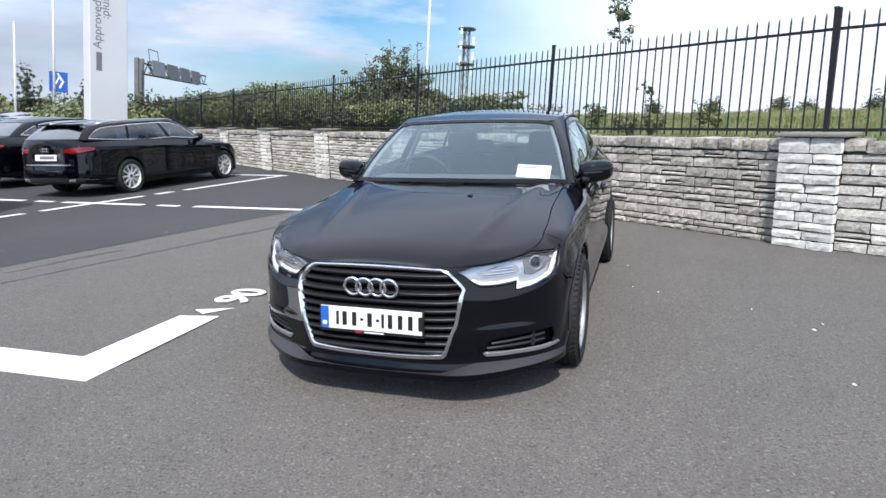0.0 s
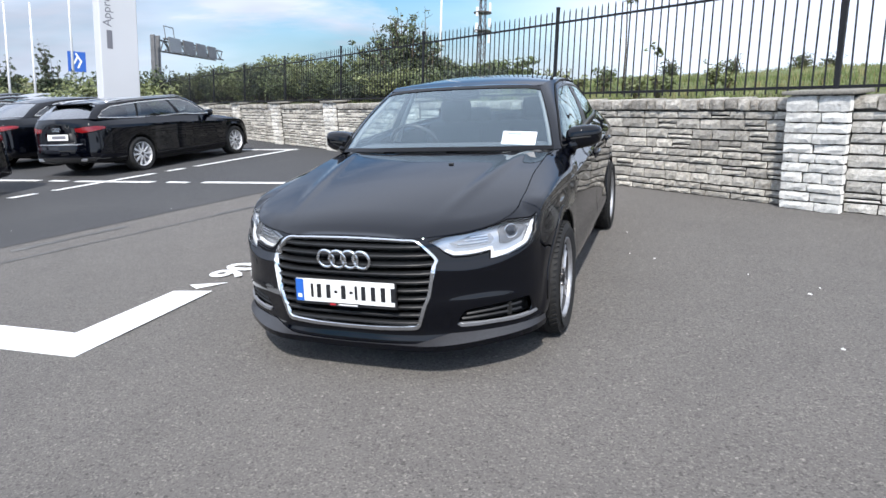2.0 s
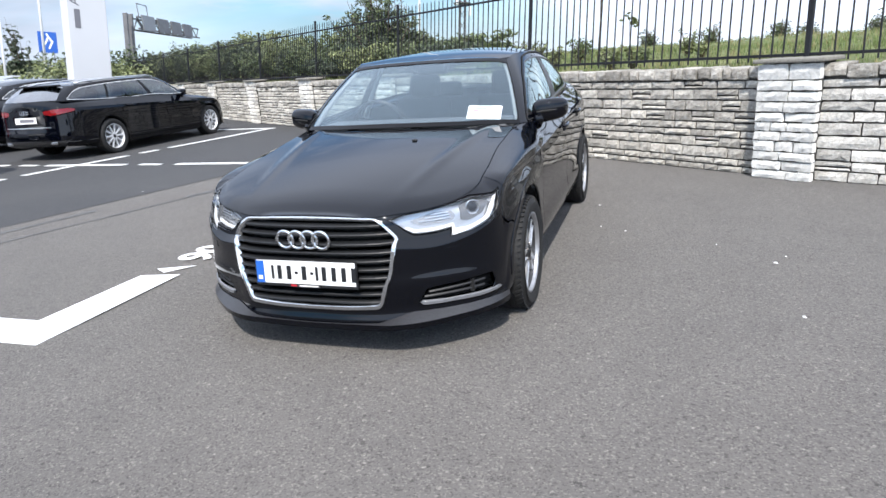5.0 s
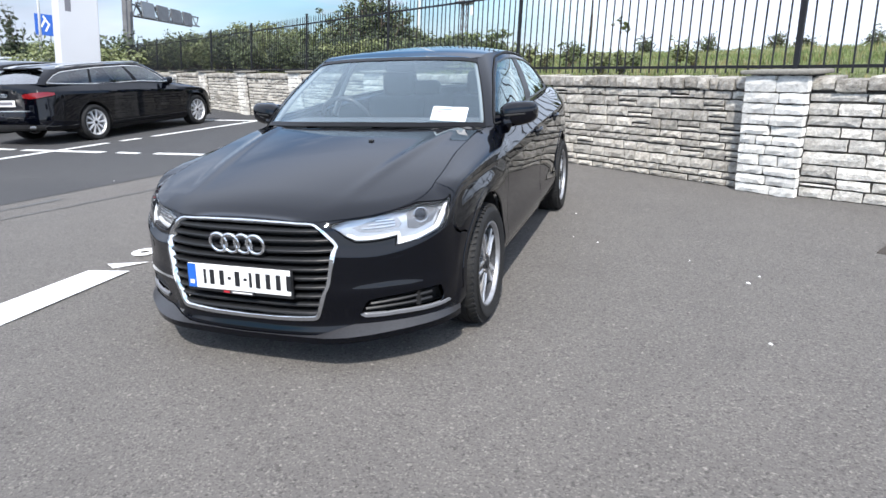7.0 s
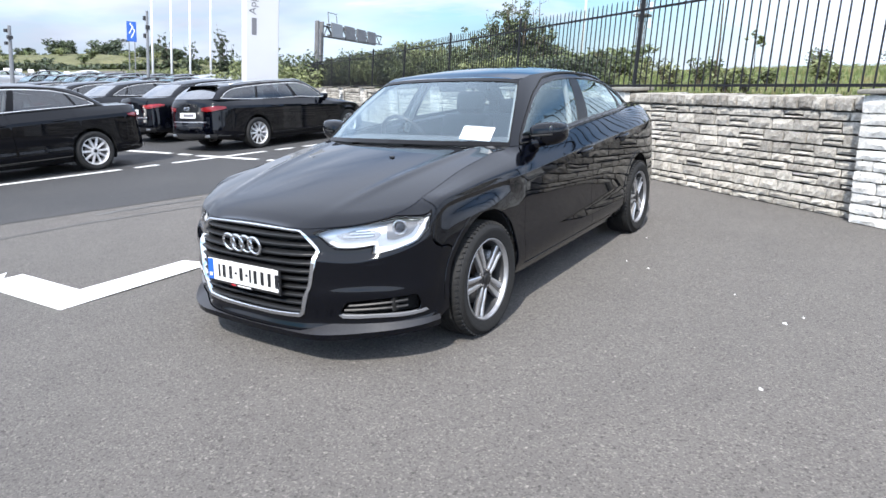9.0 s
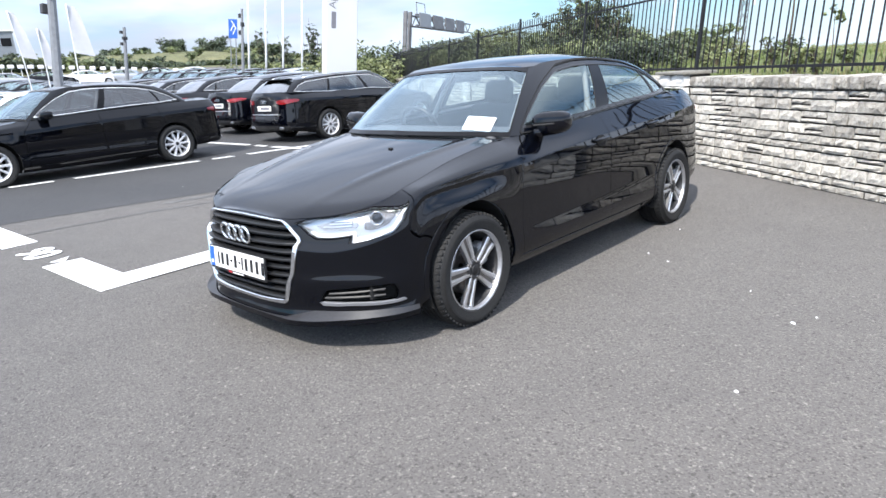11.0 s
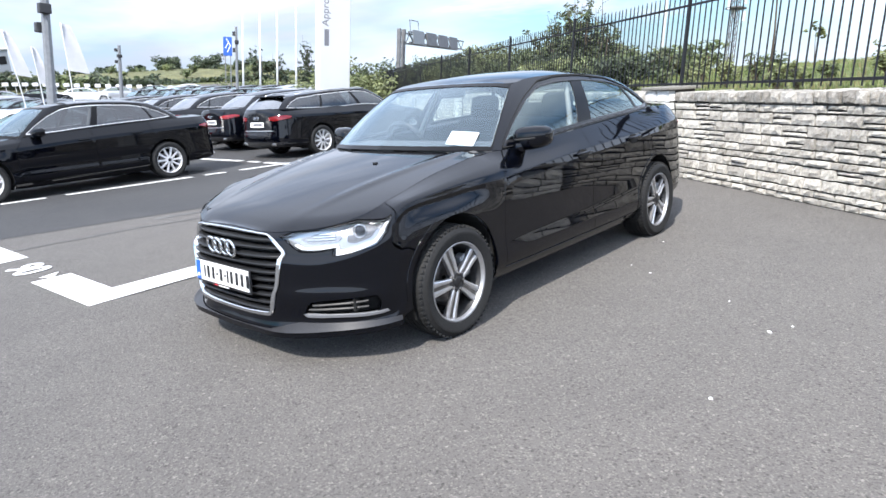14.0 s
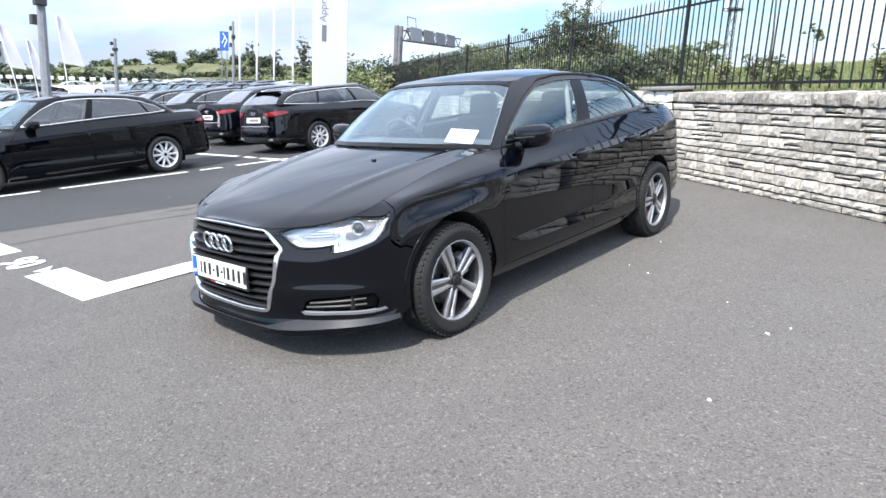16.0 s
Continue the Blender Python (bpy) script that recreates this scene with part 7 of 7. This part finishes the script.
# ---- road furniture far off ----
def gantry():
    a, b = Vector((-43.5, 45.3, 0)), Vector((-52.5, 64.8, 0))
    g = empty("sign_gantry", Matrix.Identity(4), "grey steel motorway sign gantry", "gantry")
    d = (b - a).normalized()
    n = Vector((-d.y, d.x, 0))
    ln = (b - a).length
    m = Matrix(((d.x, n.x, 0, a.x), (d.y, n.y, 0, a.y), (0, 0, 1, 0), (0, 0, 0, 1)))
    for x in (-1.6, -0.3):
        bm = bmesh.new()
        box(bm, (x, 0, 3.3), (0.35, 0.35, 7.4), 0.03, m)
        for v in bm.verts:  # true upright, as the ground slopes
            v.co += Vector((0.0398, 0.116, 0)) * (v.co.z - 6.6)
        part("gantry_leg", bm, GANTRY, g)
    for z in (5.75, 6.75):
        for y in (-0.45, 0.45):
            box_part("gantry_chord", (ln / 2, y, z), (ln, 0.14, 0.14), GANTRY, g, m=m)
    for k in range(16):
        x0, x1 = ln * k / 16, ln * (k + 1) / 16
        for y in (-0.45, 0.45):
            bm = bmesh.new()
            zz = (5.75, 6.75) if k % 2 else (6.75, 5.75)
            tube(bm, [m @ Vector((x0, y, zz[0])), m @ Vector((x1, y, zz[1]))], 0.06, 5)
            part("gantry_brace", bm, GANTRY, g)
    for k, x in enumerate((2.5, 7.0, 11.5, 16.0)):
        box_part("sign_back", (x, -0.62, 6.3), (3.5, 0.12, 1.35), GANTRY_PANEL if k else POLE_GREY, g, m=m, bevel=0.02)
    for x in (0.4, 3.0):
        box_part("rail_post", (x, -0.5, 7.35), (0.06, 0.06, 1.1), GANTRY, g, m=m)
    box_part("hand_rail", (1.7, -0.5, 7.9), (2.7, 0.06, 0.06), GANTRY, g, m=m)


gantry()


def blue_sign(x, y, z, k, wide):
    s = empty("road_sign", Matrix.Translation((x, y, z)) @ UPRIGHT @ pose(0, 0, 0, 0, 0, 52) @ Matrix.Diagonal((k, k, k, 1)), "blue motorway sign with white arrow marks on posts", "road sign")
    for dx in (-0.3 * wide, 0.3 * wide):
        bm = bmesh.new()
        tube(bm, [(dx, 0.1, -3.0), (dx, 0.1, 6.6)], 0.07, 8)
        part("sign_post", bm, POLE_GREY, s)
    p = box_part("sign_face", (0, 0, 6.0), (wide, 0.08, 2.6), BLUE_SIGN, s, bevel=0.02)
    for k, (dx, dz, tw) in enumerate(((-0.05 * wide, 0.2, 25), (0.16 * wide, -0.3, 25), (0.09 * wide, 0.6, -30))):
        box_part("sign_stripe", (0, 0, 0), (0.10 * wide, 0.03, 1.1), PLATE_WHITE, p, m=Matrix.Translation((dx, -0.05, 6.0 + dz)) @ pose(0, 0, 0, 0, tw, 0))


blue_sign(-61.4, 35.6, 2.45, 0.75, 1.2)
blue_sign(-45.2, 37.05, 1.0, 0.62, 2.1)


def mast(x, y, z0, h):
    t = empty("radio_mast", Matrix.Translation((x, y, z0)) @ UPRIGHT, "grey lattice radio mast with pale antennas", "mast")
    r = 0.55
    for k in range(4):
        a = math.pi / 4 + k * math.pi / 2
        c, s = r * math.cos(a), r * math.sin(a)
        bm = bmesh.new()
        tube(bm, [(c, s, 0), (c * 0.8, s * 0.8, h)], 0.06, 5)
        part("mast_leg", bm, GANTRY, t)
    n = 12
    for k in range(n):
        z = h * k / n
        for j in range(4):
            a, b = math.pi / 4 + j * math.pi / 2, math.pi / 4 + (j + 1) * math.pi / 2
            f0, f1 = 1 - 0.2 * k / n, 1 - 0.2 * (k + 1) / n
            bm = bmesh.new()
            tube(bm, [(r * f0 * math.cos(a), r * f0 * math.sin(a), z), (r * f1 * math.cos(b), r * f1 * math.sin(b), z + h / n)], 0.035, 4)
            part("mast_brace", bm, GANTRY, t)
    for z in (h * 0.72, h * 0.86, h):
        bm = bmesh.new()
        lathe(bm, [(z - 0.05, 0.3), (z - 0.05, 1.15), (z + 0.05, 1.15), (z + 0.05, 0.3)], "z", 12)
        part("mast_platform", bm, GANTRY, t)
    for k in range(9):
        a = k * 2.1
        z = h * (0.66 + 0.04 * k)
        box_part("antenna", (0.95 * math.cos(a), 0.95 * math.sin(a), z), (0.3, 0.3, 1.1), POLE_WHITE, t, bevel=0.04)


mast(-22.5, 76.3, -3.5, 15.7)


# ---- far land to the west ----
def polar(az, dist):
    return 3.0 - dist * math.sin(radians(az)), -2.5 + dist * math.cos(radians(az))


def hill():
    verts, faces = [], []
    azs = list(range(40, 112, 2))
    prof = ((58, 0.2), (70, 2.2), (78, 3.3), (86, 3.9), (95, 4.5), (105, 5.7), (118, 6.9), (130, 7.2), (150, 6.4), (240, 5.0))
    for d, z in prof:
        for az in azs:
            x, y = polar(az, d)
            f = min(max((az - 48) / 14, 0.0), 1.0)
            verts.append((x, y, 2.0 + (z - 2.0) * (0.35 + 0.65 * f) + 0.5 * noise.noise((x * 0.05, y * 0.05, 0.5)) * f))
    n = len(azs)
    lot = []
    for j in range(len(prof) - 1):
        for i in range(n - 1):
            (lot if j < 2 else faces).append((j * n + i + 1, j * n + i, (j + 1) * n + i, (j + 1) * n + i + 1))
    tagged(mesh_object("far_lot", verts, lot, ASPHALT, smooth=True), "grey asphalt at the far end of the car lot", "ground", kind="structure")
    for k in range(9):  # the farthest row of cars
        az, d = 61 + 2.6 * k, 66.5
        x, y = polar(az, d)
        f = min(max((az - 48) / 14, 0.0), 1.0)
        z = 2.0 + (0.2 + 2.0 * (d - 58) / 12 - 2.0) * (0.35 + 0.65 * f) + 0.5 * noise.noise((x * 0.05, y * 0.05, 0.5)) * f
        c = copy_thing((pale, dark, grey)[k % 3], pose(x, y, z, 0, 0, 90 + az))
        tagged(c, ("white", "dark", "silver")[k % 3] + " car parked at the far end of the lot", "car", "far rows of parked cars")
    tagged(mesh_object("hill", verts, faces, SCRUB, smooth=True), "far green and yellow grassy hillside", "hill", kind="structure")


hill()
for k, (az, d, h, w) in enumerate(((63.7, 124, 4.6, 3.0), (60.8, 126, 4.4, 3.4), (59.6, 125, 3.6, 2.4), (68.5, 126, 2.6, 2.0), (66, 126, 2.8, 1.8), (72, 127, 2.2, 1.6), (70.2, 127, 1.9, 1.2), (57.6, 120, 4.4, 2.2), (56.2, 118, 3.6, 2.6))):
    x, y = polar(az, d)
    shrub("tree", Vector((x, y, 6.1 if az > 60 else 4.9)), w * 1.9, h * 0.7, 800 + k, LEAF_DARK, "far rounded dark green tree on the hillside", leaves=1500, size=0.30, category="tree")
for k in range(60):
    az = 57 + 24 * (k % 40) / 39 + pr.uniform(-0.4, 0.4)
    d = pr.uniform(82, 86) if k < 40 else pr.uniform(118, 128)
    x, y = polar(az, d)
    top = 1.34 + d * math.tan(radians(float(np.interp(az, [57, 60, 65.5, 73.3, 80], [1.25, 1.5, 2.0, 2.6, 2.9])))) - 3.4
    top = max(top, 0.6)
    shrub("shrub", Vector((x, y, 3.4 if k < 40 else 6.2)), pr.uniform(3.0, 5.0) if k < 40 else pr.uniform(1.2, 2.6), top if k < 40 else pr.uniform(0.7, 1.3), 900 + k, [LEAF_DARK, LEAF, LEAF_DARK][k % 3], "far scrubby bush below the hillside", leaves=260, size=0.28)
for k in range(46):  # scrub scattered over the slope
    az, d = pr.uniform(50, 82), pr.uniform(88, 122)
    x, y = polar(az, d)
    f = min(max((az - 48) / 14, 0.0), 1.0)
    z = 2.0 + (float(np.interp(d, [86, 95, 105, 118, 130], [3.9, 4.5, 5.7, 6.9, 7.2])) - 2.0) * (0.35 + 0.65 * f)
    shrub("shrub", Vector((x, y, z - 0.1)), pr.uniform(1.2, 3.0), pr.uniform(0.5, 1.3), 1300 + k, [LEAF, LEAF_LIGHT, LEAF_DARK][k % 3], "far scrubby bush on the hillside", leaves=170, size=0.22)
# white barrier blocks along the far edge of the lot
bm0 = None
for k in range(30):
    az = 77.5 - 20 * (k / 29) ** 1.18
    x, y = polar(az, 76)
    zz = 1.34 + 76 * math.tan(radians(float(np.interp(az, [57, 60, 65.5, 73.3, 80], [0.7, 0.95, 1.45, 2.05, 2.4]))))
    if bm0 is None:
        bm = bmesh.new()
        box(bm, (0, 0, 0.27), (0.54, 0.3, 0.36), 0.06)
        box(bm, (0, 0, -1.0), (0.05, 0.05, 2.2), 0.01)
        bm0 = part("barrier_block", bm, PAINT_WHITE)
        tagged(bm0, "white block on a post at the far edge of the lot", "barrier", "white barrier blocks")
        bm0.matrix_world = pose(x, y, zz - 0.3, 0, 0, az)
    else:
        copy_thing(bm0, pose(x, y, zz - 0.3, 0, 0, az))
# low office building beyond the hill
x, y = polar(77.5, 170)
office = empty("office_building", pose(x, y, 10.2, 0, 0, 77), "far grey flat-roofed office building", "building")
box_part("wall", (0, 0, 1.7), (18, 8, 5.4), FACADE, office)
box_part("roof", (0, 0, 4.5), (18.6, 8.6, 0.25), POLE_WHITE, office)
for k in range(8):
    box_part("window", (-7.8 + 2.2 * k, -4.02, 2.2), (1.8, 0.08, 1.6), GLASS_EDGE, office)
box_part("base_wall", (0, 0, -2.0), (18.2, 8.2, 2.2), CONCRETE, office)

# bushes and trees round the pylon sign and the flagpoles
sr = random.Random(77)
for k in range(30):
    az = 41.5 + 15.5 * k / 29
    d = sr.uniform(31, 37) if az < 49.5 else sr.uniform(48, 54)
    x, y = 1.3 - d * math.sin(radians(az)), -3.6 + d * math.cos(radians(az))
    shrub("shrub", Vector((x, y, land(x, y))), sr.uniform(2.2, 3.2), sr.uniform(1.7, 2.4) * float(np.interp(az, [48, 49.4, 49.6], [1.0, 0.6, 0.66])), 1000 + k, [LEAF_LIGHT, LEAF, LEAF_LIGHT, LEAF_DARK][k % 4], "bushy green shrub beyond the parked cars", leaves=1100, size=0.10)
for k, (x, y, h, w) in enumerate(((-37.0, 28.0, 4.9, 1.3), (-40.0, 27.5, 3.6, 1.4), (-29.2, 25.0, 3.2, 1.1), (-43.0, 27.5, 4.6, 1.6), (-26.0, 27.5, 2.6, 1.0))):
    t = thicket("tree", Vector((x, y, land(x, y))), h, w * 1.7, 1100 + k, "dark green tree with upright branches beyond the parked cars", 14, 4200, 0.12, (LEAF_DARK, LEAF_DARK))
